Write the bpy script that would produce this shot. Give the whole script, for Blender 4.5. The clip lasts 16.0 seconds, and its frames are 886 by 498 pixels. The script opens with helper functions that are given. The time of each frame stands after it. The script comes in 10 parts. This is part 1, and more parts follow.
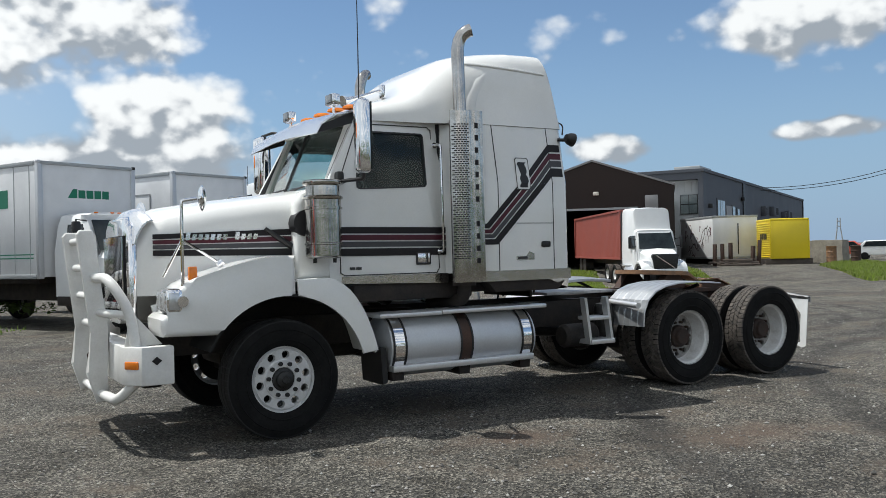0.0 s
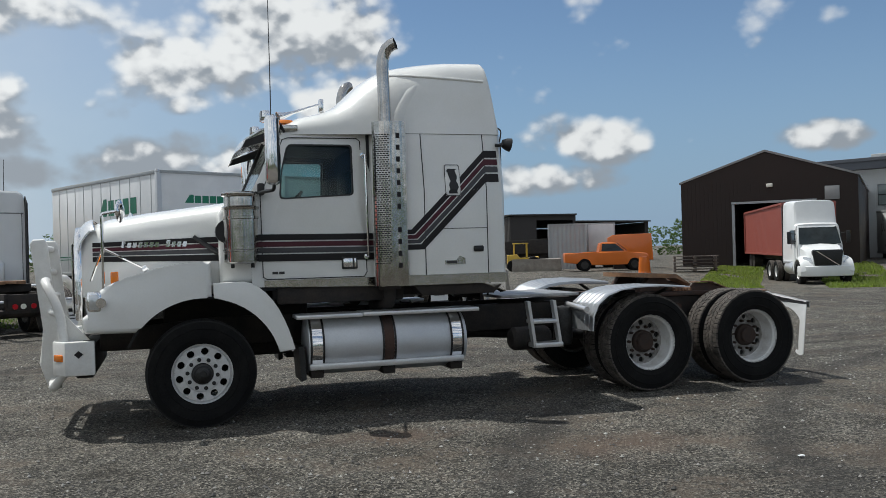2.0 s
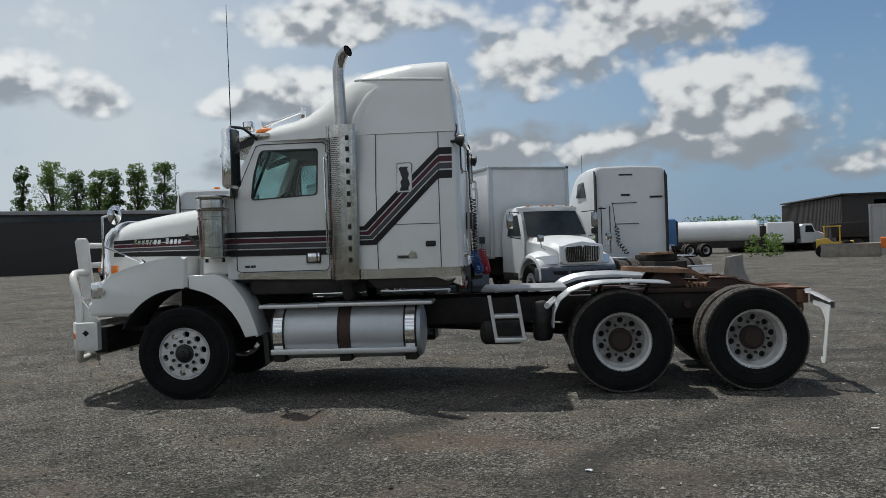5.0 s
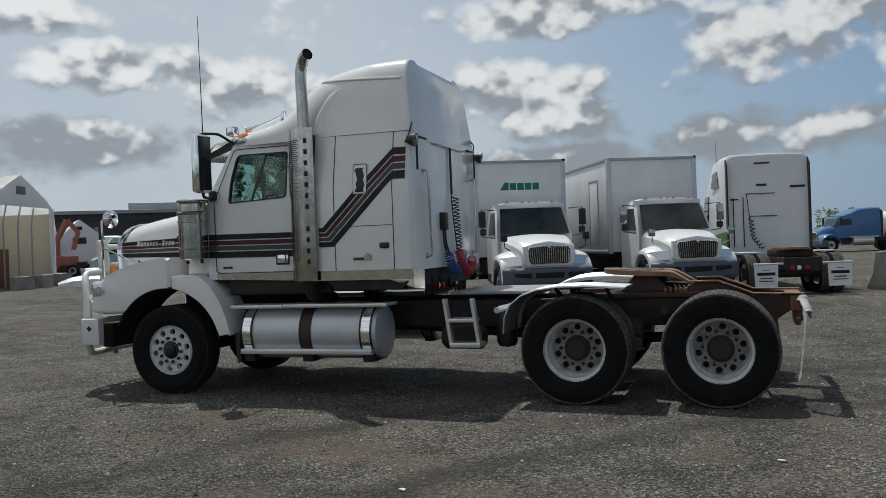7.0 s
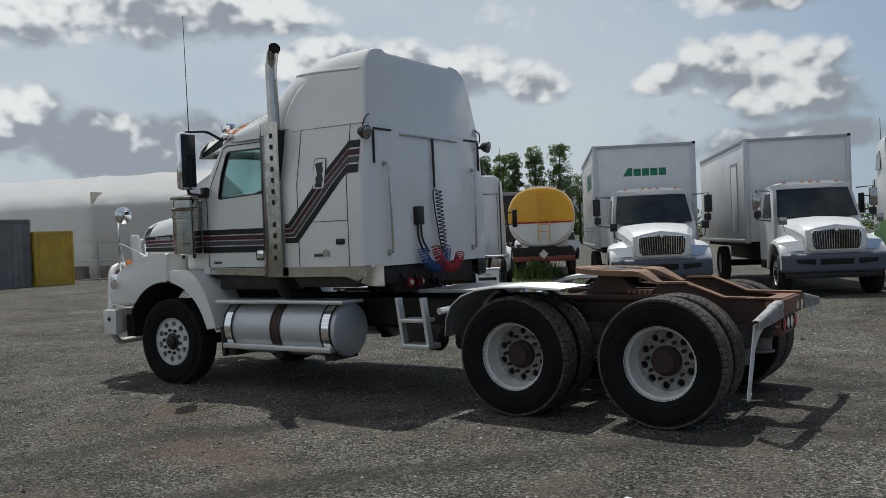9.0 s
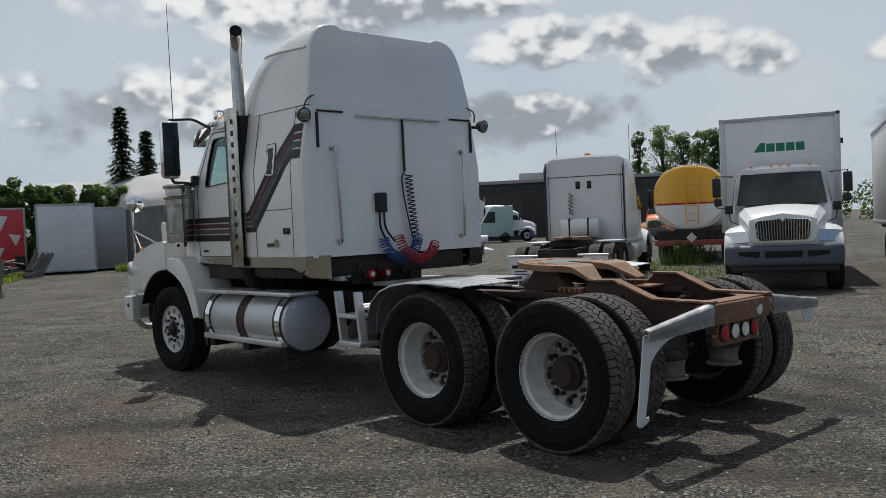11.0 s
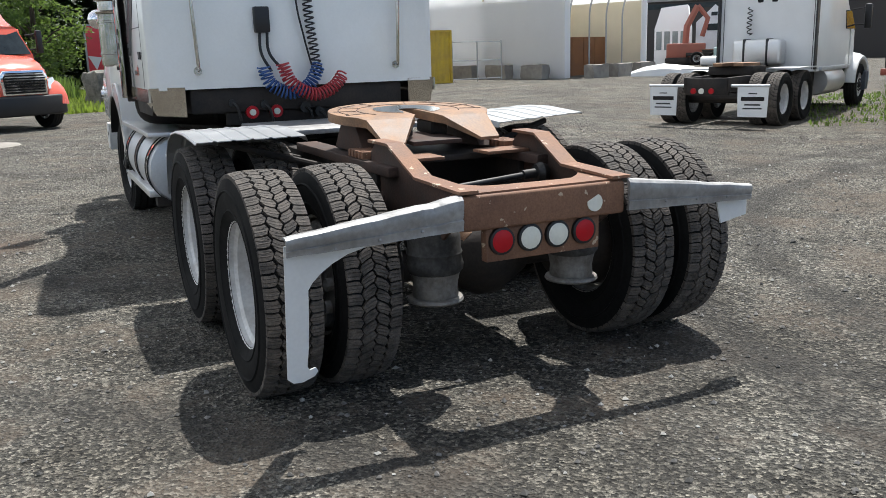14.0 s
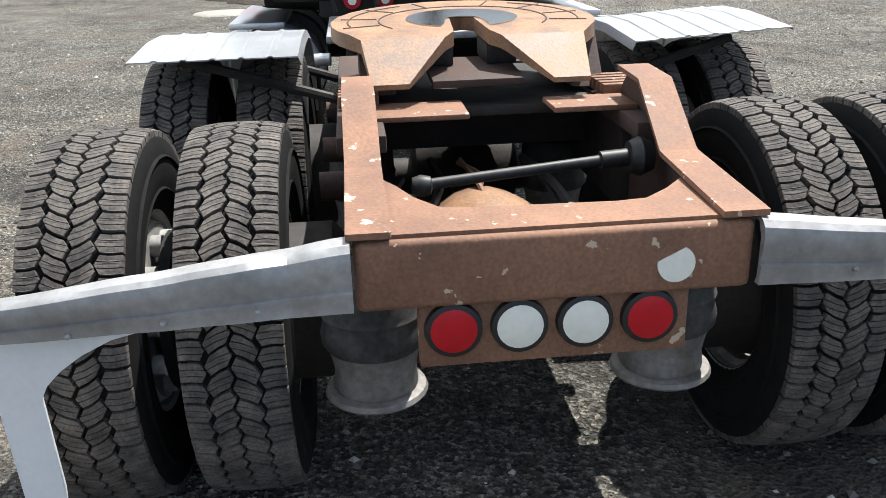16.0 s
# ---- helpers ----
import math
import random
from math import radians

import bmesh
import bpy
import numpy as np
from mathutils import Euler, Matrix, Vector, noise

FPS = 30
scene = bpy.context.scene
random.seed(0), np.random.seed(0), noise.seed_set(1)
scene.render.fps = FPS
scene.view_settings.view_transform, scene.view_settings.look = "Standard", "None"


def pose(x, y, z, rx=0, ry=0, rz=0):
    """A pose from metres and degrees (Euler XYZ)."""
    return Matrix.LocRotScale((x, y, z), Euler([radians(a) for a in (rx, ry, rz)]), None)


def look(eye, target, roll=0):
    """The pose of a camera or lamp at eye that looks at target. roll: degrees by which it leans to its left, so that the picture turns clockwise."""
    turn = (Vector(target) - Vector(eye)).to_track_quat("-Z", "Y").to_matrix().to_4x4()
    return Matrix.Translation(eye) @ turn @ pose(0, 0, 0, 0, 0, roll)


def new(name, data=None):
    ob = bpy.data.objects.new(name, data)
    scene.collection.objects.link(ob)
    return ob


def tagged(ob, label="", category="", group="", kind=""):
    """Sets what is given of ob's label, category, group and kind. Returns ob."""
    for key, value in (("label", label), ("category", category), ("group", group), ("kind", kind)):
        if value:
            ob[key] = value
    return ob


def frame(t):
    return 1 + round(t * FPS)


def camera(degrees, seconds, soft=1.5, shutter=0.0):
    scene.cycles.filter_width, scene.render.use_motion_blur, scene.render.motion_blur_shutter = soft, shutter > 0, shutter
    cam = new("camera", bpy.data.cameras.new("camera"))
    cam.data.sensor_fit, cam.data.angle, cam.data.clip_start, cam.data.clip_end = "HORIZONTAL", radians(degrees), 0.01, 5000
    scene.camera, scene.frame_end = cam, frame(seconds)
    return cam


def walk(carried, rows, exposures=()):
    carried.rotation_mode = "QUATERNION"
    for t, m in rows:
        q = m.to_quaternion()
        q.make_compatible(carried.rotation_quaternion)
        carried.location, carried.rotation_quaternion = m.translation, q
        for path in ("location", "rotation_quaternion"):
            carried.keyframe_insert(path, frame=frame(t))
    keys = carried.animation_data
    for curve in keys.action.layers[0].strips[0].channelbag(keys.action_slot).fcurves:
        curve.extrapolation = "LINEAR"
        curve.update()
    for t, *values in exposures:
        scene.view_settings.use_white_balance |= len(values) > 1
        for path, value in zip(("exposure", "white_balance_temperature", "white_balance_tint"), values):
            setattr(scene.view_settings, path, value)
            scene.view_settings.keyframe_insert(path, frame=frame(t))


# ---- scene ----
cam = camera(54.0, 16.0, 0.68)
METRES, EYE, TILT, LEAN, TURN, START = 21.276, 1.665, 0.5, -0.25, -30.6, (-2.631, -8.331)
ROWS = [
    (0.0, 0.0, 0.0, 0.0, -0.01, -0.42, 1.27),
    (0.5, 0.0321, -0.0009, 0.0011, 2.21, -0.38, 1.37),
    (1.0, 0.0645, -0.0027, 0.0005, 3.58, -0.44, 1.45),
    (1.5, 0.0962, -0.0021, 0.0005, 6.09, -0.47, 1.51),
    (2.0, 0.1294, -0.0007, 0.0018, 13.09, -0.45, 1.61),
    (2.5, 0.1629, 0.001, 0.0035, 18.79, -0.42, 1.75),
    (3.0, 0.1942, 0.01, 0.0033, 22.8, -0.48, 1.8),
    (3.5, 0.2253, 0.0197, 0.0021, 25.9, -0.58, 1.93),
    (4.0, 0.2552, 0.0332, 0.0014, 28.75, -0.7, 1.99),
    (6.5, 0.3796, 0.1357, 0.0009, 46.69, -0.82, 2.48),
    (7.0, 0.3968, 0.1625, 0.0011, 49.66, -0.79, 2.51),
    (7.5, 0.414, 0.1893, 0.0017, 53.84, -0.73, 2.54),
    (8.0, 0.4257, 0.2193, 0.002, 57.49, -0.78, 2.58),
    (8.5, 0.4384, 0.2489, 0.0012, 60.78, -0.93, 2.68),
    (9.0, 0.4479, 0.2797, 0.0003, 63.97, -1.09, 2.74),
    (11.5, 0.448, 0.4352, -0.0023, 80.69, -3.22, 2.74),
    (12.0, 0.4378, 0.4649, -0.0022, 82.84, -5.78, 2.67),
    (12.5, 0.4251, 0.4931, -0.0016, 85.07, -6.3, 2.48),
    (13.0, 0.4072, 0.5173, -0.0029, 87.57, -7.61, 2.25),
    (13.5, 0.39, 0.5411, -0.0042, 91.4, -9.64, 2.3),
    (14.0, 0.3688, 0.5595, -0.0046, 94.94, -12.78, 2.18),
    (14.5, 0.3445, 0.5722, -0.0037, 98.3, -14.43, 2.01),
    (15.0, 0.3186, 0.583, -0.003, 104.67, -14.97, 2.05),
    (15.5, 0.2911, 0.5866, -0.004, 111.24, -17.04, 2.17),
    (16.0, 0.2649, 0.5883, -0.0048, 114.51, -20.5, 2.12),
]
EXPOSURES = [(0.0, 0.08), (1.0, 0.0), (2.0, -0.21), (3.5, -0.28), (6.5, -0.48), (9.0, -0.48), (11.5, -0.36), (12.0, -0.05), (12.5, 0.04), (13, 0.14), (13.5, 0.38), (14.5, 0.86), (15.0, 1.0), (16.0, 1.08)]
walk(cam, [(t, pose(0, 0, 0, TILT, LEAN) @ pose(*START, EYE, 0, 0, TURN) @ pose(METRES * x, METRES * y, METRES * z, 90 + pitch, roll, yaw)) for t, x, y, z, yaw, pitch, roll in ROWS], [(t, stops, 6350 if t < 10 else 6450, 7 if t < 10 else 8.5) for t, stops in EXPOSURES])

# ---- world and sun ----
SUN = Vector((-0.33, 0.335, 1.0)).normalized()
world = bpy.data.worlds.new("yard_sky")
scene.world = world
world.use_nodes = True
wn, wl = world.node_tree.nodes, world.node_tree.links
sky = wn.new("ShaderNodeTexSky")
sky.sky_type = "NISHITA"
sky.sun_disc = False
sky.sun_elevation = math.asin(SUN.z)
sky.sun_rotation = math.atan2(SUN.x, SUN.y)
sky.air_density, sky.dust_density, sky.ozone_density = 1.0, 0.1, 3.5
bgn = wn["Background"]
bgn.inputs["Strength"].default_value = 0.10


def clouded_sky():
    """Cumulus banks: soft ellipses by azimuth, height, half width and half height in degrees, torn by noise."""
    n, l = wn, wl

    def val(op, a, b=None, c=None, clamp=False):
        m = n.new("ShaderNodeMath")
        m.operation, m.use_clamp = op, clamp
        for i, q in enumerate((a, b, c)):
            if q is not None:
                if isinstance(q, (int, float)):
                    m.inputs[i].default_value = q
                else:
                    l.new(q, m.inputs[i])
        return m.outputs[0]

    way = n.new("ShaderNodeTexCoord").outputs["Generated"]

    def dot(v):
        m = n.new("ShaderNodeVectorMath")
        m.operation = "DOT_PRODUCT"
        l.new(way, m.inputs[0])
        m.inputs[1].default_value = v
        return m.outputs["Value"]

    total, low = None, None
    for az, el, w, h in CLOUDS_NEAR_SHED + CLOUDS_NEAR_TENT:
        a, e = radians(az), radians(el)
        side = Vector((math.cos(a), -math.sin(a), 0)) / math.sin(radians(w))
        up = Vector((-math.sin(a) * math.sin(e), -math.cos(a) * math.sin(e), math.cos(e))) / math.sin(radians(h))
        u, v = dot(side), dot(up)
        vv = val("MULTIPLY", v, v)
        q = val("SUBTRACT", 1.0, val("MULTIPLY_ADD", u, u, vv))
        q = val("MAXIMUM", q, -1.2)
        base = val("MULTIPLY_ADD", v, -0.5, q)
        total = q if total is None else val("SMOOTH_MAX", total, q, 0.35)
        low = base if low is None else val("SMOOTH_MAX", low, base, 0.35)

    stretch = n.new("ShaderNodeMapping")
    stretch.inputs["Scale"].default_value = (1, 1, 1.3)
    l.new(way, stretch.inputs["Vector"])

    def puff(scale, detail, rough):
        t = n.new("ShaderNodeTexNoise")
        t.inputs["Scale"].default_value, t.inputs["Detail"].default_value, t.inputs["Roughness"].default_value = scale, detail, rough
        l.new(stretch.outputs[0], t.inputs["Vector"])
        return t.outputs["Fac"]

    # unseen broken cloud added overhead and behind, which lifts the fill light
    rest = n.new("ShaderNodeMapRange")
    rest.interpolation_type = "SMOOTHSTEP"
    rest.inputs["From Min"].default_value, rest.inputs["From Max"].default_value = 0.36, 0.52
    rest.inputs["To Min"].default_value, rest.inputs["To Max"].default_value = -1.3, 0.05
    l.new(val("MAXIMUM", dot(Vector((0, 0, 1))), dot(Vector((0.25, -1.0, 0.0)))), rest.inputs["Value"])
    total = val("MAXIMUM", total, rest.outputs[0])
    low = val("MAXIMUM", low, rest.outputs[0])
    torn = val("SUBTRACT", puff(8.0, 8, 0.52), 0.5)
    nearer = n.new("ShaderNodeMapping")
    nearer.inputs["Scale"].default_value = (1, 1, 1.3)
    nearer.inputs["Location"].default_value = SUN * 0.022
    l.new(way, nearer.inputs["Vector"])

    def heads_at(vector):
        """Rounded heads of cloud, three sizes."""
        out = None
        for size, k in ((15.0, 1.35), (38.0, 0.75), (85.0, 0.30)):
            vo = n.new("ShaderNodeTexVoronoi")
            vo.feature = "SMOOTH_F1"
            vo.inputs["Scale"].default_value, vo.inputs["Smoothness"].default_value = size, 0.35
            l.new(vector, vo.inputs["Vector"])
            h = val("MULTIPLY", val("SUBTRACT", 0.52, vo.outputs["Distance"]), k)
            out = h if out is None else val("ADD", out, h)
        return out
    heads = heads_at(stretch.outputs[0])
    lump = val("SUBTRACT", heads_at(nearer.outputs[0]), heads)
    body = val("ADD", heads, val("MULTIPLY_ADD", torn, 3.9, total))
    cover = n.new("ShaderNodeMapRange")
    cover.interpolation_type = "SMOOTHSTEP"
    cover.inputs["From Min"].default_value, cover.inputs["From Max"].default_value = -0.42, 0.70
    l.new(body, cover.inputs["Value"])
    # billows: lit where the cloud thins towards the sun, grey below and where it thickens
    t2 = n.new("ShaderNodeTexNoise")
    t2.inputs["Scale"].default_value, t2.inputs["Detail"].default_value, t2.inputs["Roughness"].default_value = 8.0, 6, 0.55
    l.new(nearer.outputs[0], t2.inputs["Vector"])
    relief = val("SUBTRACT", t2.outputs["Fac"], puff(8.0, 6, 0.55))
    shade = n.new("ShaderNodeMapRange")
    shade.interpolation_type = "SMOOTHSTEP"
    shade.inputs["From Min"].default_value, shade.inputs["From Max"].default_value = -0.05, 1.45
    drop = val("SUBTRACT", low, total)
    deep = val("MULTIPLY_ADD", drop, 1.35, val("MULTIPLY_ADD", puff(5.0, 4, 0.5), 0.9, val("MULTIPLY", body, 0.17)))
    l.new(val("MULTIPLY_ADD", lump, 1.9, val("MULTIPLY_ADD", relief, 5.5, deep)), shade.inputs["Value"])
    tone = n.new("ShaderNodeValToRGB")
    e = tone.color_ramp.elements
    e[0].position, e[0].color = 0.0, (1.12, 1.12, 1.12, 1)
    e[1].position, e[1].color = 1.0, (0.42, 0.46, 0.515, 1)
    mid = e.new(0.45)
    mid.color = (0.90, 0.91, 0.93, 1)
    l.new(shade.outputs[0], tone.inputs["Fac"])
    # clouds nearer the sun glow a little brighter
    turn = n.new("ShaderNodeMapRange")
    turn.inputs["From Min"].default_value, turn.inputs["From Max"].default_value = -0.3, 0.84
    turn.inputs["To Min"].default_value, turn.inputs["To Max"].default_value = 0.95, 1.16
    l.new(dot(Vector((-1, 0, 0))), turn.inputs["Value"])
    bright = n.new("ShaderNodeVectorMath")
    bright.operation = "SCALE"
    l.new(val("MULTIPLY", turn.outputs[0], CLOUD_LIGHT), bright.inputs["Scale"])
    l.new(tone.outputs["Color"], bright.inputs[0])
    # thin high veil, thicker towards the sun's side
    veil = n.new("ShaderNodeMapRange")
    veil.inputs["From Min"].default_value, veil.inputs["From Max"].default_value = -0.22, 0.42
    veil.inputs["To Min"].default_value, veil.inputs["To Max"].default_value = 0.0, 0.85
    l.new(dot(Vector((-1, 0, 0))), veil.inputs["Value"])
    hazy = n.new("ShaderNodeMix")
    hazy.data_type = "RGBA"
    l.new(val("MULTIPLY", veil.outputs[0], val("MULTIPLY_ADD", puff(3.0, 5, 0.6), 0.9, 0.45), clamp=True), hazy.inputs["Factor"])
    # pale blue ground haze over the horizon
    mist = n.new("ShaderNodeMapRange")
    mist.interpolation_type = "SMOOTHSTEP"
    mist.inputs["From Min"].default_value, mist.inputs["From Max"].default_value = 0.26, -0.02
    mist.inputs["To Min"].default_value, mist.inputs["To Max"].default_value = 0.0, 0.88
    l.new(dot(Vector((0, 0, 1))), mist.inputs["Value"])
    misty = n.new("ShaderNodeMix")
    misty.data_type = "RGBA"
    l.new(mist.outputs[0], misty.inputs["Factor"])
    l.new(sky.outputs[0], misty.inputs["A"])
    misty.inputs["B"].default_value = (CLOUD_LIGHT * 0.275, CLOUD_LIGHT * 0.425, CLOUD_LIGHT * 0.65, 1)
    l.new(misty.outputs["Result"], hazy.inputs["A"])
    hazy.inputs["B"].default_value = (CLOUD_LIGHT * 0.90, CLOUD_LIGHT * 0.955, CLOUD_LIGHT * 1.0, 1)
    both = n.new("ShaderNodeMix")
    both.data_type = "RGBA"
    l.new(cover.outputs[0], both.inputs["Factor"])
    l.new(hazy.outputs["Result"], both.inputs["A"])
    l.new(bright.outputs[0], both.inputs["B"])
    l.new(both.outputs["Result"], bgn.inputs["Color"])


CLOUD_LIGHT = 8.6
CLOUDS_NEAR_SHED = [
    (8, 13.8, 6.7, 2.8), (13, 8.8, 4.9, 2.7), (6, 6.3, 3.2, 0.8), (53, 13.3, 5.6, 1.7), (55, 6.8, 3.2, 0.6), (41, 6.3, 2.8, 0.9),
    (13, 9.6, 5.3, 2.1), (15, 6.2, 6.7, 1.9), (28, 7.0, 5.3, 1.6), (22, 4.5, 6.0, 1.2), (3, 11.8, 5.7, 2.3), (2, 6.0, 7.4, 1.7),
]
CLOUDS_NEAR_TENT = [
    (-13, 8.6, 5.0, 2.7), (-19, 9.2, 2.5, 1.0), (-12, 5.1, 7.1, 1.1), (-39, 11.4, 5.3, 1.6), (-31, 10.0, 3.9, 1.8), (-42, 6.8, 6.7, 1.6),
    (-11, 14.6, 6.4, 1.6), (-49, 14.4, 7.8, 1.4), (-28, 9.7, 3.0, 1.6), (-56, 14.4, 10.6, 2.1), (-50, 6.4, 9.2, 2.1), (-78, 8.1, 5.7, 3.2), (-62, 8.3, 5.1, 2.5),
]
clouded_sky()

sun = new("sun", bpy.data.lights.new("sun", "SUN"))
sun.data.energy, sun.data.angle, sun.data.color = 4.7, radians(0.53), (1.0, 0.965, 0.92)
sun.matrix_world = look(SUN * 60, (0, 0, 0))


# ---- materials ----
def mat(name, base, rough=0.5, metal=0.0, var=0.12, scale=3.0, fine=60.0, bump=0.0, other=None, coat=0.0, amount=0.5, spec=0.5):
    """A principled material: a wide noise blends base to other, a fine one adds grain and relief."""
    m = bpy.data.materials.new(name)
    m.use_nodes = True
    n, l = m.node_tree.nodes, m.node_tree.links
    p = n["Principled BSDF"]
    p.inputs["Roughness"].default_value, p.inputs["Metallic"].default_value = rough, metal
    p.inputs["Coat Weight"].default_value = coat
    p.inputs["Coat Roughness"].default_value = 0.06
    p.inputs["Specular IOR Level"].default_value = spec
    tc = n.new("ShaderNodeTexCoord")
    wide, grain = n.new("ShaderNodeTexNoise"), n.new("ShaderNodeTexNoise")
    wide.inputs["Scale"].default_value, wide.inputs["Detail"].default_value = scale, 5
    wide.inputs["Roughness"].default_value = 0.65
    grain.inputs["Scale"].default_value, grain.inputs["Detail"].default_value = fine, 3
    l.new(tc.outputs["Object"], wide.inputs["Vector"])
    l.new(tc.outputs["Object"], grain.inputs["Vector"])
    other = other or tuple(c * (1 - var) for c in base)
    ramp = n.new("ShaderNodeValToRGB")
    e = ramp.color_ramp.elements
    e[0].position, e[0].color = max(0.0, amount - 0.16), (*other, 1)
    e[1].position, e[1].color = min(1.0, amount + 0.16), (*base, 1)
    l.new(wide.outputs["Fac"], ramp.inputs["Fac"])
    mix = n.new("ShaderNodeMix")
    mix.data_type, mix.blend_type = "RGBA", "MULTIPLY"
    mix.inputs["Factor"].default_value = 1.0
    gr = n.new("ShaderNodeValToRGB")
    g = gr.color_ramp.elements
    g[0].position, g[0].color = 0.3, (1 - var, 1 - var, 1 - var, 1)
    g[1].position, g[1].color = 0.7, (1, 1, 1, 1)
    l.new(grain.outputs["Fac"], gr.inputs["Fac"])
    l.new(ramp.outputs["Color"], mix.inputs["A"])
    l.new(gr.outputs["Color"], mix.inputs["B"])
    l.new(mix.outputs["Result"], p.inputs["Base Color"])
    rr = n.new("ShaderNodeMapRange")
    rr.inputs["To Min"].default_value, rr.inputs["To Max"].default_value = max(0.02, rough * 0.75), min(1.0, rough * 1.25)
    l.new(wide.outputs["Fac"], rr.inputs["Value"])
    l.new(rr.outputs["Result"], p.inputs["Roughness"])
    if bump:
        b = n.new("ShaderNodeBump")
        b.inputs["Strength"].default_value, b.inputs["Distance"].default_value = 0.6, bump
        l.new(grain.outputs["Fac"], b.inputs["Height"])
        l.new(b.outputs["Normal"], p.inputs["Normal"])
    return m


def lamp_mat(name, base, rough=0.2):
    return mat(name, base, rough, var=0.05, coat=0.5)


def glass_mat(name, tint, clear, gloss=0.03):
    """A thin tinted pane: clear face on, more of a mirror at a slant."""
    m = bpy.data.materials.new(name)
    m.use_nodes = True
    n, l = m.node_tree.nodes, m.node_tree.links
    n.remove(n["Principled BSDF"])
    tr, gl, mx = (n.new("ShaderNode" + k) for k in ("BsdfTransparent", "BsdfGlossy", "MixShader"))
    tr.inputs["Color"].default_value = (*[c * clear for c in tint], 1)
    gl.inputs["Roughness"].default_value = 0.02
    lw, pw, sc = n.new("ShaderNodeLayerWeight"), n.new("ShaderNodeMath"), n.new("ShaderNodeMath")
    lw.inputs["Blend"].default_value = 0.5
    pw.operation, pw.inputs[1].default_value = "POWER", 4.5
    sc.operation = "MULTIPLY_ADD"
    sc.inputs[1].default_value, sc.inputs[2].default_value = 0.75, gloss
    l.new(lw.outputs["Facing"], pw.inputs[0])
    l.new(pw.outputs[0], sc.inputs[0])
    l.new(sc.outputs[0], mx.inputs[0])
    l.new(tr.outputs[0], mx.inputs[1])
    l.new(gl.outputs[0], mx.inputs[2])
    l.new(mx.outputs[0], n["Material Output"].inputs["Surface"])
    return m


def leaf_mat(name, base, other):
    m = mat(name, base, 0.6, var=0.35, scale=0.9, other=other, fine=9)
    n, l = m.node_tree.nodes, m.node_tree.links
    tl, mx = n.new("ShaderNodeBsdfTranslucent"), n.new("ShaderNodeMixShader")
    tl.inputs["Color"].default_value = (base[0] * 1.5, base[1] * 1.6, base[2], 1)
    mx.inputs[0].default_value = 0.45
    l.new(n["Principled BSDF"].outputs[0], mx.inputs[1])
    l.new(tl.outputs[0], mx.inputs[2])
    l.new(mx.outputs[0], n["Material Output"].inputs["Surface"])
    return m


def cloth_mat(name, base, rough, **kw):
    """Thin cloth that lets part of the daylight through."""
    m = mat(name, base, rough, **kw)
    n, l = m.node_tree.nodes, m.node_tree.links
    tl, mx = n.new("ShaderNodeBsdfTranslucent"), n.new("ShaderNodeMixShader")
    tl.inputs["Color"].default_value = (*base, 1)
    mx.inputs[0].default_value = 0.35
    l.new(n["Principled BSDF"].outputs[0], mx.inputs[1])
    l.new(tl.outputs[0], mx.inputs[2])
    l.new(mx.outputs[0], n["Material Output"].inputs["Surface"])
    return m


def flaked_rust():
    """Brown rust with a few pale flakes of old paint left on it."""
    m = mat("flaked_rusty_steel", (0.27, 0.138, 0.080), 0.75, var=0.3, scale=4, other=(0.165, 0.080, 0.047), bump=0.0015, fine=110)
    n, l = m.node_tree.nodes, m.node_tree.links
    p = n["Principled BSDF"]
    old = p.inputs["Base Color"].links[0].from_socket
    tc, ns, rp, mx = n.new("ShaderNodeTexCoord"), n.new("ShaderNodeTexNoise"), n.new("ShaderNodeValToRGB"), n.new("ShaderNodeMix")
    ns.inputs["Scale"].default_value, ns.inputs["Detail"].default_value = 22.0, 4
    l.new(tc.outputs["Object"], ns.inputs["Vector"])
    e = rp.color_ramp.elements
    e[0].position, e[0].color, e[1].position, e[1].color = 0.665, (0, 0, 0, 1), 0.68, (1, 1, 1, 1)
    l.new(ns.outputs["Fac"], rp.inputs["Fac"])
    mx.data_type = "RGBA"
    l.new(rp.outputs["Color"], mx.inputs["Factor"])
    l.new(old, mx.inputs["A"])
    mx.inputs["B"].default_value = (0.46, 0.36, 0.26, 1)
    l.new(mx.outputs["Result"], p.inputs["Base Color"])
    return m


WHITE = mat("white_truck_paint", (0.80, 0.80, 0.78), 0.22, var=0.03, scale=1.3, coat=0.6, other=(0.74, 0.74, 0.71))
WHITE2 = mat("white_fleet_paint", (0.78, 0.79, 0.79), 0.35, var=0.05, scale=0.8, coat=0.3, other=(0.70, 0.71, 0.71))
BARWHITE = mat("white_bull_bar_paint", (0.74, 0.74, 0.72), 0.4, var=0.06, scale=4, other=(0.62, 0.61, 0.58))
BLACK = mat("black_plastic", (0.015, 0.015, 0.016), 0.45, var=0.3)
FRAME = mat("dark_chassis", (0.016, 0.0147, 0.0142), 0.75, var=0.4, scale=5, other=(0.034, 0.024, 0.018), bump=0.002)
GREASE = mat("greasy_metal", (0.05, 0.05, 0.05), 0.5, metal=0.4, var=0.4, scale=9, other=(0.02, 0.018, 0.016))
CHROME = mat("chrome", (0.86, 0.86, 0.87), 0.05, metal=1.0, var=0.03, scale=4)
# Grime plus the shade of the deep rim, both put into the grey.
RIM_DIRT_SHADE = mat("shaded_grimy_disc", (0.43, 0.425, 0.415), 0.6, var=0.25, scale=10, other=(0.17, 0.155, 0.14))
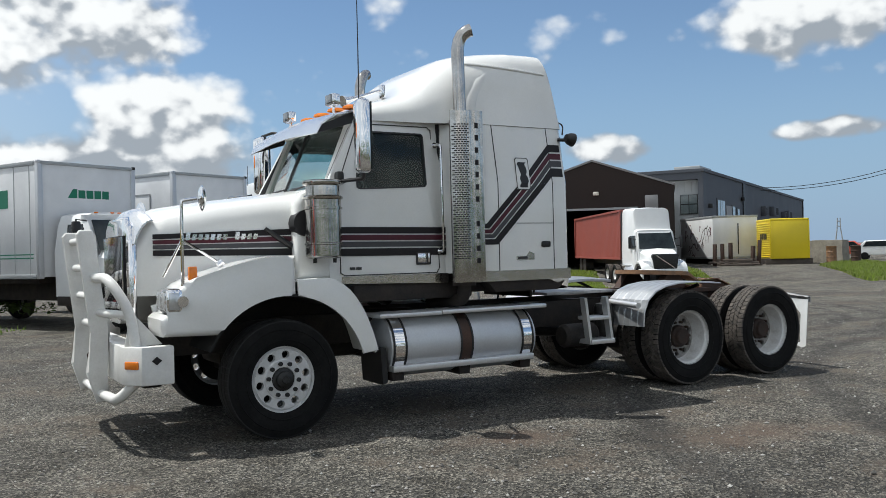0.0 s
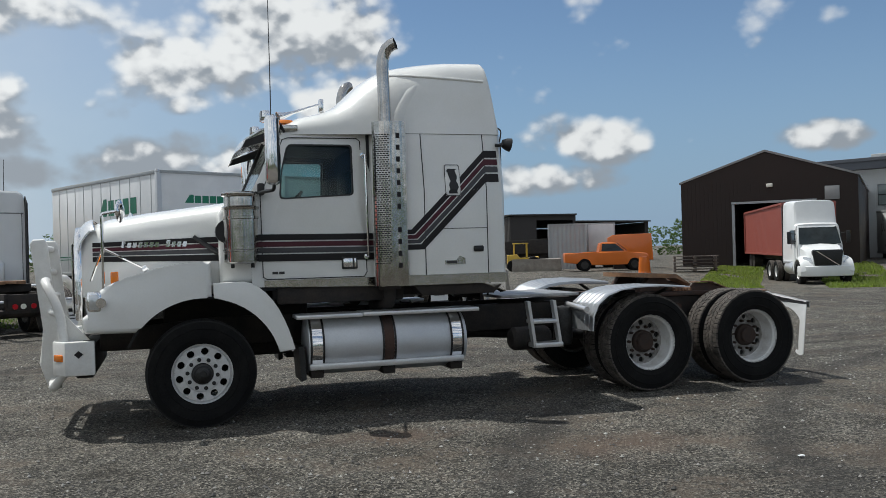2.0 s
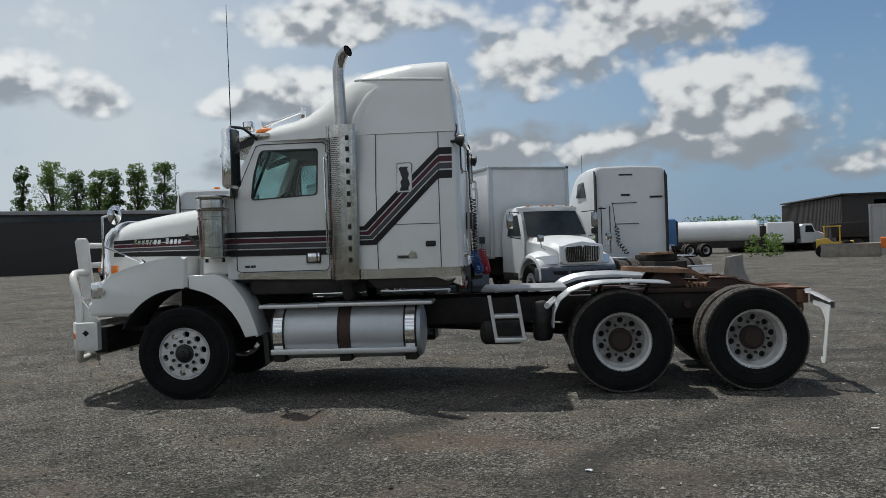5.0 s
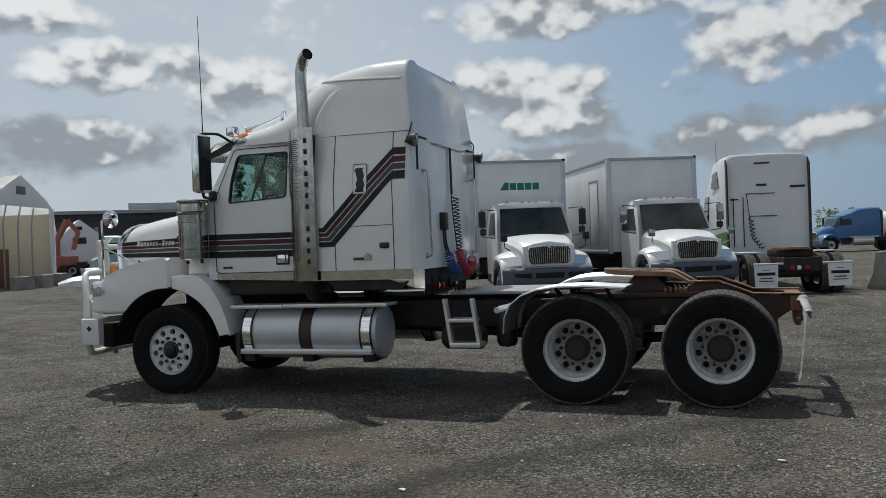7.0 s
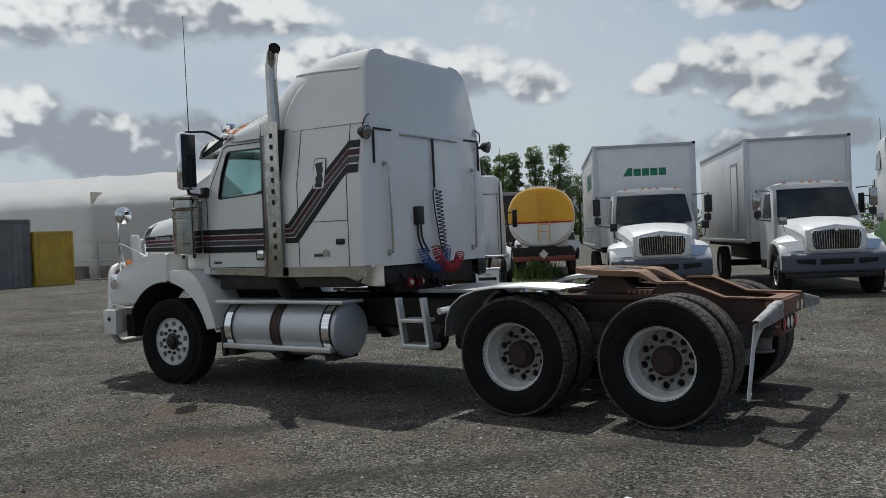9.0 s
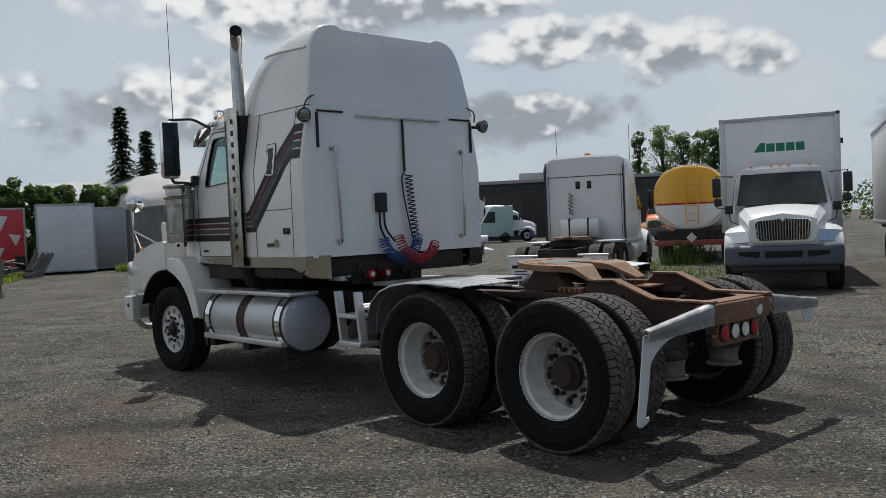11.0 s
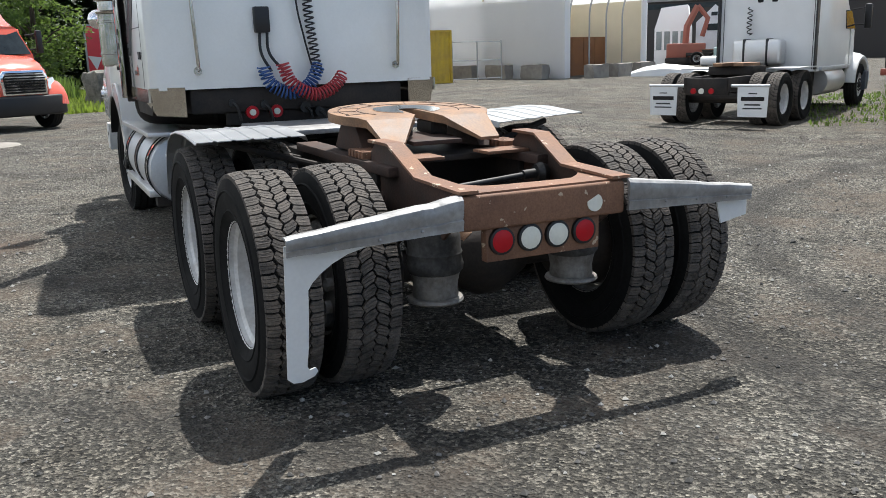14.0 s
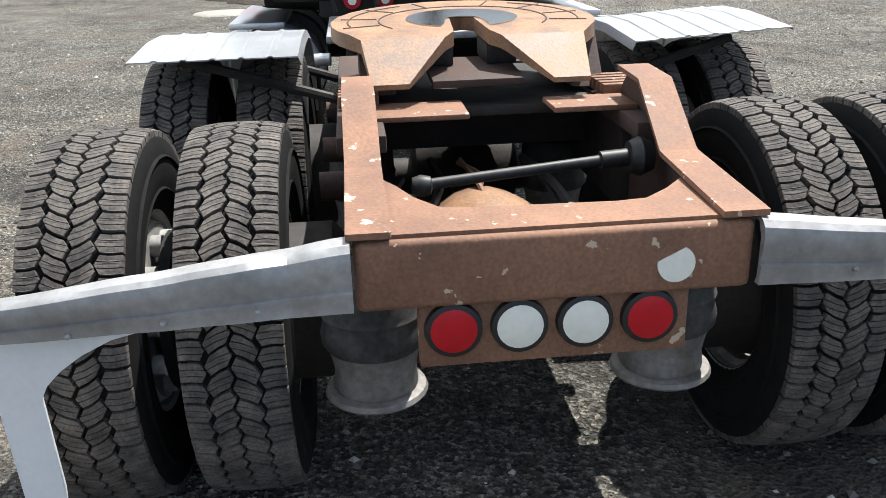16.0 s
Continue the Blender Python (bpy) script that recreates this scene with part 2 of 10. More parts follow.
STEERRIM = mat("dulled_alloy_wheel", (0.70, 0.70, 0.70), 0.36, metal=0.3, var=0.08, scale=6, other=(0.60, 0.60, 0.595))
BOLTDARK = mat("black_lug_caps", (0.012, 0.012, 0.012), 0.5, var=0.2)
# Base lowered to stand in for dark surroundings that polished steel would mirror.
POLISHED = mat("darkened_polished_steel", (0.50, 0.49, 0.48), 0.09, metal=1.0, var=0.08, scale=5, other=(0.38, 0.36, 0.34))
# Darkened likewise: muddy reflections are put into the base colour.
SHIELD = mat("darkened_steel_shield", (0.56, 0.545, 0.52), 0.10, metal=1.0, var=0.10, scale=7, other=(0.36, 0.34, 0.31))
BRIGHT = mat("bright_brushed_steel", (0.84, 0.84, 0.85), 0.22, metal=0.85, var=0.05, scale=4)
STEEL = mat("stainless_steel", (0.66, 0.65, 0.62), 0.16, metal=1.0, var=0.08, scale=3, other=(0.50, 0.47, 0.42))
ALU = mat("dull_aluminium", (0.60, 0.62, 0.64), 0.45, metal=0.5, var=0.08, scale=2.5, other=(0.54, 0.55, 0.57))
ALUB = mat("bright_aluminium", (0.72, 0.72, 0.72), 0.32, metal=0.65, var=0.08, scale=4, other=(0.66, 0.66, 0.66))
SHEETALU = mat("sheet_aluminium", (0.52, 0.53, 0.54), 0.35, metal=0.7, var=0.10, scale=4, other=(0.42, 0.43, 0.44))
# Darker than RUSTF: shade of the rail sides is put into this colour.
RUST = mat("shaded_rusty_steel", (0.082, 0.043, 0.030), 0.8, var=0.35, scale=6, other=(0.038, 0.024, 0.019), bump=0.002, fine=90)
RUSTF = flaked_rust()
RUSTO = mat("orange_rust", (0.37, 0.200, 0.100), 0.62, var=0.38, scale=7, other=(0.185, 0.108, 0.066), bump=0.0015, fine=120)
RUBBER = mat("tyre_rubber", (0.009, 0.0092, 0.0097), 0.85, var=0.3, scale=6, other=(0.013, 0.0128, 0.0125), bump=0.001, spec=0.14)
TREAD = mat("worn_tread_rubber", (0.165, 0.143, 0.124), 0.8, var=0.45, scale=14, other=(0.05, 0.046, 0.043), bump=0.003, fine=140, spec=0.3)
RIBRUBBER = mat("worn_rib_rubber", (0.018, 0.0175, 0.017), 0.85, var=0.35, scale=12, other=(0.009, 0.009, 0.009))
HUBRUST = mat("dark_rusty_hub", (0.050, 0.029, 0.021), 0.8, var=0.35, scale=16, other=(0.032, 0.022, 0.018), bump=0.002)
HANGER = mat("weathered_aluminium", (0.42, 0.42, 0.42), 0.5, metal=0.55, var=0.2, scale=7, other=(0.28, 0.275, 0.27), bump=0.002, fine=40)
RIMWHITE = mat("white_steel_rim", (0.70, 0.70, 0.69), 0.4, var=0.16, scale=9, other=(0.50, 0.475, 0.45), amount=0.40)
# Near-black colour stands in for the shade inside wells, bores and grilles.
RECESS_SHADE = mat("painted_recess_shade", (0.008, 0.008, 0.008), 0.9, var=0.2)
S_BLACK = mat("black_stripe", (0.018, 0.016, 0.017), 0.4, var=0.1, spec=0.25)
S_MAROON = mat("maroon_stripe", (0.085, 0.022, 0.032), 0.4, var=0.1, spec=0.25)
S_GREY = mat("grey_stripe", (0.075, 0.075, 0.08), 0.4, var=0.1, spec=0.25)
AMBER = lamp_mat("amber_lens", (0.75, 0.20, 0.015))
REDLENS = mat("red_lens", (0.46, 0.008, 0.016), 0.3, var=0.08, scale=20, spec=0.3)
WHITELENS = mat("white_lens", (0.76, 0.75, 0.66), 0.35, var=0.06, scale=20, spec=0.3)
LAMPGLASS = mat("lamp_lens", (0.75, 0.77, 0.78), 0.08, metal=0.6, var=0.15, scale=20)
WORKGLASS = mat("work_lamp_reflector", (0.34, 0.35, 0.36), 0.12, metal=0.9, var=0.2, scale=25)
SEAM = mat("panel_seam", (0.04, 0.04, 0.04), 0.7)
GLASS = glass_mat("cab_glass", (0.82, 0.96, 0.95), 0.80)
WINDSHIELD = glass_mat("windshield_glass", (0.88, 0.98, 0.96), 0.97, 0.10)
DARKGLASS = mat("dark_glazing", (0.012, 0.017, 0.019), 0.05, var=0.3, scale=1.5, other=(0.032, 0.042, 0.045), spec=0.35)
INTERIOR = mat("cab_trim", (0.030, 0.031, 0.034), 0.8, var=0.2)
BLUEHOSE = mat("blue_air_hose", (0.03, 0.10, 0.30), 0.4, var=0.1)
REDHOSE = mat("red_air_hose", (0.42, 0.03, 0.04), 0.4, var=0.1)


# ---- mesh helpers ----
def B():
    return bmesh.new()


def quadface(bm, vs):
    try:
        return bm.faces.new(vs)
    except ValueError:
        return None


def box(bm, x0, x1, y0, y1, z0, z1, bev=0.0, m=None, seg=2):
    vs = [bm.verts.new((x, y, z)) for x in (x0, x1) for y in (y0, y1) for z in (z0, z1)]
    fs = [bm.faces.new([vs[i] for i in f]) for f in ((0, 1, 3, 2), (4, 6, 7, 5), (0, 4, 5, 1), (2, 3, 7, 6), (0, 2, 6, 4), (1, 5, 7, 3))]
    if bev:
        es = {e for f in fs for e in f.edges}
        r = bmesh.ops.bevel(bm, geom=list(es), offset=bev, segments=seg, affect="EDGES", profile=0.5)
        vs = list({v for f in r["faces"] for v in f.verts} | {v for v in vs if v.is_valid})
    if m is not None:
        bmesh.ops.transform(bm, matrix=m, verts=[v for v in vs if v.is_valid])
    return bm


def frame_of(d):
    d = Vector(d).normalized()
    a = Vector((0, 0, 1)) if abs(d.z) < 0.9 else Vector((1, 0, 0))
    u = d.cross(a).normalized()
    return u, d.cross(u)


def loft(bm, rings, caps=True, closed=True):
    rows = [[bm.verts.new(p) for p in ring] for ring in rings]
    k = len(rows[0])
    for a, b in zip(rows, rows[1:]):
        for i in range(k if closed else k - 1):
            quadface(bm, (a[i], a[(i + 1) % k], b[(i + 1) % k], b[i]))
    if caps and closed:
        quadface(bm, rows[0])
        quadface(bm, rows[-1][::-1])
    return rows


def cyl(bm, p, q, r, seg=16, r2=None):
    p, q = Vector(p), Vector(q)
    u, v = frame_of(q - p)
    rings = [[c + (u * math.cos(2 * math.pi * i / seg) + v * math.sin(2 * math.pi * i / seg)) * rad for i in range(seg)] for c, rad in ((p, r), (q, r if r2 is None else r2))]
    loft(bm, rings)
    return bm


def tube(bm, pts, r, seg=8, caps=True):
    pts = [Vector(p) for p in pts]
    u = None
    rings = []
    for i, p in enumerate(pts):
        d = (pts[min(i + 1, len(pts) - 1)] - pts[max(i - 1, 0)]).normalized()
        if u is None:
            u, v = frame_of(d)
        else:
            u = (u - d * u.dot(d)).normalized()
            v = d.cross(u)
        rad = r[i] if isinstance(r, (list, tuple)) else r
        rings.append([p + (u * math.cos(2 * math.pi * k / seg) + v * math.sin(2 * math.pi * k / seg)) * rad for k in range(seg)])
    loft(bm, rings, caps)
    return bm


def arc(c, r, a0, a1, n, plane="xz"):
    out = []
    for i in range(n + 1):
        a = radians(a0 + (a1 - a0) * i / n)
        p, q = r * math.cos(a), r * math.sin(a)
        out.append({"xz": (c[0] + p, c[1], c[2] + q), "xy": (c[0] + p, c[1] + q, c[2]), "yz": (c[0], c[1] + p, c[2] + q)}[plane])
    return out


def round_path(pts, r, n=5):
    """The polyline with its corners rounded."""
    pts = [Vector(p) for p in pts]
    out = [pts[0]]
    for a, b, c in zip(pts, pts[1:], pts[2:]):
        d0, d1 = (a - b), (c - b)
        k = min(r, d0.length * 0.45, d1.length * 0.45)
        p, q = b + d0.normalized() * k, b + d1.normalized() * k
        for i in range(n + 1):
            t = i / n
            out.append(p * (1 - t) ** 2 + b * 2 * t * (1 - t) + q * t * t)
    return out + [pts[-1]]


def lathe(bm, prof, c, axis="y", seg=40, close=False):
    """Revolve (radius, offset) pairs round an axis through c."""
    c = Vector(c)
    rings = []
    for r, o in prof:
        ring = []
        for i in range(seg):
            a = 2 * math.pi * i / seg
            p, q = r * math.cos(a), r * math.sin(a)
            ring.append(c + Vector({"y": (p, o, q), "x": (o, p, q), "z": (p, q, o)}[axis]))
        rings.append(ring)
    loft(bm, rings, caps=False)
    if close:
        bm.verts.ensure_lookup_table()
    return bm


def prism(bm, pts, d0, d1, plane="xz", bev=0.0, seg=2):
    """A polygon of the plane, drawn out from d0 to d1 across it."""
    def put(p, d):
        return {"xz": (p[0], d, p[1]), "xy": (p[0], p[1], d), "yz": (d, p[0], p[1])}[plane]
    a = [bm.verts.new(put(p, d0)) for p in pts]
    b = [bm.verts.new(put(p, d1)) for p in pts]
    fs = [bm.faces.new(a), bm.faces.new(b[::-1])]
    n = len(pts)
    for i in range(n):
        fs.append(bm.faces.new((a[i], b[i], b[(i + 1) % n], a[(i + 1) % n])))
    if bev:
        es = {e for f in fs[:2] for e in f.edges}
        bmesh.ops.bevel(bm, geom=list(es), offset=bev, segments=seg, affect="EDGES", profile=0.5)
    return bm


def mesh_of(name, bm, material, smooth=True, angle=35):
    bmesh.ops.recalc_face_normals(bm, faces=bm.faces)
    me = bpy.data.meshes.new(name)
    bm.to_mesh(me)
    bm.free()
    for mm in (material if isinstance(material, (list, tuple)) else [material]):
        me.materials.append(mm)
    if smooth:
        me.polygons.foreach_set("use_smooth", [True] * len(me.polygons))
        me.set_sharp_from_angle(angle=radians(angle))
    return me


def part(name, bm, material, parent=None, label="", smooth=True, angle=35):
    ob = new(name, mesh_of(name, bm, material, smooth, angle))
    if parent is not None:
        ob.parent = parent
    if label:
        tagged(ob, label)
    return ob


def pieces(name, bm, material, parent=None, label="", smooth=True, angle=35):
    """Each loose piece of a bmesh as a part of its own."""
    left = set(bm.faces)
    while left:
        first = left.pop()
        island, todo = {first}, [first]
        while todo:
            for v in todo.pop().verts:
                for f in v.link_faces:
                    if f in left:
                        left.discard(f)
                        island.add(f)
                        todo.append(f)
        sub, at = B(), {}
        for f in island:
            for v in f.verts:
                if v not in at:
                    at[v] = sub.verts.new(v.co)
            quadface(sub, [at[v] for v in f.verts])
        part(name, sub, material, parent, label, smooth, angle)
    bm.free()


def single(name, bm, material, label, category, kind="", group="", smooth=True):
    """A thing that is one mesh."""
    return tagged(part(name, bm, material, None, "", smooth), label, category, group, kind)


def thing(name, label, category, group="", at=None):
    ob = new(name)
    ob.empty_display_size = 0.3
    if at is not None:
        ob.matrix_world = at
    return tagged(ob, label, category, group)


def sheet(bm, pts, normal, t):
    """A flat polygon in space, given thickness t along normal."""
    n = Vector(normal).normalized() * t
    a = [bm.verts.new(p) for p in pts]
    b = [bm.verts.new(Vector(p) + n) for p in pts]
    bm.faces.new(a)
    bm.faces.new(b[::-1])
    k = len(pts)
    for i in range(k):
        bm.faces.new((a[i], b[i], b[(i + 1) % k], a[(i + 1) % k]))
    return bm


# ---- wheels ----
def disc_with_holes(bm, r0, r1, rh, rc, n, o, depth):
    """A ring of metal in the plane y = o with n round hand holes, each with its wall."""
    for k in range(n):
        mid = 2 * math.pi * k / n
        half = math.pi / n
        per = []
        for i in range(4):
            per.append((-half + 2 * half * i / 4, r0))
        for i in range(4):
            per.append((half, r0 + (r1 - r0) * i / 4))
        for i in range(4):
            per.append((half - 2 * half * i / 4, r1))
        for i in range(4):
            per.append((-half, r1 - (r1 - r0) * i / 4))
        pts = [Vector((r * math.cos(mid + a), o, r * math.sin(mid + a))) for a, r in per]
        cen = Vector((rc * math.cos(mid), o, rc * math.sin(mid)))
        outer = [bm.verts.new(p) for p in pts]
        rim = [bm.verts.new(cen + (p - cen).normalized() * rh) for p in pts]
        deep = [bm.verts.new(v.co - Vector((0, depth, 0))) for v in rim]
        for i in range(16):
            j = (i + 1) % 16
            bm.faces.new((outer[i], outer[j], rim[j], rim[i]))
            bm.faces.new((rim[i], rim[j], deep[j], deep[i]))


def tyre_profile(r, w):
    h = w / 2
    return [(0.285, -h * 0.72), (0.31, -h * 0.86), (0.335, -h * 0.905), (0.341, -h * 0.955), (0.347, -h * 0.925), (0.39, -h), (0.424, -h * 0.985), (0.430, -h * 1.03), (0.436, -h * 0.98), (0.45, -h * 0.97), (r - 0.035, -h * 0.92), (r - 0.018, -h * 0.86), (r - 0.018, 0), (r - 0.018, h * 0.86), (r - 0.035, h * 0.92), (0.45, h * 0.97), (0.436, h * 0.98), (0.430, h * 1.03), (0.424, h * 0.985), (0.39, h), (0.347, h * 0.925), (0.341, h * 0.955), (0.335, h * 0.905), (0.31, h * 0.86), (0.285, h * 0.72)]


def make_tyre(r, w, drive):
    bm = B()
    lathe(bm, tyre_profile(r, w), (0, 0, 0), "y", 56)
    return mesh_of("tyre", bm, RUBBER)


def make_tread(r, w, drive, fine=False):
    """Tread blocks cut by zigzag grooves and fine sipes (drive) or four plain ribs (steer)."""
    h = w / 2 * 0.9
    rt = r
    vs, fs = [], []

    def block(poly):
        b = len(vs)
        m = len(poly)
        ca = sum(a for a, _ in poly) / m
        cw = sum(q for _, q in poly) / m
        for rad, k in ((r - 0.02, 1.0), (rt - 0.002, 1.0), (rt, 0.95)):
            for a, q in poly:
                aa, qq = ca + (a - ca) * k, cw + (q - cw) * k
                drop = 0.012 * (abs(qq) / h) ** 3
                vs.append(((rad - drop) * math.cos(aa), qq, (rad - drop) * math.sin(aa)))
        for lev in range(2):
            for i in range(m):
                j = (i + 1) % m
                fs.append((b + lev * m + i, b + lev * m + j, b + (lev + 1) * m + j, b + (lev + 1) * m + i))
        fs.append(tuple(range(b + 2 * m, b + 3 * m)))

    if drive:
        n = 60 if fine else 46
        p = 2 * math.pi / n
        rnd = random.Random(5)
        cuts = ((0.0, 0.31), (0.345, 0.655), (0.69, 1.0)) if fine else ((0.0, 1.0),)
        # edges of each column of blocks, slant of its cross cuts, stagger round the tyre
        cols = ((-1.0, -0.53, 0.0, 0.0), (-0.46, -0.03, 0.42, 0.5), (0.03, 0.46, -0.42, 0.0), (0.53, 1.0, 0.0, 0.5))
        for k in range(n):
            for q0, q1, skew, ph in cols:
                a = (k + ph + rnd.uniform(-0.03, 0.03)) * p
                g, d, mq = 0.425 * p, skew * p * 0.5, (q0 + q1) / 2
                s0 = 0.05 if q0 > -0.9 else 0.0
                s1 = 0.05 if q1 < 0.9 else 0.0

                def row(f):
                    bulge = 1 - 2 * (1 - abs(2 * f - 1))
                    up = a - g + 2 * g * f
                    return [(up - d, (q0 + s0 * bulge) * h), (up + 0.05 * p, mq * h), (up + d, (q1 - s1 * bulge) * h)]
                for f0, f1 in cuts:
                    low, top = row(f0), row(f1)
                    mid = [row(0.5)] if f0 < 0.5 < f1 else []
                    block(low + [m[2] for m in mid] + top[::-1] + [m[0] for m in mid])
    else:
        n = 60
        p = 2 * math.pi / n
        for k in range(n):
            for q0, q1 in ((-0.97, -0.56), (-0.48, -0.05), (0.05, 0.48), (0.56, 0.97)):
                a = k * p
                block([(a - p * 0.49, q0 * h), (a - p * 0.49, q1 * h), (a + p * 0.49, q1 * h), (a + p * 0.49, q0 * h)])
    me = bpy.data.meshes.new("tread")
    me.from_pydata(vs, [], fs)
    me.materials.append(TREAD if drive else RIBRUBBER)
    return me


def make_rim(deep):
    """Steel rim; its disc lies deep in the rim (outer of a dual pair) or proud (steer)."""
    bm = B()
    if deep:
        lathe(bm, [(0.300, 0.085), (0.306, 0.098), (0.298, 0.106), (0.288, 0.100), (0.283, 0.075), (0.266, 0.06), (0.262, -0.07), (0.246, -0.095)], (0, 0, 0), "y", 48)
        lathe(bm, [(0.30, 0.085), (0.29, 0.05), (0.27, -0.09), (0.30, -0.1)], (0, 0, 0), "y", 40)
    else:
        lathe(bm, [(0.300, 0.085), (0.306, 0.098), (0.298, 0.106), (0.288, 0.103), (0.281, 0.085), (0.272, 0.075), (0.262, 0.082), (0.255, 0.096)], (0, 0, 0), "y", 48)
        disc_with_holes(bm, 0.172, 0.255, 0.035, 0.214, 10, 0.096, 0.05)
        lathe(bm, [(0.172, 0.096), (0.165, 0.101), (0.105, 0.101), (0.10, 0.09)], (0, 0, 0), "y", 40)
        lathe(bm, [(0.30, 0.085), (0.28, 0.03), (0.27, -0.09), (0.30, -0.1)], (0, 0, 0), "y", 40)
    return mesh_of("rim", bm, RIMWHITE if deep else STEERRIM)


def make_disc():
    """The grimy centre disc of a drive wheel, pierced by hand holes; its grey also holds the rim's shade."""
    bm = B()
    disc_with_holes(bm, 0.145, 0.246, 0.031, 0.200, 10, -0.095, 0.03)
    lathe(bm, [(0.145, -0.095), (0.13, -0.085), (0.10, -0.085), (0.10, -0.095)], (0, 0, 0), "y", 40)
    bmesh.ops.remove_doubles(bm, verts=bm.verts[:], dist=0.0005)
    return mesh_of("wheel_disc", bm, RIM_DIRT_SHADE)


def make_hub(deep):
    bm = B()
    if deep:
        lathe(bm, [(0.0, 0.015), (0.08, 0.015), (0.09, 0.008), (0.095, -0.02), (0.118, -0.04), (0.122, -0.09)], (0, 0, 0), "y", 24)
    else:
        lathe(bm, [(0.0, 0.158), (0.03, 0.158), (0.034, 0.15), (0.05, 0.148), (0.068, 0.14), (0.072, 0.11), (0.098, 0.105), (0.102, 0.09)], (0, 0, 0), "y", 24)
    return mesh_of("hub", bm, [GREASE, HUBRUST][1 if deep else 0])


def make_nut(deep):
    bm = B()
    if deep:
        cyl(bm, (0, -0.095, 0), (0, -0.05, 0), 0.015, 6)
    else:
        cyl(bm, (0, 0.10, 0), (0, 0.122, 0), 0.019, 10)
    return mesh_of("lug_nut", bm, HUBRUST if deep else BOLTDARK)


def back_plate():
    """The drum behind a wheel, which closes the view through its hand holes."""
    bm = B()
    lathe(bm, [(0.0, -0.125), (0.2, -0.125), (0.225, -0.13), (0.225, -0.16), (0.0, -0.16)], (0, 0, 0), "y", 28)
    return mesh_of("brake_drum", bm, RECESS_SHADE)


TYRE_D, TREAD_D, TREAD_FINE = make_tyre(0.515, 0.27, True), make_tread(0.515, 0.27, True), make_tread(0.515, 0.27, True, True)
TYRE_S, TREAD_S = make_tyre(0.515, 0.29, False), make_tread(0.515, 0.29, False)
RIM_D, RIM_S, HUB_D, HUB_S, DRUM = make_rim(True), make_rim(False), make_hub(True), make_hub(False), back_plate()
NUT_D, NUT_S = make_nut(True), make_nut(False)
DISC_D = make_disc()
# Inner rims share the disc's grey, which holds their shade too.
RIM_IN = RIM_D.copy()
RIM_IN.materials[0] = RIM_DIRT_SHADE


def wheel(parent, x, y, z, side, steer=False, inner=False, scale=1.0, turn=0.0, spin=0.0, fine=False):
    """One wheel under its vehicle: rim, with tyre, tread and hub below it. side: -1 faces -y, 1 faces +y."""
    rim = new("wheel", RIM_S if steer else RIM_IN if inner else RIM_D)
    rim.parent = parent
    rim.matrix_basis = pose(x, y, z, 0, 0, (180 if side < 0 else 0) + turn) @ pose(0, 0, 0, 0, spin, 0) @ Matrix.Scale(scale, 4)
    if inner:
        rim.matrix_basis = pose(x, y, z, 0, 0, 0 if side < 0 else 180) @ Matrix.Scale(scale, 4)
    kids = [("tyre", TYRE_S if steer else TYRE_D), ("tread", TREAD_S if steer else TREAD_FINE if fine else TREAD_D)]
    if not steer:
        kids.append(("wheel_disc", DISC_D))
    if not inner:
        kids += [("hub", HUB_S if steer else HUB_D), ("brake_drum", DRUM)]
    for name, me in kids:
        k = new(name, me)
        k.parent = rim
        if name == "tread":
            tagged(k, kind="stuff")
    if not inner:
        r = 0.138 if steer else 0.158
        for i in range(10):
            a = 2 * math.pi * i / 10 + 0.3
            k = new("lug_nut", NUT_S if steer else NUT_D)
            k.parent = rim
            k.matrix_basis = pose(r * math.cos(a), 0, r * math.sin(a))
    return rim


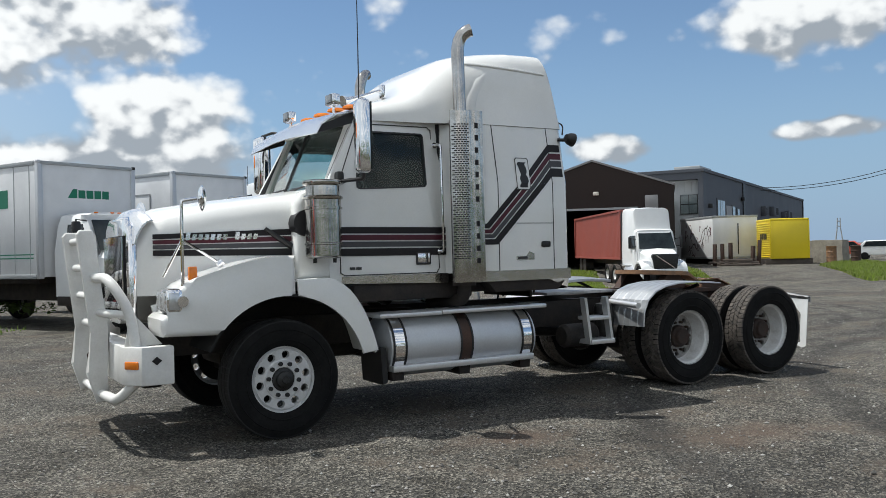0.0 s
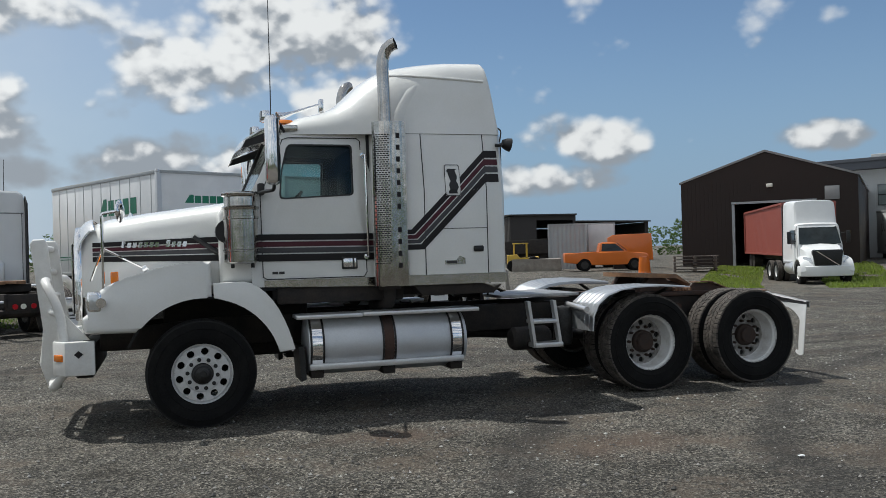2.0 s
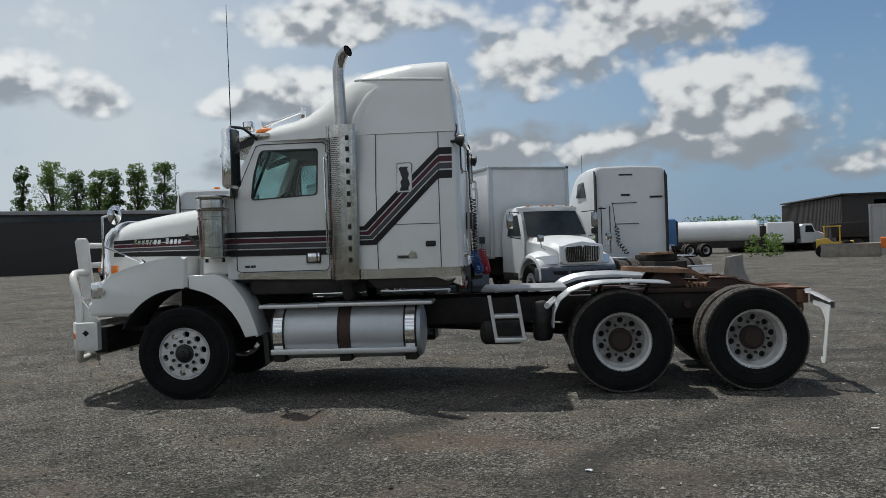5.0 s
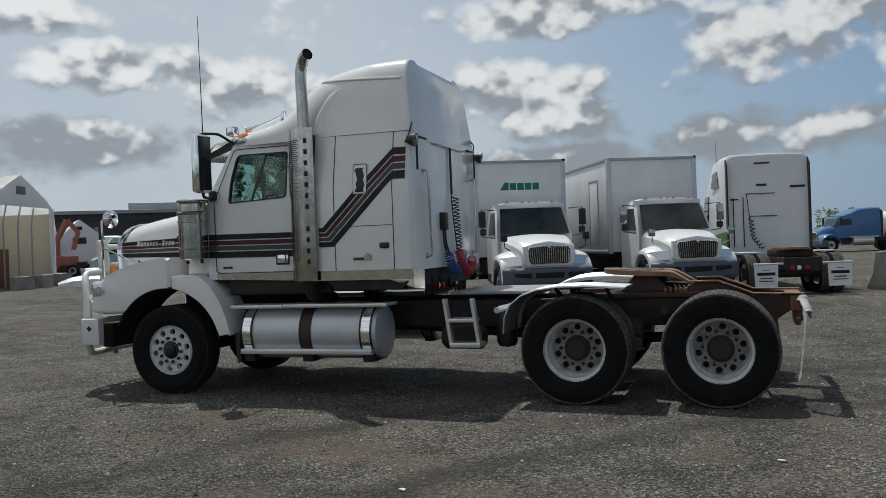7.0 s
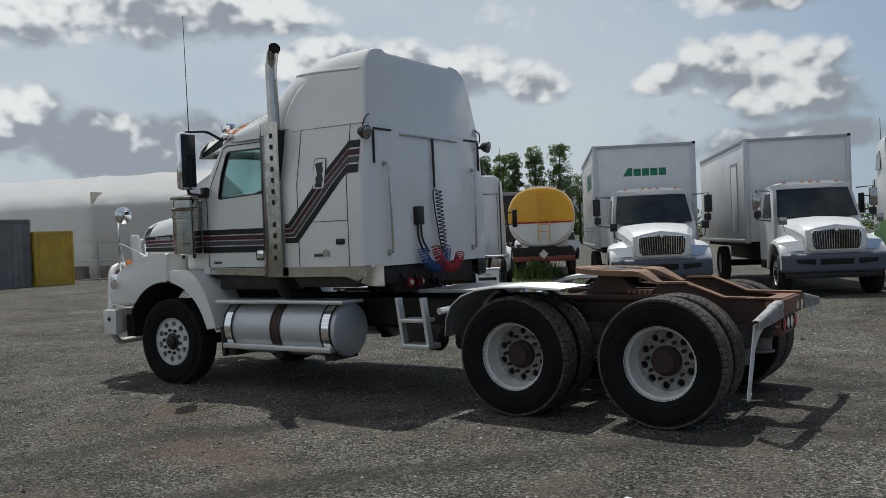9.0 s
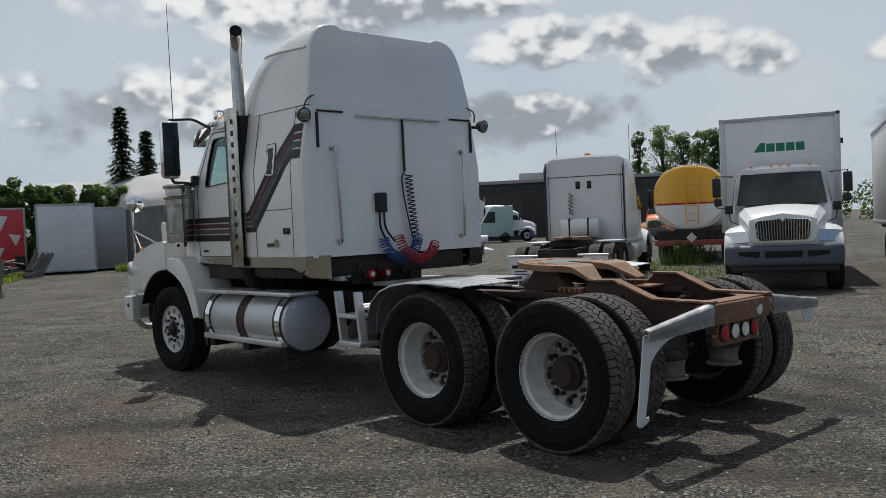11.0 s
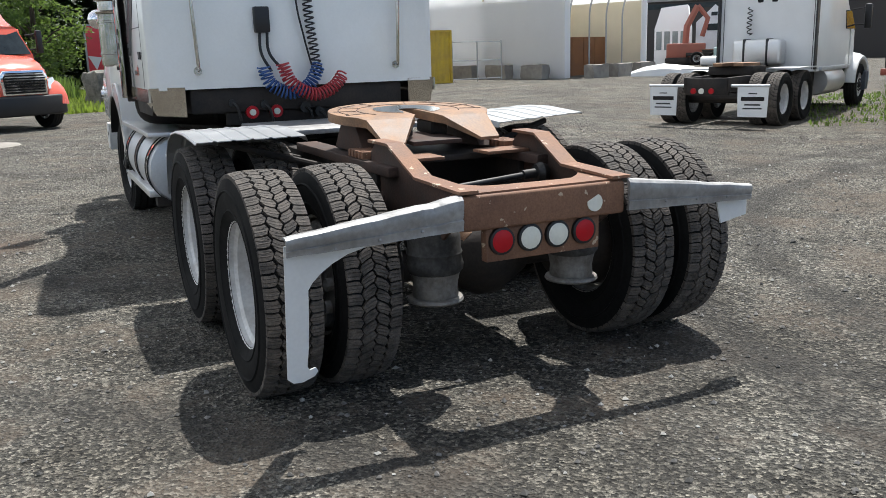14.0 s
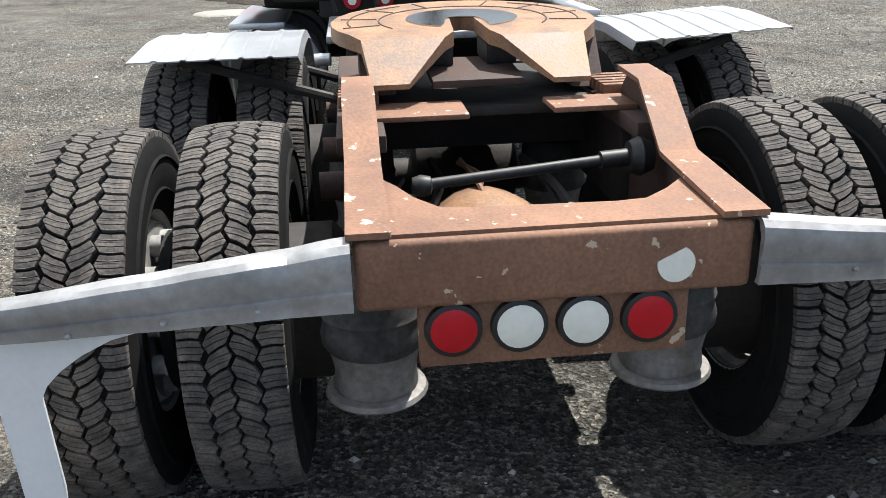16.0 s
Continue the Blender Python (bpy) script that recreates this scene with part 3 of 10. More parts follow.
# ---- ground ----
def ground_mat():
    m = bpy.data.materials.new("packed_gravel")
    m.use_nodes = True
    n, l = m.node_tree.nodes, m.node_tree.links
    p = n["Principled BSDF"]
    p.inputs["Roughness"].default_value = 0.92
    p.inputs["Specular IOR Level"].default_value = 0.25
    tc = n.new("ShaderNodeTexCoord")

    def noise_of(scale, detail=5, rough=0.6):
        t = n.new("ShaderNodeTexNoise")
        t.inputs["Scale"].default_value, t.inputs["Detail"].default_value, t.inputs["Roughness"].default_value = scale, detail, rough
        l.new(tc.outputs["Object"], t.inputs["Vector"])
        return t

    def ramp_of(src, stops):
        r = n.new("ShaderNodeValToRGB")
        e = r.color_ramp.elements
        e[0].position, e[0].color = stops[0][0], (*stops[0][1], 1)
        e[1].position, e[1].color = stops[-1][0], (*stops[-1][1], 1)
        for pos, c in stops[1:-1]:
            q = e.new(pos)
            q.color = (*c, 1)
        l.new(src, r.inputs["Fac"])
        return r.outputs["Color"]

    def mixed(kind, a, b, fac):
        x = n.new("ShaderNodeMix")
        x.data_type, x.blend_type = "RGBA", kind
        if isinstance(fac, float):
            x.inputs["Factor"].default_value = fac
        else:
            l.new(fac, x.inputs["Factor"])
        l.new(a, x.inputs["A"])
        l.new(b, x.inputs["B"])
        return x.outputs["Result"]

    base = ramp_of(noise_of(0.35, 6, 0.62).outputs["Fac"], [(0.32, (0.064, 0.063, 0.059)), (0.5, (0.105, 0.104, 0.097)), (0.68, (0.138, 0.135, 0.124))])
    patch = ramp_of(noise_of(1.6, 6, 0.7).outputs["Fac"], [(0.36, (0.42, 0.39, 0.36)), (0.60, (1.12, 1.12, 1.12))])
    col = mixed("MULTIPLY", base, patch, 0.75)
    vor = n.new("ShaderNodeTexVoronoi")
    vor.inputs["Scale"].default_value = 58
    l.new(tc.outputs["Object"], vor.inputs["Vector"])
    stone = ramp_of(vor.outputs["Color"], [(0.12, (0.30, 0.30, 0.31)), (0.55, (0.92, 0.90, 0.87)), (0.93, (2.9, 2.8, 2.65))])
    col = mixed("MULTIPLY", col, stone, 1.0)
    vor2 = n.new("ShaderNodeTexVoronoi")
    vor2.inputs["Scale"].default_value = 150
    l.new(tc.outputs["Object"], vor2.inputs["Vector"])
    grit = ramp_of(vor2.outputs["Color"], [(0.1, (0.45, 0.45, 0.45)), (0.9, (1.75, 1.72, 1.65))])
    col = mixed("MULTIPLY", col, grit, 0.95)
    # brown earth showing through, and dark oily ground where trucks stand
    earth = ramp_of(noise_of(0.8, 9, 0.74).outputs["Fac"], [(0.50, (0, 0, 0)), (0.64, (1, 1, 1))])
    brown = n.new("ShaderNodeRGB")
    brown.outputs[0].default_value = (0.125, 0.098, 0.074, 1)
    col = mixed("MIX", col, brown.outputs[0], ramp_of(mixed("MULTIPLY", earth, grit, 0.9), [(0.05, (0, 0, 0)), (0.9, (0.72, 0.72, 0.72))]))
    for px, py, rx, ry in ((1.5, -2.35, 0.75, 0.40), (3.3, -3.4, 0.9, 0.5), (-3.6, -3.0, 0.8, 0.4)):
        mp = n.new("ShaderNodeMapping")
        mp.vector_type = "TEXTURE"
        mp.inputs["Location"].default_value, mp.inputs["Scale"].default_value = (px, py, 0), (rx, ry, 1)
        l.new(tc.outputs["Object"], mp.inputs["Vector"])
        flat = n.new("ShaderNodeVectorMath")
        flat.operation, flat.inputs[1].default_value = "MULTIPLY", (1, 1, 0)
        l.new(mp.outputs[0], flat.inputs[0])
        ln = n.new("ShaderNodeVectorMath")
        ln.operation = "LENGTH"
        l.new(flat.outputs[0], ln.inputs[0])
        sm = n.new("ShaderNodeMath")
        sm.operation, sm.inputs[1].default_value = "MULTIPLY_ADD", 2.4
        l.new(noise_of(2.6, 7, 0.7).outputs["Fac"], sm.inputs[0])
        l.new(ln.outputs["Value"], sm.inputs[2])
        fade = n.new("ShaderNodeMapRange")
        fade.inputs["From Min"].default_value, fade.inputs["From Max"].default_value = 2.2, 1.3
        fade.inputs["To Max"].default_value = 0.75
        l.new(sm.outputs[0], fade.inputs["Value"])
        clay = n.new("ShaderNodeRGB")
        clay.outputs[0].default_value = (0.135, 0.098, 0.074, 1)
        col = mixed("MIX", col, clay.outputs[0], fade.outputs[0])
    # two bent lanes of tyre tracks across the yard
    for ang, off, wide in ((-52, 4.2, 0.34), (-52, 6.3, 0.34), (-18, -5.6, 0.30), (-18, -7.5, 0.30), (20, 2.6, 0.28)):
        mp = n.new("ShaderNodeMapping")
        mp.inputs["Rotation"].default_value = (0, 0, radians(ang))
        l.new(tc.outputs["Object"], mp.inputs["Vector"])
        sx = n.new("ShaderNodeSeparateXYZ")
        l.new(mp.outputs[0], sx.inputs[0])
        bend = n.new("ShaderNodeMath")
        bend.operation = "MULTIPLY_ADD"
        l.new(noise_of(0.09, 2, 0.5).outputs["Fac"], bend.inputs[0])
        bend.inputs[1].default_value = 5.0
        l.new(sx.outputs["Y"], bend.inputs[2])
        gap = n.new("ShaderNodeMath")
        gap.operation, gap.inputs[1].default_value = "SUBTRACT", off + 2.5
        l.new(bend.outputs[0], gap.inputs[0])
        dist = n.new("ShaderNodeMath")
        dist.operation = "ABSOLUTE"
        l.new(gap.outputs[0], dist.inputs[0])
        rut = n.new("ShaderNodeMapRange")
        rut.inputs["From Min"].default_value, rut.inputs["From Max"].default_value = wide, wide * 0.4
        rut.inputs["To Max"].default_value = 0.55
        l.new(dist.outputs[0], rut.inputs["Value"])
        worn = n.new("ShaderNodeMath")
        worn.operation = "MULTIPLY"
        l.new(rut.outputs[0], worn.inputs[0])
        l.new(noise_of(1.1, 6, 0.75).outputs["Fac"], worn.inputs[1])
        dark = n.new("ShaderNodeRGB")
        dark.outputs[0].default_value = (0.040, 0.037, 0.034, 1)
        col = mixed("MIX", col, dark.outputs[0], worn.outputs[0])
    # dark curved tracks where trucks swing round
    for cx, cy, rad, wide in ((9.5, 9.0, 7.3, 0.24), (9.5, 9.0, 8.2, 0.24), (12.5, -9.0, 9.6, 0.3), (12.5, -9.0, 11.6, 0.3)):
        far = n.new("ShaderNodeVectorMath")
        far.operation, far.inputs[1].default_value = "DISTANCE", (cx, cy, 0)
        l.new(tc.outputs["Object"], far.inputs[0])
        sway = n.new("ShaderNodeMath")
        sway.operation, sway.inputs[1].default_value = "MULTIPLY_ADD", 0.7
        l.new(noise_of(0.5, 3, 0.5).outputs["Fac"], sway.inputs[0])
        l.new(far.outputs["Value"], sway.inputs[2])
        off = n.new("ShaderNodeMath")
        off.operation, off.inputs[1].default_value = "SUBTRACT", rad + 0.35
        l.new(sway.outputs[0], off.inputs[0])
        away = n.new("ShaderNodeMath")
        away.operation = "ABSOLUTE"
        l.new(off.outputs[0], away.inputs[0])
        band = n.new("ShaderNodeMapRange")
        band.inputs["From Min"].default_value, band.inputs["From Max"].default_value = wide, wide * 0.3
        l.new(away.outputs[0], band.inputs["Value"])
        patchy = n.new("ShaderNodeMath")
        patchy.operation = "MULTIPLY"
        l.new(band.outputs[0], patchy.inputs[0])
        l.new(noise_of(0.9, 5, 0.7).outputs["Fac"], patchy.inputs[1])
        damp = n.new("ShaderNodeRGB")
        damp.outputs[0].default_value = (0.034, 0.032, 0.030, 1)
        col = mixed("MIX", col, damp.outputs[0], patchy.outputs[0])
    l.new(col, p.inputs["Base Color"])
    b1, b2 = n.new("ShaderNodeBump"), n.new("ShaderNodeBump")
    b1.inputs["Distance"].default_value, b1.inputs["Strength"].default_value = 0.055, 1.0
    b2.inputs["Distance"].default_value, b2.inputs["Strength"].default_value = 0.018, 1.0
    l.new(noise_of(5.0, 8, 0.7).outputs["Fac"], b1.inputs["Height"])
    l.new(vor.outputs["Distance"], b2.inputs["Height"])
    l.new(b1.outputs["Normal"], b2.inputs["Normal"])
    l.new(b2.outputs["Normal"], p.inputs["Normal"])
    return m


GRAVEL = ground_mat()
bm = B()


def ground_z(x, y):
    """Low swells, a sag under the front axle, a scuffed ridge beside the tractor, a hollow before the brown shed."""
    near = 1.0 if abs(x) < 25 and abs(y) < 25 else 0.0
    z = 0.012 * noise.noise(Vector((x * 0.5, y * 0.5, 0))) * near - 0.004 - 0.022 * math.exp(-(x / 1.4) ** 2 - (y / 2.0) ** 2)
    along = (x - 1.9) / 1.5
    crest = -1.80 - 0.16 * max(0.0, x - 1.6) + 0.10 * math.sin(x * 3.1)
    rid = math.exp(-((y - crest) / 0.12) ** 2) * math.exp(-along ** 4) * (0.5 + 0.7 * noise.noise(Vector((x * 3.1, 4, 0))))
    f = min(1.0, max(0.0, (12.0 - math.hypot(x - 28.3, y - 23.3)) / 7.5))
    z -= 0.36 * f * f * (3 - 2 * f)
    return z + 0.065 * max(0.0, rid) + near * 0.010 * noise.noise(Vector((x * 2.3, y * 2.3, 7)))


xs = [-1500, -400, -120, -60, -30, -22] + [-15 + i * 0.2 for i in range(166)] + list(range(19, 44)) + [60, 120, 400, 1500]
ys = [-1500, -400, -120, -60, -30, -20] + [-12 + i * 0.2 for i in range(146)] + list(range(18, 40)) + [60, 120, 400, 1500]
vv = [[bm.verts.new((x, y, ground_z(x, y))) for y in ys] for x in xs]
for i in range(len(xs) - 1):
    for j in range(len(ys) - 1):
        bm.faces.new((vv[i][j], vv[i + 1][j], vv[i + 1][j + 1], vv[i][j + 1]))
single("ground", bm, GRAVEL, "grey packed gravel yard with tyre marks and loose stones", "ground", "structure")


# ---- loose stones on the packed ground ----
def stone_mat():
    m = mat("loose_stone", (0.24, 0.235, 0.225), 0.9, var=0.25, scale=30, other=(0.15, 0.145, 0.14))
    n, l = m.node_tree.nodes, m.node_tree.links
    geo, hue = n.new("ShaderNodeNewGeometry"), n.new("ShaderNodeValToRGB")
    e = hue.color_ramp.elements
    e[0].color, e[1].color = (0.060, 0.058, 0.053, 1), (0.43, 0.42, 0.39, 1)
    q = e.new(0.7)
    q.color = (0.17, 0.16, 0.15, 1)
    l.new(geo.outputs["Random Per Island"], hue.inputs["Fac"])
    l.new(hue.outputs["Color"], n["Principled BSDF"].inputs["Base Color"])
    return m


rs = np.random.RandomState(7)
COUNT = 95000
cx, cy = rs.uniform(-9, 17, COUNT), rs.uniform(-10.5, 10, COUNT)
clump = np.array([noise.noise(Vector((a * 0.45, b * 0.45, 3))) for a, b in zip(cx, cy)])
keep = rs.uniform(-0.7, 0.6, COUNT) < clump
cx, cy = cx[keep], cy[keep]
size = 0.006 + 0.016 * rs.power(0.45, len(cx)) ** 2
size[rs.uniform(0, 1, len(cx)) > 0.995] *= 1.8
oct_v = np.array([(1, 0, 0), (0.1, 0.9, 0.1), (-0.9, 0.1, 0), (0, -1, 0.1), (0.1, 0, 0.75), (0, 0.1, -0.6)])
oct_f = np.array([(0, 1, 4), (1, 2, 4), (2, 3, 4), (3, 0, 4), (1, 0, 5), (2, 1, 5), (3, 2, 5), (0, 3, 5)])
verts, faces = [], []
for k in range(len(cx)):
    a = rs.uniform(0, 6.28)
    jit = oct_v * rs.uniform(0.65, 1.2, (6, 3)) * size[k]
    ca, sa = math.cos(a), math.sin(a)
    px, py = jit[:, 0] * ca - jit[:, 1] * sa + cx[k], jit[:, 0] * sa + jit[:, 1] * ca + cy[k]
    pz = jit[:, 2] + ground_z(cx[k], cy[k]) + size[k] * 0.25
    verts.extend(zip(px.tolist(), py.tolist(), pz.tolist()))
    faces.extend((oct_f + 6 * k).tolist())
me = bpy.data.meshes.new("loose_gravel")
me.from_pydata(verts, [], faces)
me.materials.append(stone_mat())
tagged(new("loose_gravel", me), "loose grey and pale stones scattered over the yard", "gravel", "", "stuff")


# scraps of white litter and a few larger lumps on the gravel
rs = random.Random(21)
for x, y in ((4.2, -4.35), (2.9, -5.2), (6.6, -3.1), (-1.9, -3.4), (9.4, -1.2)):
    bm = B()
    pts = [(0.035 * rs.uniform(0.6, 1.3) * math.cos(q), 0.025 * rs.uniform(0.6, 1.3) * math.sin(q), 0.004 + 0.012 * rs.random()) for q in (0, 1.1, 2.2, 3.3, 4.4, 5.4)]
    sheet(bm, pts, (0, 0, 1), 0.003)
    single("litter", bm, WHITE2, "crumpled scrap of white litter on gravel", "litter", group="litter", smooth=False).matrix_world = pose(x, y, ground_z(x, y))


# ---- the white tractor ----
truck = thing("semi_truck", "white long-nosed sleeper tractor with maroon stripes, parked on gravel", "truck")
SIDES = (-1, 1)


def flank(z):
    """Half width of the sleeper at height z."""
    return 1.205 if z < 2.25 else 1.205 - (z - 2.25) / 0.58 * 0.105


def door_y(z):
    return 1.005 if z < 2.15 else 1.005 - (z - 2.15) * 0.14


def hood_w(x):
    return 0.64 + (x + 1.08) / 1.63 * 0.27


LOOSE = ("rail_bolt", "fender_strut", "mirror_arm", "air_duct", "rail_foot", "ladder", "top_step", "strap_rubber", "back_trim")


def mirrored(fn, name, material, label="", parent=None, **kw):
    """The same part on both sides of the truck; fn gets the bmesh and the side."""
    for s in SIDES:
        bm = B()
        fn(bm, s)
        (pieces if name in LOOSE else part)(name, bm, material, parent or truck, label, **kw)


# chassis rails and cross members
def rail(bm, s):
    prism(bm, [(-0.95, 0.70), (-0.95, 0.90), (0.2, 0.99), (5.95, 0.99), (5.95, 0.70)], s * 0.39, s * 0.47, "xz", 0.008)


mirrored(rail, "chassis_rail", FRAME)
for x in (-0.7, 1.0, 2.4, 3.5, 4.3, 5.0):
    bm = B()
    box(bm, x - 0.06, x + 0.06, -0.39, 0.39, 0.72, 0.95, 0.01)
    part("cross_member", bm, FRAME, truck)
bm = B()
tube(bm, round_path([(0.6, 0, 0.75), (2.9, 0, 0.66), (4.85, 0, 0.52)], 0.2), 0.065, 12)
cyl(bm, (4.85, 0, 0.52), (6.23, 0, 0.53), 0.055, 12)
part("drive_shaft", bm, GREASE, truck)
bm = B()
box(bm, -0.35, 1.15, -0.33, 0.33, 0.55, 1.35, 0.08)
box(bm, 1.15, 1.9, -0.2, 0.2, 0.5, 0.98, 0.08)
part("engine", bm, FRAME, truck)
for x in (4.79, 6.15):
    bm = B()
    cyl(bm, (x, -0.7, 0.52), (x, 0.7, 0.52), 0.085, 12)
    lathe(bm, [(0.0, -0.25), (0.14, -0.22), (0.235, -0.05), (0.235, 0.05), (0.14, 0.22), (0.0, 0.25)], (x, 0.03, 0.55), "y", 20)
    part("drive_axle", bm, FRAME, truck)
bm = B()
box(bm, -0.06, 0.06, -0.85, 0.85, 0.40, 0.52, 0.02)
part("front_axle", bm, FRAME, truck)

# wheels
for s in SIDES:
    wheel(truck, 0, s * 0.995, 0.495, s, steer=True, turn=2.0, spin=11, scale=1.015)
    for i, x in enumerate((4.79, 6.15)):
        wheel(truck, x, s * 1.145, 0.538, s, spin=17 + 31 * i, scale=1.05, fine=True)
        bm = B()
        lathe(bm, [(0.0, s * 0.50), (0.20, s * 0.50), (0.235, s * 0.53), (0.235, s * 0.66), (0.262, s * 0.70), (0.262, s * 0.74)], (x, 0, 0.538), "y", 32)
        part("brake_drum", bm, FRAME, truck)
        wheel(truck, x, s * 0.775, 0.538, s, inner=True, scale=1.05, fine=True)

# hood
bm = B()
rings = []
for x, zt, drop in ((-1.10, 1.86, 0.10), (-1.0, 1.955, 0.04), (-0.85, 2.01, 0.0), (-0.45, 2.075, 0), (0.15, 2.15, 0), (0.58, 2.21, 0)):
    w = hood_w(x) - drop
    k = 0.24
    ring = [(x, -w, 1.25), (x, -w, 1.5), (x, -w, zt - k)]
    ring += [(x, -w + k * 0.95 * (1 - math.cos(radians(a))), zt - k + (k - 0.02) * math.sin(radians(a))) for a in (20, 40, 60, 80)]
    ring += [(x, -w * 0.35, zt + 0.012), (x, 0, zt + 0.022)]
    ring = ring + [(p[0], -p[1], p[2]) for p in ring[-2::-1]]
    rings.append(ring)
loft(bm, rings)
part("hood", bm, WHITE, truck, angle=28)


def on_hood(x, z, s, out=0.004):
    return (x, s * (hood_w(x) + out), z)


def hood_band(a0, b0, a1, b1):
    def f(bm, s):
        sheet(bm, [on_hood(-0.985, a0, s), on_hood(0.205, a1, s), on_hood(0.205, b1, s), on_hood(-0.985, b0, s)], (0, s, 0), 0.003)
    return f


BANDS = ((0.0, 0.225, S_BLACK), (0.275, 0.46, S_MAROON), (0.505, 0.69, S_GREY), (0.74, 1.0, S_BLACK))
for a, b, mm in BANDS:
    mirrored(hood_band(1.78 - a * 0.185, 1.78 - b * 0.185, 1.815 - a * 0.24, 1.815 - b * 0.24), "stripe", mm, smooth=False)
for s in SIDES:
    for i in range(12):
        if i == 7:
            continue
        x = -0.72 + i * 0.052
        bm = B()
        z0, z1 = 1.725, 1.775 + (0.018 if i in (0, 8) else 0.0)
        sheet(bm, [on_hood(x, z0, s, 0.008), on_hood(x + 0.036, z0, s, 0.008), on_hood(x + 0.046, z1, s, 0.008), on_hood(x + 0.010, z1, s, 0.008)], (0, s, 0), 0.006)
        part("name_bar", bm, CHROME, truck, smooth=False)

# grille and its surround
bm = B()
prism(bm, [(-0.52, 1.02), (-0.56, 1.70), (-0.50, 1.86), (-0.34, 1.945), (0.34, 1.945), (0.50, 1.86), (0.56, 1.70), (0.52, 1.02)], -1.17, -1.09, "yz", 0.025)
part("grille_surround", bm, CHROME, truck, "chrome grille surround")
bm = B()
box(bm, -1.19, -1.165, -0.45, 0.45, 1.08, 1.78, 0.01)
part("grille", bm, RECESS_SHADE, truck)
for i in range(15):
    bm = B()
    y = -0.42 + i * 0.06
    box(bm, -1.20, -1.18, y - 0.018, y + 0.018, 1.09, 1.77)
    part("grille_bar", bm, CHROME, truck, smooth=False)
bm = B()
rows = []
for k in range(13):
    y = -0.60 + 1.2 * k / 12
    e = abs(y / 0.60) ** 3
    outer = [(-1.175 + 0.05 * e, 1.74 - 0.04 * e), (-1.165 + 0.06 * e, 1.86 - 0.08 * e), (-1.135 + 0.07 * e, 1.95 - 0.10 * e), (-1.08 + 0.06 * e, 2.01 - 0.11 * e), (-1.02 + 0.05 * e, 2.03 - 0.12 * e)]
    rows.append([(x, y, z) for x, z in outer] + [(x + 0.012, y, z - 0.010) for x, z in outer[::-1]])
loft(bm, rows)
part("bug_deflector", bm, BRIGHT, truck)


# front fenders, in a nose piece and a skirt behind the wheel
def arch(a0, a1, n, r=0.735):
    return [(0.02 + r * math.cos(radians(a0 + (a1 - a0) * i / n)), 0.49 + r * math.sin(radians(a0 + (a1 - a0) * i / n))) for i in range(n + 1)]


def fender(bm, s):
    low = [(-1.03, 0.935), (-1.05, 1.00), (-1.05, 1.08), (-1.01, 1.115)]
    crown = [(-0.965, 1.12), (-0.95, 1.22), (-0.92, 1.30), (-0.86, 1.36), (-0.76, 1.405), (-0.64, 1.445), (-0.50, 1.487), (-0.36, 1.524), (-0.22, 1.552), (-0.08, 1.568), (0.03, 1.573), (0.105, 1.573)]
    prism(bm, low + crown + arch(83, 144, 14), s * 1.205, s * 0.66, "xz", 0.055, 5)


def skirt(bm, s):
    top = [(0.115, 1.365), (0.40, 1.370), (0.47, 1.355), (0.54, 1.315), (0.61, 1.255), (0.67, 1.185), (0.73, 1.095), (0.78, 0.995), (0.82, 0.895), (0.855, 0.79), (0.885, 0.69)]
    prism(bm, top + arch(14, 82, 12), s * 1.2, s * 1.165, "xz", 0.012, 3)
    loft(bm, [[(x - 0.01, s * y, z - 0.008) for x, z in top] + [(x - 0.03, s * y, z - 0.022) for x, z in top[::-1]] for y in (1.185, 0.70)])


mirrored(fender, "front_fender", WHITE, angle=30)
mirrored(skirt, "fender_skirt", WHITE)


# Wheel wells lined in near-black: their shade is put into the colour.
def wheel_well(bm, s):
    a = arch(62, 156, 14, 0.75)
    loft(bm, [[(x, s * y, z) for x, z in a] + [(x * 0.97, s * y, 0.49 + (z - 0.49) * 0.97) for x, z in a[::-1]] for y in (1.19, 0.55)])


mirrored(wheel_well, "wheel_well", RECESS_SHADE)
mirrored(lambda bm, s: prism(bm, [(0.92, 0.70), (0.98, 0.70), (0.99, 0.38), (0.94, 0.36)], s * 1.16, s * 0.72, "xz"), "mud_guard", BLACK)

# headlights, markers and fender mirrors
mirrored(lambda bm, s: box(bm, -1.01, -0.87, min(s * 1.212, s * 0.86), max(s * 1.212, s * 0.86), 1.125, 1.325, 0.03), "headlight_bezel", CHROME)
for y0, y1 in ((0.885, 1.025), (1.04, 1.18)):
    mirrored(lambda bm, s: box(bm, -1.018, -0.95, min(s * y1, s * y0), max(s * y1, s * y0), 1.15, 1.30, 0.018), "headlight", LAMPGLASS)
mirrored(lambda bm, s: box(bm, -0.985, -0.90, s * 1.208 - 0.01, s * 1.208 + 0.01, 1.155, 1.295, 0.008), "side_lens", LAMPGLASS)
mirrored(lambda bm, s: box(bm, -0.80, -0.73, s * 1.10 - 0.03, s * 1.10 + 0.03, 1.385, 1.50, 0.012), "turn_signal", AMBER, "amber turn signal lens")


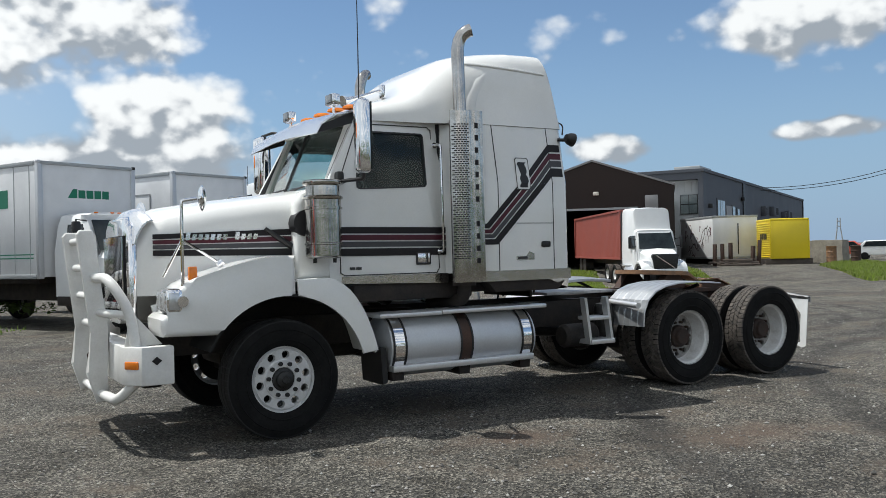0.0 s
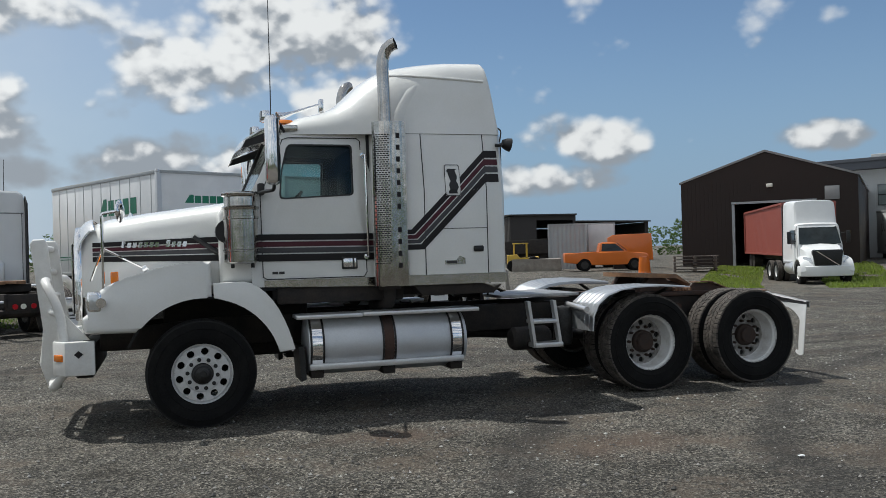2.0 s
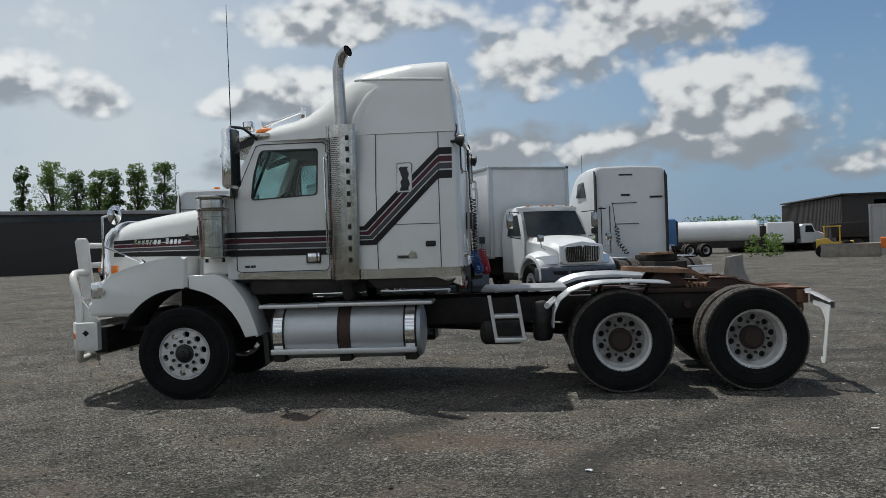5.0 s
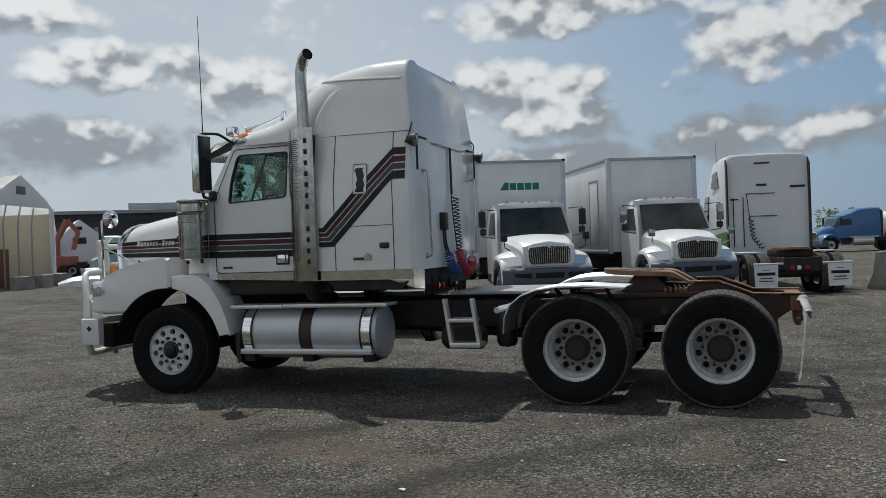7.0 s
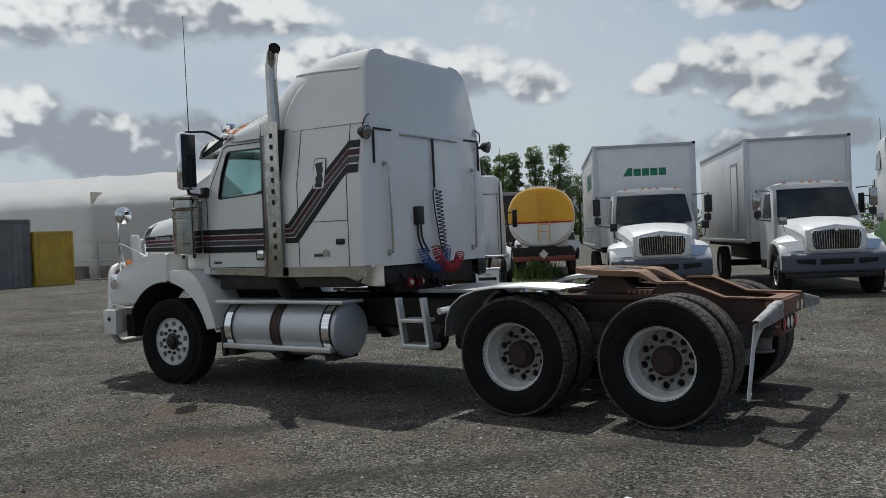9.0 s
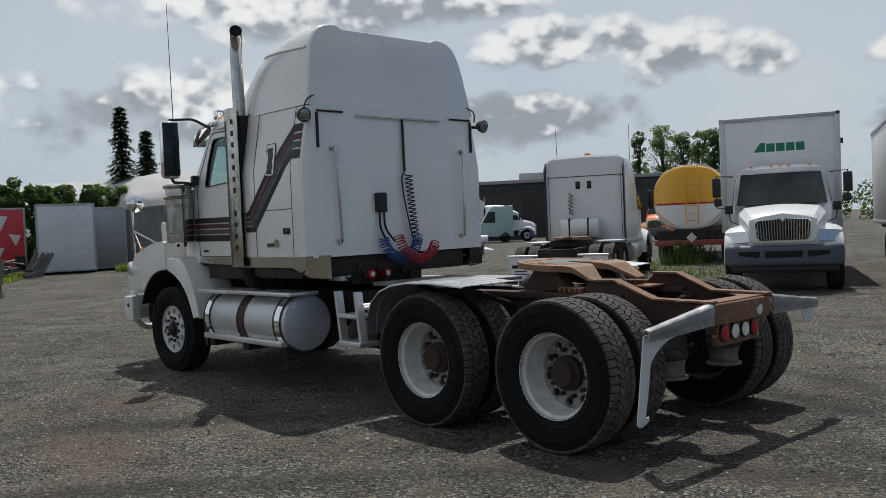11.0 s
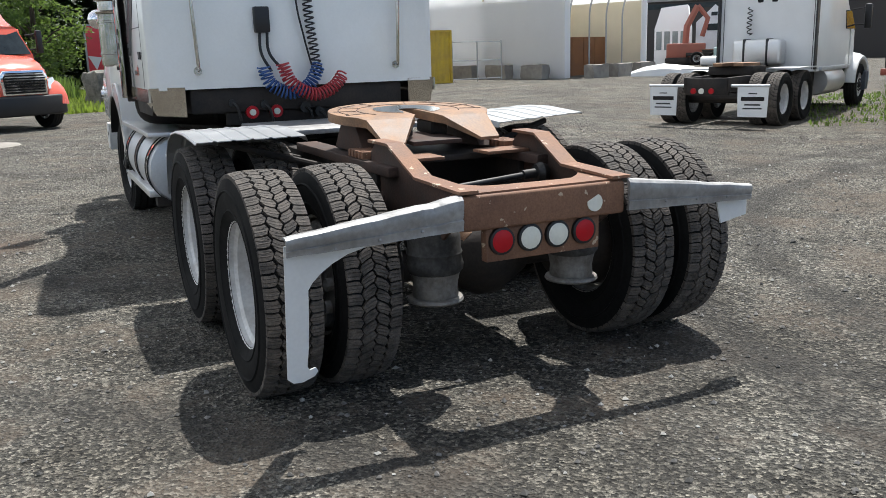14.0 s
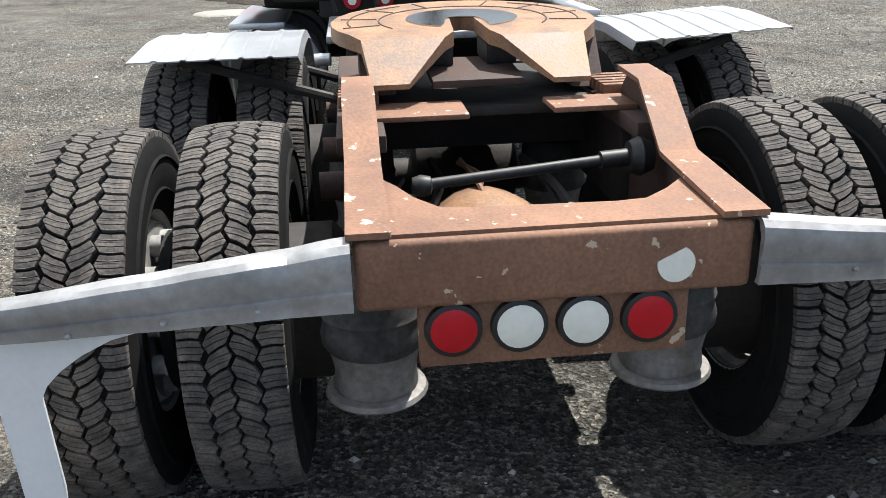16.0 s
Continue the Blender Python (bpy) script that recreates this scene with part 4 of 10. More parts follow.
def fender_mirror(bm, s):
    tube(bm, round_path([(-0.86, s * 1.16, 1.24), (-0.86, s * 1.17, 2.00), (-0.86, s * 1.17, 2.04), (-0.74, s * 1.19, 2.06)], 0.03), 0.014, 8)
    tube(bm, [(-0.86, s * 1.165, 1.72), (-0.50, s * 0.98, 1.52)], 0.011, 6)
    tube(bm, [(-0.86, s * 1.165, 1.72), (-0.98, s * 1.0, 1.42)], 0.011, 6)
    cyl(bm, (-0.88, s * 1.15, 1.22), (-0.88, s * 1.24, 1.22), 0.045, 14)
    cyl(bm, (-0.52, s * 0.98, 1.505), (-0.48, s * 0.98, 1.535), 0.03, 10)


mirrored(fender_mirror, "fender_mirror_arm", CHROME)


def round_mirror(bm, s):
    lathe(bm, [(0.0, -0.035), (0.06, -0.03), (0.1, -0.012), (0.108, 0.0), (0.1, 0.01), (0.06, 0.028), (0.0, 0.035)], (0, 0, 0), "x", 24)
    bmesh.ops.transform(bm, matrix=pose(-0.70, s * 1.20, 2.06, 0, 0, s * 14), verts=bm.verts)


mirrored(round_mirror, "fender_mirror", CHROME)

# bumper and bull bar
bm = B()
prism(bm, [(-0.95, -1.19), (-1.20, -1.19), (-1.32, -1.02), (-1.32, 1.02), (-1.20, 1.19), (-0.95, 1.19), (-0.95, 1.1), (-1.15, 1.1), (-1.15, -1.1), (-0.95, -1.1)], 0.56, 0.87, "xy", 0.012)
part("bumper", bm, BARWHITE, truck)
bm = B()
box(bm, -1.14, -0.98, -0.9, 0.9, 0.50, 0.80, 0.02)
part("bumper_core", bm, FRAME, truck)
mirrored(lambda bm, s: prism(bm, [(-1.57, 1.79), (-1.54, 1.83), (-1.44, 1.83), (-1.41, 1.78), (-1.37, 1.3), (-1.31, 0.95), (-1.36, 0.62), (-1.31, 0.36), (-1.43, 0.36), (-1.51, 0.62), (-1.45, 0.95), (-1.51, 1.3)], s * 0.41, s * 0.47, "xz", 0.018, 3), "bull_bar_upright", BARWHITE)
for z, x in ((1.74, -1.48), (1.50, -1.46), (1.25, -1.43), (1.0, -1.39), (0.43, -1.39)):
    bm = B()
    cyl(bm, (x, -0.42, z), (x, 0.42, z), 0.034, 12)
    part("bull_bar_rung", bm, BARWHITE, truck)


def loops(bm, s):
    tube(bm, round_path([(-1.43, s * 0.44, 1.42), (-1.39, s * 0.90, 1.42), (-1.25, s * 1.02, 1.15), (-1.22, s * 1.06, 0.86)], 0.18), 0.042, 12)
    tube(bm, [(-1.40, s * 0.44, 1.12), (-1.26, s * 1.02, 1.12)], 0.034, 12)
    tube(bm, round_path([(-1.39, s * 0.44, 0.43), (-1.34, s * 0.88, 0.42), (-1.22, s * 1.06, 0.58)], 0.1), 0.042, 12)
    prism(bm, [(-1.30, 0.86), (-1.24, 1.15), (-1.0, 0.87)], s * 1.0, s * 1.02)


mirrored(loops, "bull_bar_loop", BARWHITE)
mirrored(lambda bm, s: box(bm, -0.012, 0.012, -0.07, 0.07, 0.69, 0.755, 0.01, m=pose(-1.262, s * 1.105, 0, 0, 0, s * -35.2)), "bumper_marker", AMBER, "amber marker lens")
mirrored(lambda bm, s: prism(bm, [(-1.085, 0.79), (-1.045, 0.755), (-1.085, 0.72), (-1.125, 0.755)], s * 1.19, s * 1.193), "bumper_badge", S_BLACK, smooth=False)
bm = B()
for y in (-0.2, -0.05):
    tube(bm, arc((-1.40, y, 0.72), 0.035, 0, 360, 12, "xz"), 0.010, 6, False)
pieces("tow_hook", bm, RUST, truck)


# cab: sides with window openings, pillars, floor and back wall
def ring_panel(bm, outer, inner, s, y, t):
    rows = []
    for d in (0, t):
        rows.append([bm.verts.new((x, s * (y - d), z)) for x, z in outer])
        rows.append([bm.verts.new((x, s * (y - d), z)) for x, z in inner])
    oo, oi, io, ii = rows[0], rows[1], rows[2], rows[3]
    n = len(outer)
    for i in range(n):
        j = (i + 1) % n
        bm.faces.new((oo[i], oo[j], oi[j], oi[i]))
        bm.faces.new((io[i], io[j], ii[j], ii[i]))
        bm.faces.new((oo[i], oo[j], io[j], io[i]))
        bm.faces.new((oi[i], oi[j], ii[j], ii[i]))


WIN0 = [(0.785, 2.17), (0.81, 2.45), (0.875, 2.70), (0.91, 2.735), (1.53, 2.735), (1.55, 2.71), (1.545, 2.23), (1.52, 2.205)]
DOOR0 = [(0.50, 1.30), (0.50, 2.22), (0.80, 2.80), (0.86, 2.86), (1.72, 2.86), (1.74, 2.86), (1.74, 1.30), (1.72, 1.30)]


def fillet(pts, r, n=4):
    """Round the corners of a closed outline, n points to each."""
    out = []
    for i, p in enumerate(pts):
        p = Vector(p)
        a, b = Vector(pts[i - 1]) - p, Vector(pts[(i + 1) % len(pts)]) - p
        q = min(r, a.length * 0.49, b.length * 0.49)
        a, b = p + a.normalized() * q, p + b.normalized() * q
        for k in range(n):
            f = k / (n - 1)
            v = a * (1 - f) ** 2 + p * 2 * f * (1 - f) + b * f ** 2
            out.append((v.x, v.y))
    return out


WIN, DOOR = fillet(WIN0, 0.05), fillet(DOOR0, 0.012)


def lean_in(bm, s):
    for v in bm.verts:
        if v.co.z > 2.15:
            v.co.y -= s * (v.co.z - 2.15) * 0.14


def cab_side(bm, s):
    ring_panel(bm, DOOR, WIN, s, 1.0, 0.05)
    lean_in(bm, s)


mirrored(cab_side, "cab_side", WHITE)


def door_trim(bm, s):
    ring_panel(bm, DOOR, WIN, s, 0.947, 0.012)
    lean_in(bm, s)


mirrored(door_trim, "door_trim", INTERIOR)


def window_seal(bm, s):
    cx, cz = 1.18, 2.46
    ring_panel(bm, WIN, [(cx + (x - cx) * 0.955, cz + (z - cz) * 0.945) for x, z in WIN], s, 1.004, 0.03)
    lean_in(bm, s)


def side_glass(bm, s):
    sheet(bm, [(x, s * 0.985, z) for x, z in WIN], (0, -s, 0), 0.004)
    lean_in(bm, s)


mirrored(window_seal, "window_seal", BLACK)
mirrored(side_glass, "side_window", GLASS, smooth=False)


def line(bm, pts, s, w=0.006, yf=None):
    """A thin dark seam along a polyline on the flank."""
    for (x0, z0), (x1, z1) in zip(pts, pts[1:]):
        d = Vector((x1 - x0, z1 - z0)).normalized() * w / 2
        n = Vector((-d.y, d.x))
        q = [(x0 - n.x - d.x, z0 - n.y - d.y), (x1 - n.x + d.x, z1 - n.y + d.y), (x1 + n.x + d.x, z1 + n.y + d.y), (x0 + n.x - d.x, z0 + n.y - d.y)]
        sheet(bm, [(x, s * ((yf or door_y)(z) - 0.002), z) for x, z in q], (0, s, 0), 0.004)


mirrored(lambda bm, s: line(bm, [(0.61, 1.40), (0.60, 2.20), (0.84, 2.78), (0.90, 2.80), (1.60, 2.80), (1.635, 2.77), (1.66, 1.42), (1.63, 1.375), (0.65, 1.375), (0.61, 1.40)], s, 0.009), "door_seam", SEAM, smooth=False)
bm = B()
box(bm, 0.45, 1.74, -0.94, 0.94, 1.26, 1.36, 0.01)
part("cab_floor", bm, INTERIOR, truck)
bm = B()
box(bm, 1.70, 1.73, -0.93, 0.93, 1.36, 2.84)
part("cab_back_wall", bm, INTERIOR, truck)
bm = B()
box(bm, 0.86, 1.72, -0.88, 0.88, 2.79, 2.83)
part("headliner", bm, INTERIOR, truck)
bm = B()
box(bm, 0.42, 0.78, -0.94, 0.94, 1.36, 2.10, 0.05)
part("dashboard", bm, INTERIOR, truck)
mirrored(lambda bm, s: (box(bm, 1.2, 1.62, s * 0.48 - 0.24, s * 0.48 + 0.24, 1.75, 1.9, 0.05), box(bm, 1.5, 1.64, s * 0.48 - 0.24, s * 0.48 + 0.24, 1.85, 2.5, 0.06), box(bm, 1.3, 1.55, s * 0.48 - 0.15, s * 0.48 + 0.15, 1.36, 1.75)), "seat", INTERIOR)
bm = B()
lathe(bm, [(0.205 + 0.015 * math.cos(radians(a)), 0.015 * math.sin(radians(a))) for a in range(0, 361, 60)], (0, 0, 0), "z", 28)
for a in (90, 210, 330):
    tube(bm, [(0, 0, -0.03), (0.2 * math.cos(radians(a)), 0.2 * math.sin(radians(a)), 0)], 0.014, 6)
bmesh.ops.transform(bm, matrix=pose(0.95, -0.48, 2.13, 0, -48, 0), verts=bm.verts)
cyl(bm, (0.93, -0.48, 2.11), (0.74, -0.48, 1.95), 0.03, 8)
part("steering_wheel", bm, BLACK, truck)

# windshield: two panes, posts, cowl
for s in SIDES:
    bm = B()
    sheet(bm, [(0.46, s * 0.02, 2.19), (0.555, s * 0.83, 2.19), (0.83, s * 0.79, 2.83), (0.745, s * 0.02, 2.83)], (-1, 0, 0.3), 0.005)
    part("windshield", bm, WINDSHIELD, truck, smooth=False)
    bm = B()
    loft(bm, [[(0.50, s * 0.82, 2.16), (0.56, s * 1.0, 2.16), (0.62, s * 1.0, 2.16), (0.58, s * 0.84, 2.16)], [(0.80, s * 0.78, 2.86), (0.84, s * 0.905, 2.86), (0.90, s * 0.905, 2.86), (0.88, s * 0.80, 2.86)]])
    part("windshield_pillar", bm, WHITE, truck)
bm = B()
tube(bm, [(0.455, 0, 2.17), (0.74, 0, 2.84)], 0.02, 8)
part("windshield_post", bm, BLACK, truck)
bm = B()
box(bm, 0.38, 0.60, -0.90, 0.90, 1.5, 2.185, 0.02)
part("cowl", bm, WHITE, truck)
for y in (-0.15, 0.55):
    bm = B()
    tube(bm, [(0.43, y, 2.19), (0.46, y - 0.30, 2.225)], 0.008, 6)
    tube(bm, [(0.455, y - 0.02, 2.215), (0.47, y - 0.50, 2.235)], 0.009, 6)
    part("wiper", bm, BLACK, truck)

# roof fairing over cab and sleeper
SECT = ((0.80, 2.90, 0.88), (0.90, 2.985, 0.90), (1.05, 3.06, 0.925), (1.25, 3.105, 0.945), (1.42, 3.17, 0.965), (1.56, 3.29, 0.98), (1.70, 3.425, 1.01), (1.78, 3.48, 1.035), (1.86, 3.53, 1.055), (1.95, 3.57, 1.075), (2.05, 3.60, 1.095), (2.18, 3.62, 1.105), (2.3, 3.635, 1.11), (2.45, 3.648, 1.112), (2.6, 3.655, 1.112), (2.75, 3.66, 1.112), (2.9, 3.665, 1.112), (3.0, 3.665, 1.11), (3.02, 3.655, 1.10), (3.03, 3.63, 1.085))


def dense_sections():
    out = []
    for (x0, z0, w0), (x1, z1, w1) in zip(SECT, SECT[1:]):
        n = max(1, int(round((x1 - x0) / 0.025))) if 1.5 < x0 < 2.95 else 1
        for i in range(n):
            f = i / n
            out.append((x0 + (x1 - x0) * f, z0 + (z1 - z0) * f, w0 + (w1 - w0) * f))
    return out + [SECT[-1]]


def fairing_ring(x, zt, hw, lean):
    """One cross-section of the moulded roof fairing, with the sunk middle of the roof."""
    ring = []
    zb = 2.835
    h = zt - zb
    back = min(1.0, max(0.0, (x - 1.6) / 1.0))
    for i in range(49):
        a = math.pi * i / 48
        c, q = math.cos(a), math.sin(a)
        f = abs(q) ** (0.62 - 0.27 * back)
        hn = min(1.0, h / 0.7)
        y = -hw * math.copysign(abs(c) ** (0.42 - 0.24 * back), c) * (1 - 0.125 * hn * f)
        z = zb + h * f
        if x > 2.25 and abs(y) < 0.62:
            z -= 0.034 * min(1.0, (x - 2.25) / 0.3)
        ring.append((x + lean * (zt - z), y, z))
    return ring


bm = B()
loft(bm, [fairing_ring(x, zt, hw, 0.11 * min(1.0, max(0.0, (x - 2.2) / 0.3))) for x, zt, hw in dense_sections()])
part("roof_fairing", bm, WHITE, truck, angle=28)


def on_fairing(x, z):
    """Half width of the fairing at x and height z."""
    for (x0, z0, w0), (x1, z1, w1) in zip(SECT, SECT[1:]):
        if x0 <= x <= x1:
            f = (x - x0) / (x1 - x0)
            ring = fairing_ring(x, z0 + (z1 - z0) * f, w0 + (w1 - w0) * f, 0.0)
            for a, b in zip(ring, ring[1:]):
                if a[2] <= z <= b[2]:
                    return abs(a[1] + (b[1] - a[1]) * (z - a[2]) / max(1e-6, b[2] - a[2]))
    return 0.9


def bead(bm, s):
    """The raised moulding along the flank of the fairing."""
    tube(bm, [(x, s * (on_fairing(x, z) + 0.001), z) for x, z in [(1.98 + 0.1 * k, 3.475 - 0.006 * k) for k in range(11)]], 0.016, 8)


def rib(bm, s):
    """The broad rib that sweeps up and back over the flank of the fairing."""
    pts, rad = [], []
    for k in range(23):
        f = k / 22
        x, z = 2.02 + 0.10 * f + 0.42 * f ** 2.3, 2.85 + 0.66 * f ** 0.86
        pts.append((x, s * (on_fairing(x, z) - 0.110 - 0.016 * f), z))
        rad.append(0.096 + 0.025 * min(1.0, (1 - f) * 2.2))
    tube(bm, pts, rad, 36)


mirrored(bead, "roof_bead", WHITE)
mirrored(rib, "fairing_rib", WHITE, angle=60)
# sleeper box
bm = B()
rings = []
for x, w in ((1.735, 0.99), (1.80, 1.08), (1.90, 1.17), (2.05, 1.204), (2.4, 1.205), (3.05, 1.205), (3.095, 1.19), (3.125, 1.16), (3.14, 1.12)):
    k = w / 1.205
    half = [(x, -w, 1.36), (x, -w, 1.8), (x, -w, 2.25), (x, -w * 0.955, 2.54), (x, -w * 0.913, 2.832)]
    rings.append(half + [(p[0], -p[1], p[2]) for p in half[::-1]])
loft(bm, rings)
part("sleeper", bm, WHITE, truck, angle=25)
mirrored(lambda bm, s: (line(bm, [(2.235, 1.38), (2.235, 2.25), (2.235, 2.54), (2.235, 2.83)], s, 0.010, flank), line(bm, [(2.915, 1.38), (2.915, 2.25), (2.915, 2.54), (2.915, 2.83)], s, 0.010, flank), line(bm, [(2.24, 1.845), (2.91, 1.845)], s, 0.007, flank)), "sleeper_seam", SEAM, smooth=False)


# side stripes: level along the cab, up across the sleeper, level again at its back
def body_band(a, b):
    def f(bm, s):
        t, w = 1.825, 0.27
        for yf, x0, x1 in ((door_y, 0.52, 1.735), ):
            sheet(bm, [(x0, s * (yf(1.7) + 0.0), t - a * w), (x1, s * (yf(1.7) + 0.0), t - 0.01 - a * w), (x1, s * yf(1.7), t - 0.01 - b * w), (x0, s * yf(1.7), t - b * w)], (0, s, 0), 0.004)

        def pt(x, z):
            return (x, s * (flank(z) + 0.001), z)

        def edge(f):
            """One edge of the band, f of the way down it: level, up at a slant, level again."""
            x0, z0, z1 = 2.09 + 0.13 * f, 1.84 - 0.206 * f, 2.66 - 0.335 * f
            return [(2.045, z0), (x0, z0)] + [(x0 + (2.915 - x0) * i / 12, z0 + (z1 - z0) * i / 12) for i in range(1, 13)] + [(3.06, z1)]
        up, dn = edge(a), edge(b)
        for i in range(len(up) - 1):
            sheet(bm, [pt(*up[i]), pt(*up[i + 1]), pt(*dn[i + 1]), pt(*dn[i])], (0, s, 0), 0.004)
    return f


for a, b, mm in BANDS:
    mirrored(body_band(a, b), "stripe", mm, smooth=False)

# stainless sill strips and the dark belly below them
mirrored(lambda bm, s: prism(bm, [(0.62, 1.365), (1.76, 1.365), (1.76, 1.27), (0.62, 1.30)], s * 1.0, s * 1.012, "xz"), "sill_strip", STEEL)
mirrored(lambda bm, s: (prism(bm, [(1.76, 1.375), (3.12, 1.375), (3.12, 1.27), (1.76, 1.27)], s * 1.195, s * 1.212, "xz")), "sleeper_sill", STEEL)
mirrored(lambda bm, s: (prism(bm, [(2.1, 1.27), (3.10, 1.27), (2.98, 1.16), (2.2, 1.16)], s * 1.0, s * 1.18, "xz", 0.01)), "side_box", FRAME)
mirrored(lambda bm, s: sheet(bm, [(2.85, s * 1.20, 1.27), (3.12, s * 1.20, 1.38), (3.14, s * 0.94, 1.38), (3.14, s * 0.94, 1.15), (3.12, s * 1.16, 1.17)], (1, 0, 0), 0.01), "corner_skirt", STEEL)
bm = B()
box(bm, 0.7, 3.1, -0.9, 0.9, 1.16, 1.36, 0.03)
part("cab_belly", bm, FRAME, truck)
mirrored(lambda bm, s: box(bm, 0.75, 2.05, min(s * 0.9, s * 0.98), max(s * 0.9, s * 0.98), 1.12, 1.29, 0.02), "rocker_box", FRAME)

# small fittings on the flanks
mirrored(lambda bm, s: box(bm, 1.40, 1.56, s * 1.007 - 0.004, s * 1.007 + 0.004, 1.455, 1.585, 0.012), "door_handle_plate", SEAM)
mirrored(lambda bm, s: (box(bm, 1.415, 1.515, s * 1.012 - 0.006, s * 1.012 + 0.006, 1.475, 1.565, 0.01), box(bm, 1.528, 1.55, s * 1.012 - 0.006, s * 1.012 + 0.006, 1.475, 1.565, 0.005)), "door_handle", CHROME)
mirrored(lambda bm, s: box(bm, 2.755, 2.865, s * 1.207 - 0.006, s * 1.207 + 0.006, 1.60, 1.66, 0.015), "vent", BLACK)
mirrored(lambda bm, s: (prism(bm, [(2.44, 1.475), (2.66, 1.475), (2.66, 1.535), (2.60, 1.56), (2.56, 1.515), (2.44, 1.515)], s * 1.2, s * 1.212)), "hatch_handle", STEEL, "steel hatch handle")
mirrored(lambda bm, s: box(bm, 2.455, 2.57, s * 1.212 - 0.004, s * 1.212 + 0.004, 1.483, 1.508), "handle_slot", SEAM)


def emblem_back(bm, s):
    for z0, z1 in ((2.185, 2.25), (2.25, 2.505)):
        sheet(bm, [(2.467, s * (flank(z0) + 0.006), z0), (2.625, s * (flank(z0) + 0.006), z0), (2.625, s * (flank(z1) + 0.006), z1), (2.467, s * (flank(z1) + 0.006), z1)], (0, s, 0), 0.004)


def emblem_frame(bm, s):
    o = [(2.467, 2.20), (2.482, 2.185), (2.610, 2.185), (2.625, 2.20), (2.625, 2.49), (2.610, 2.505), (2.482, 2.505), (2.467, 2.49)]
    for (x0, z0), (x1, z1) in zip(o, o[1:] + o[:1]):
        line(bm, [(x0, z0), (x1, z1)], s, 0.007, lambda z: flank(z) + 0.011)


def emblem(bm, s):
    """A ragged dark figure in two lobes, in slices."""
    rnd = random.Random(12)
    z, cut = 2.205, 0.0215
    rows = []
    for k in range(13):
        f = k / 12
        w = 0.050 - 0.016 * math.exp(-((f - 0.52) / 0.10) ** 2)
        c = 2.546 + 0.008 * math.sin(5 * f)
        x0, x1, zz = c - w * rnd.uniform(0.72, 1.14), c + w * rnd.uniform(0.72, 1.14), z + k * cut
        y = flank(zz) + 0.010
        rows.append([(x0, s * y, zz), (x1, s * y, zz), (x1, s * (y + 0.005), zz), (x0, s * (y + 0.005), zz)])
    loft(bm, rows)


mirrored(emblem_back, "side_emblem_plate", WHITE, smooth=False)
mirrored(emblem_frame, "side_emblem_frame", SEAM, smooth=False)
mirrored(emblem, "side_emblem", BLACK, smooth=False)
mirrored(lambda bm, s: [box(bm, x, x + 0.055, s * 1.006 - 0.003, s * 1.006 + 0.003, 1.425, 1.45) for x in (0.70, 0.765)], "door_badge", SEAM)


# grab rail behind the door, exhaust stack with its shield
def grab(bm, s):
    tube(bm, round_path([(1.652, s * 0.93, 2.62), (1.652, s * 1.085, 2.62), (1.662, s * 1.085, 1.58), (1.662, s * 1.0, 1.58)], 0.05), 0.014, 8)
    for z in (2.62, 1.58):
        cyl(bm, (1.657, s * (door_y(z) - 0.01), z), (1.657, s * (door_y(z) + 0.025), z), 0.03, 10)


mirrored(grab, "grab_rail", CHROME)


def stack(bm, s):
    path = [(1.865, s * 1.12, 2.8), (1.85, s * 1.12, 3.48), (1.852, s * 1.12, 3.56), (1.868, s * 1.12, 3.63), (1.895, s * 1.135, 3.69), (1.94, s * 1.16, 3.728), (1.975, s * 1.18, 3.74)]
    tube(bm, path, 0.064, 20, False)
    tube(bm, path[1:], 0.058, 20, False)


mirrored(stack, "exhaust_pipe", POLISHED)
mirrored(lambda bm, s: cyl(bm, (1.960, s * 1.172, 3.735), (1.966, s * 1.176, 3.737), 0.058, 16), "stack_bore", RECESS_SHADE)
mirrored(lambda bm, s: (cyl(bm, (1.87, s * 1.12, 1.24), (1.87, s * 1.12, 2.86), 0.115, 20), tube(bm, round_path([(1.87, s * 1.12, 1.3), (1.87, s * 1.10, 1.10), (1.84, s * 0.5, 1.05)], 0.12), 0.065, 12)), "muffler", FRAME)


def curve_y(x):
    """Outer face of the exhaust shield in plan: rolled round the muffler in front, flat behind."""
    u = (x - 1.87) / 0.17
    if u > 0:
        return 1.275 - 0.02 * u ** 2
    return 1.12 + 0.155 * math.sqrt(max(0.0, 1 - u * u * 0.86))


def shield(bm, s):
    xs = [1.705 + 0.33 * i / 14 for i in range(15)]
    rows = []
    for z in (1.275, 2.935):
        rows.append([(x, s * curve_y(x), z) for x in xs] + [(x, s * (curve_y(x) - 0.006), z) for x in xs[::-1]])
    loft(bm, rows)


mirrored(shield, "exhaust_shield", SHIELD, "polished steel heat shield")


# Near-black patches on the shield, painted in place of shaded holes.
def slots(bm, s):
    for k in range(62):
        z = 1.50 + k * 0.0212
        for j in range(5):
            x = 1.712 + j * 0.028 + (0.015 if k % 2 else 0.0)
            sheet(bm, [(x, s * (curve_y(x) - 0.001), z), (x + 0.020, s * (curve_y(x + 0.02) - 0.001), z), (x + 0.020, s * (curve_y(x + 0.02) - 0.001), z + 0.011), (x, s * (curve_y(x) - 0.001), z + 0.011)], (0, s, 0), 0.003)


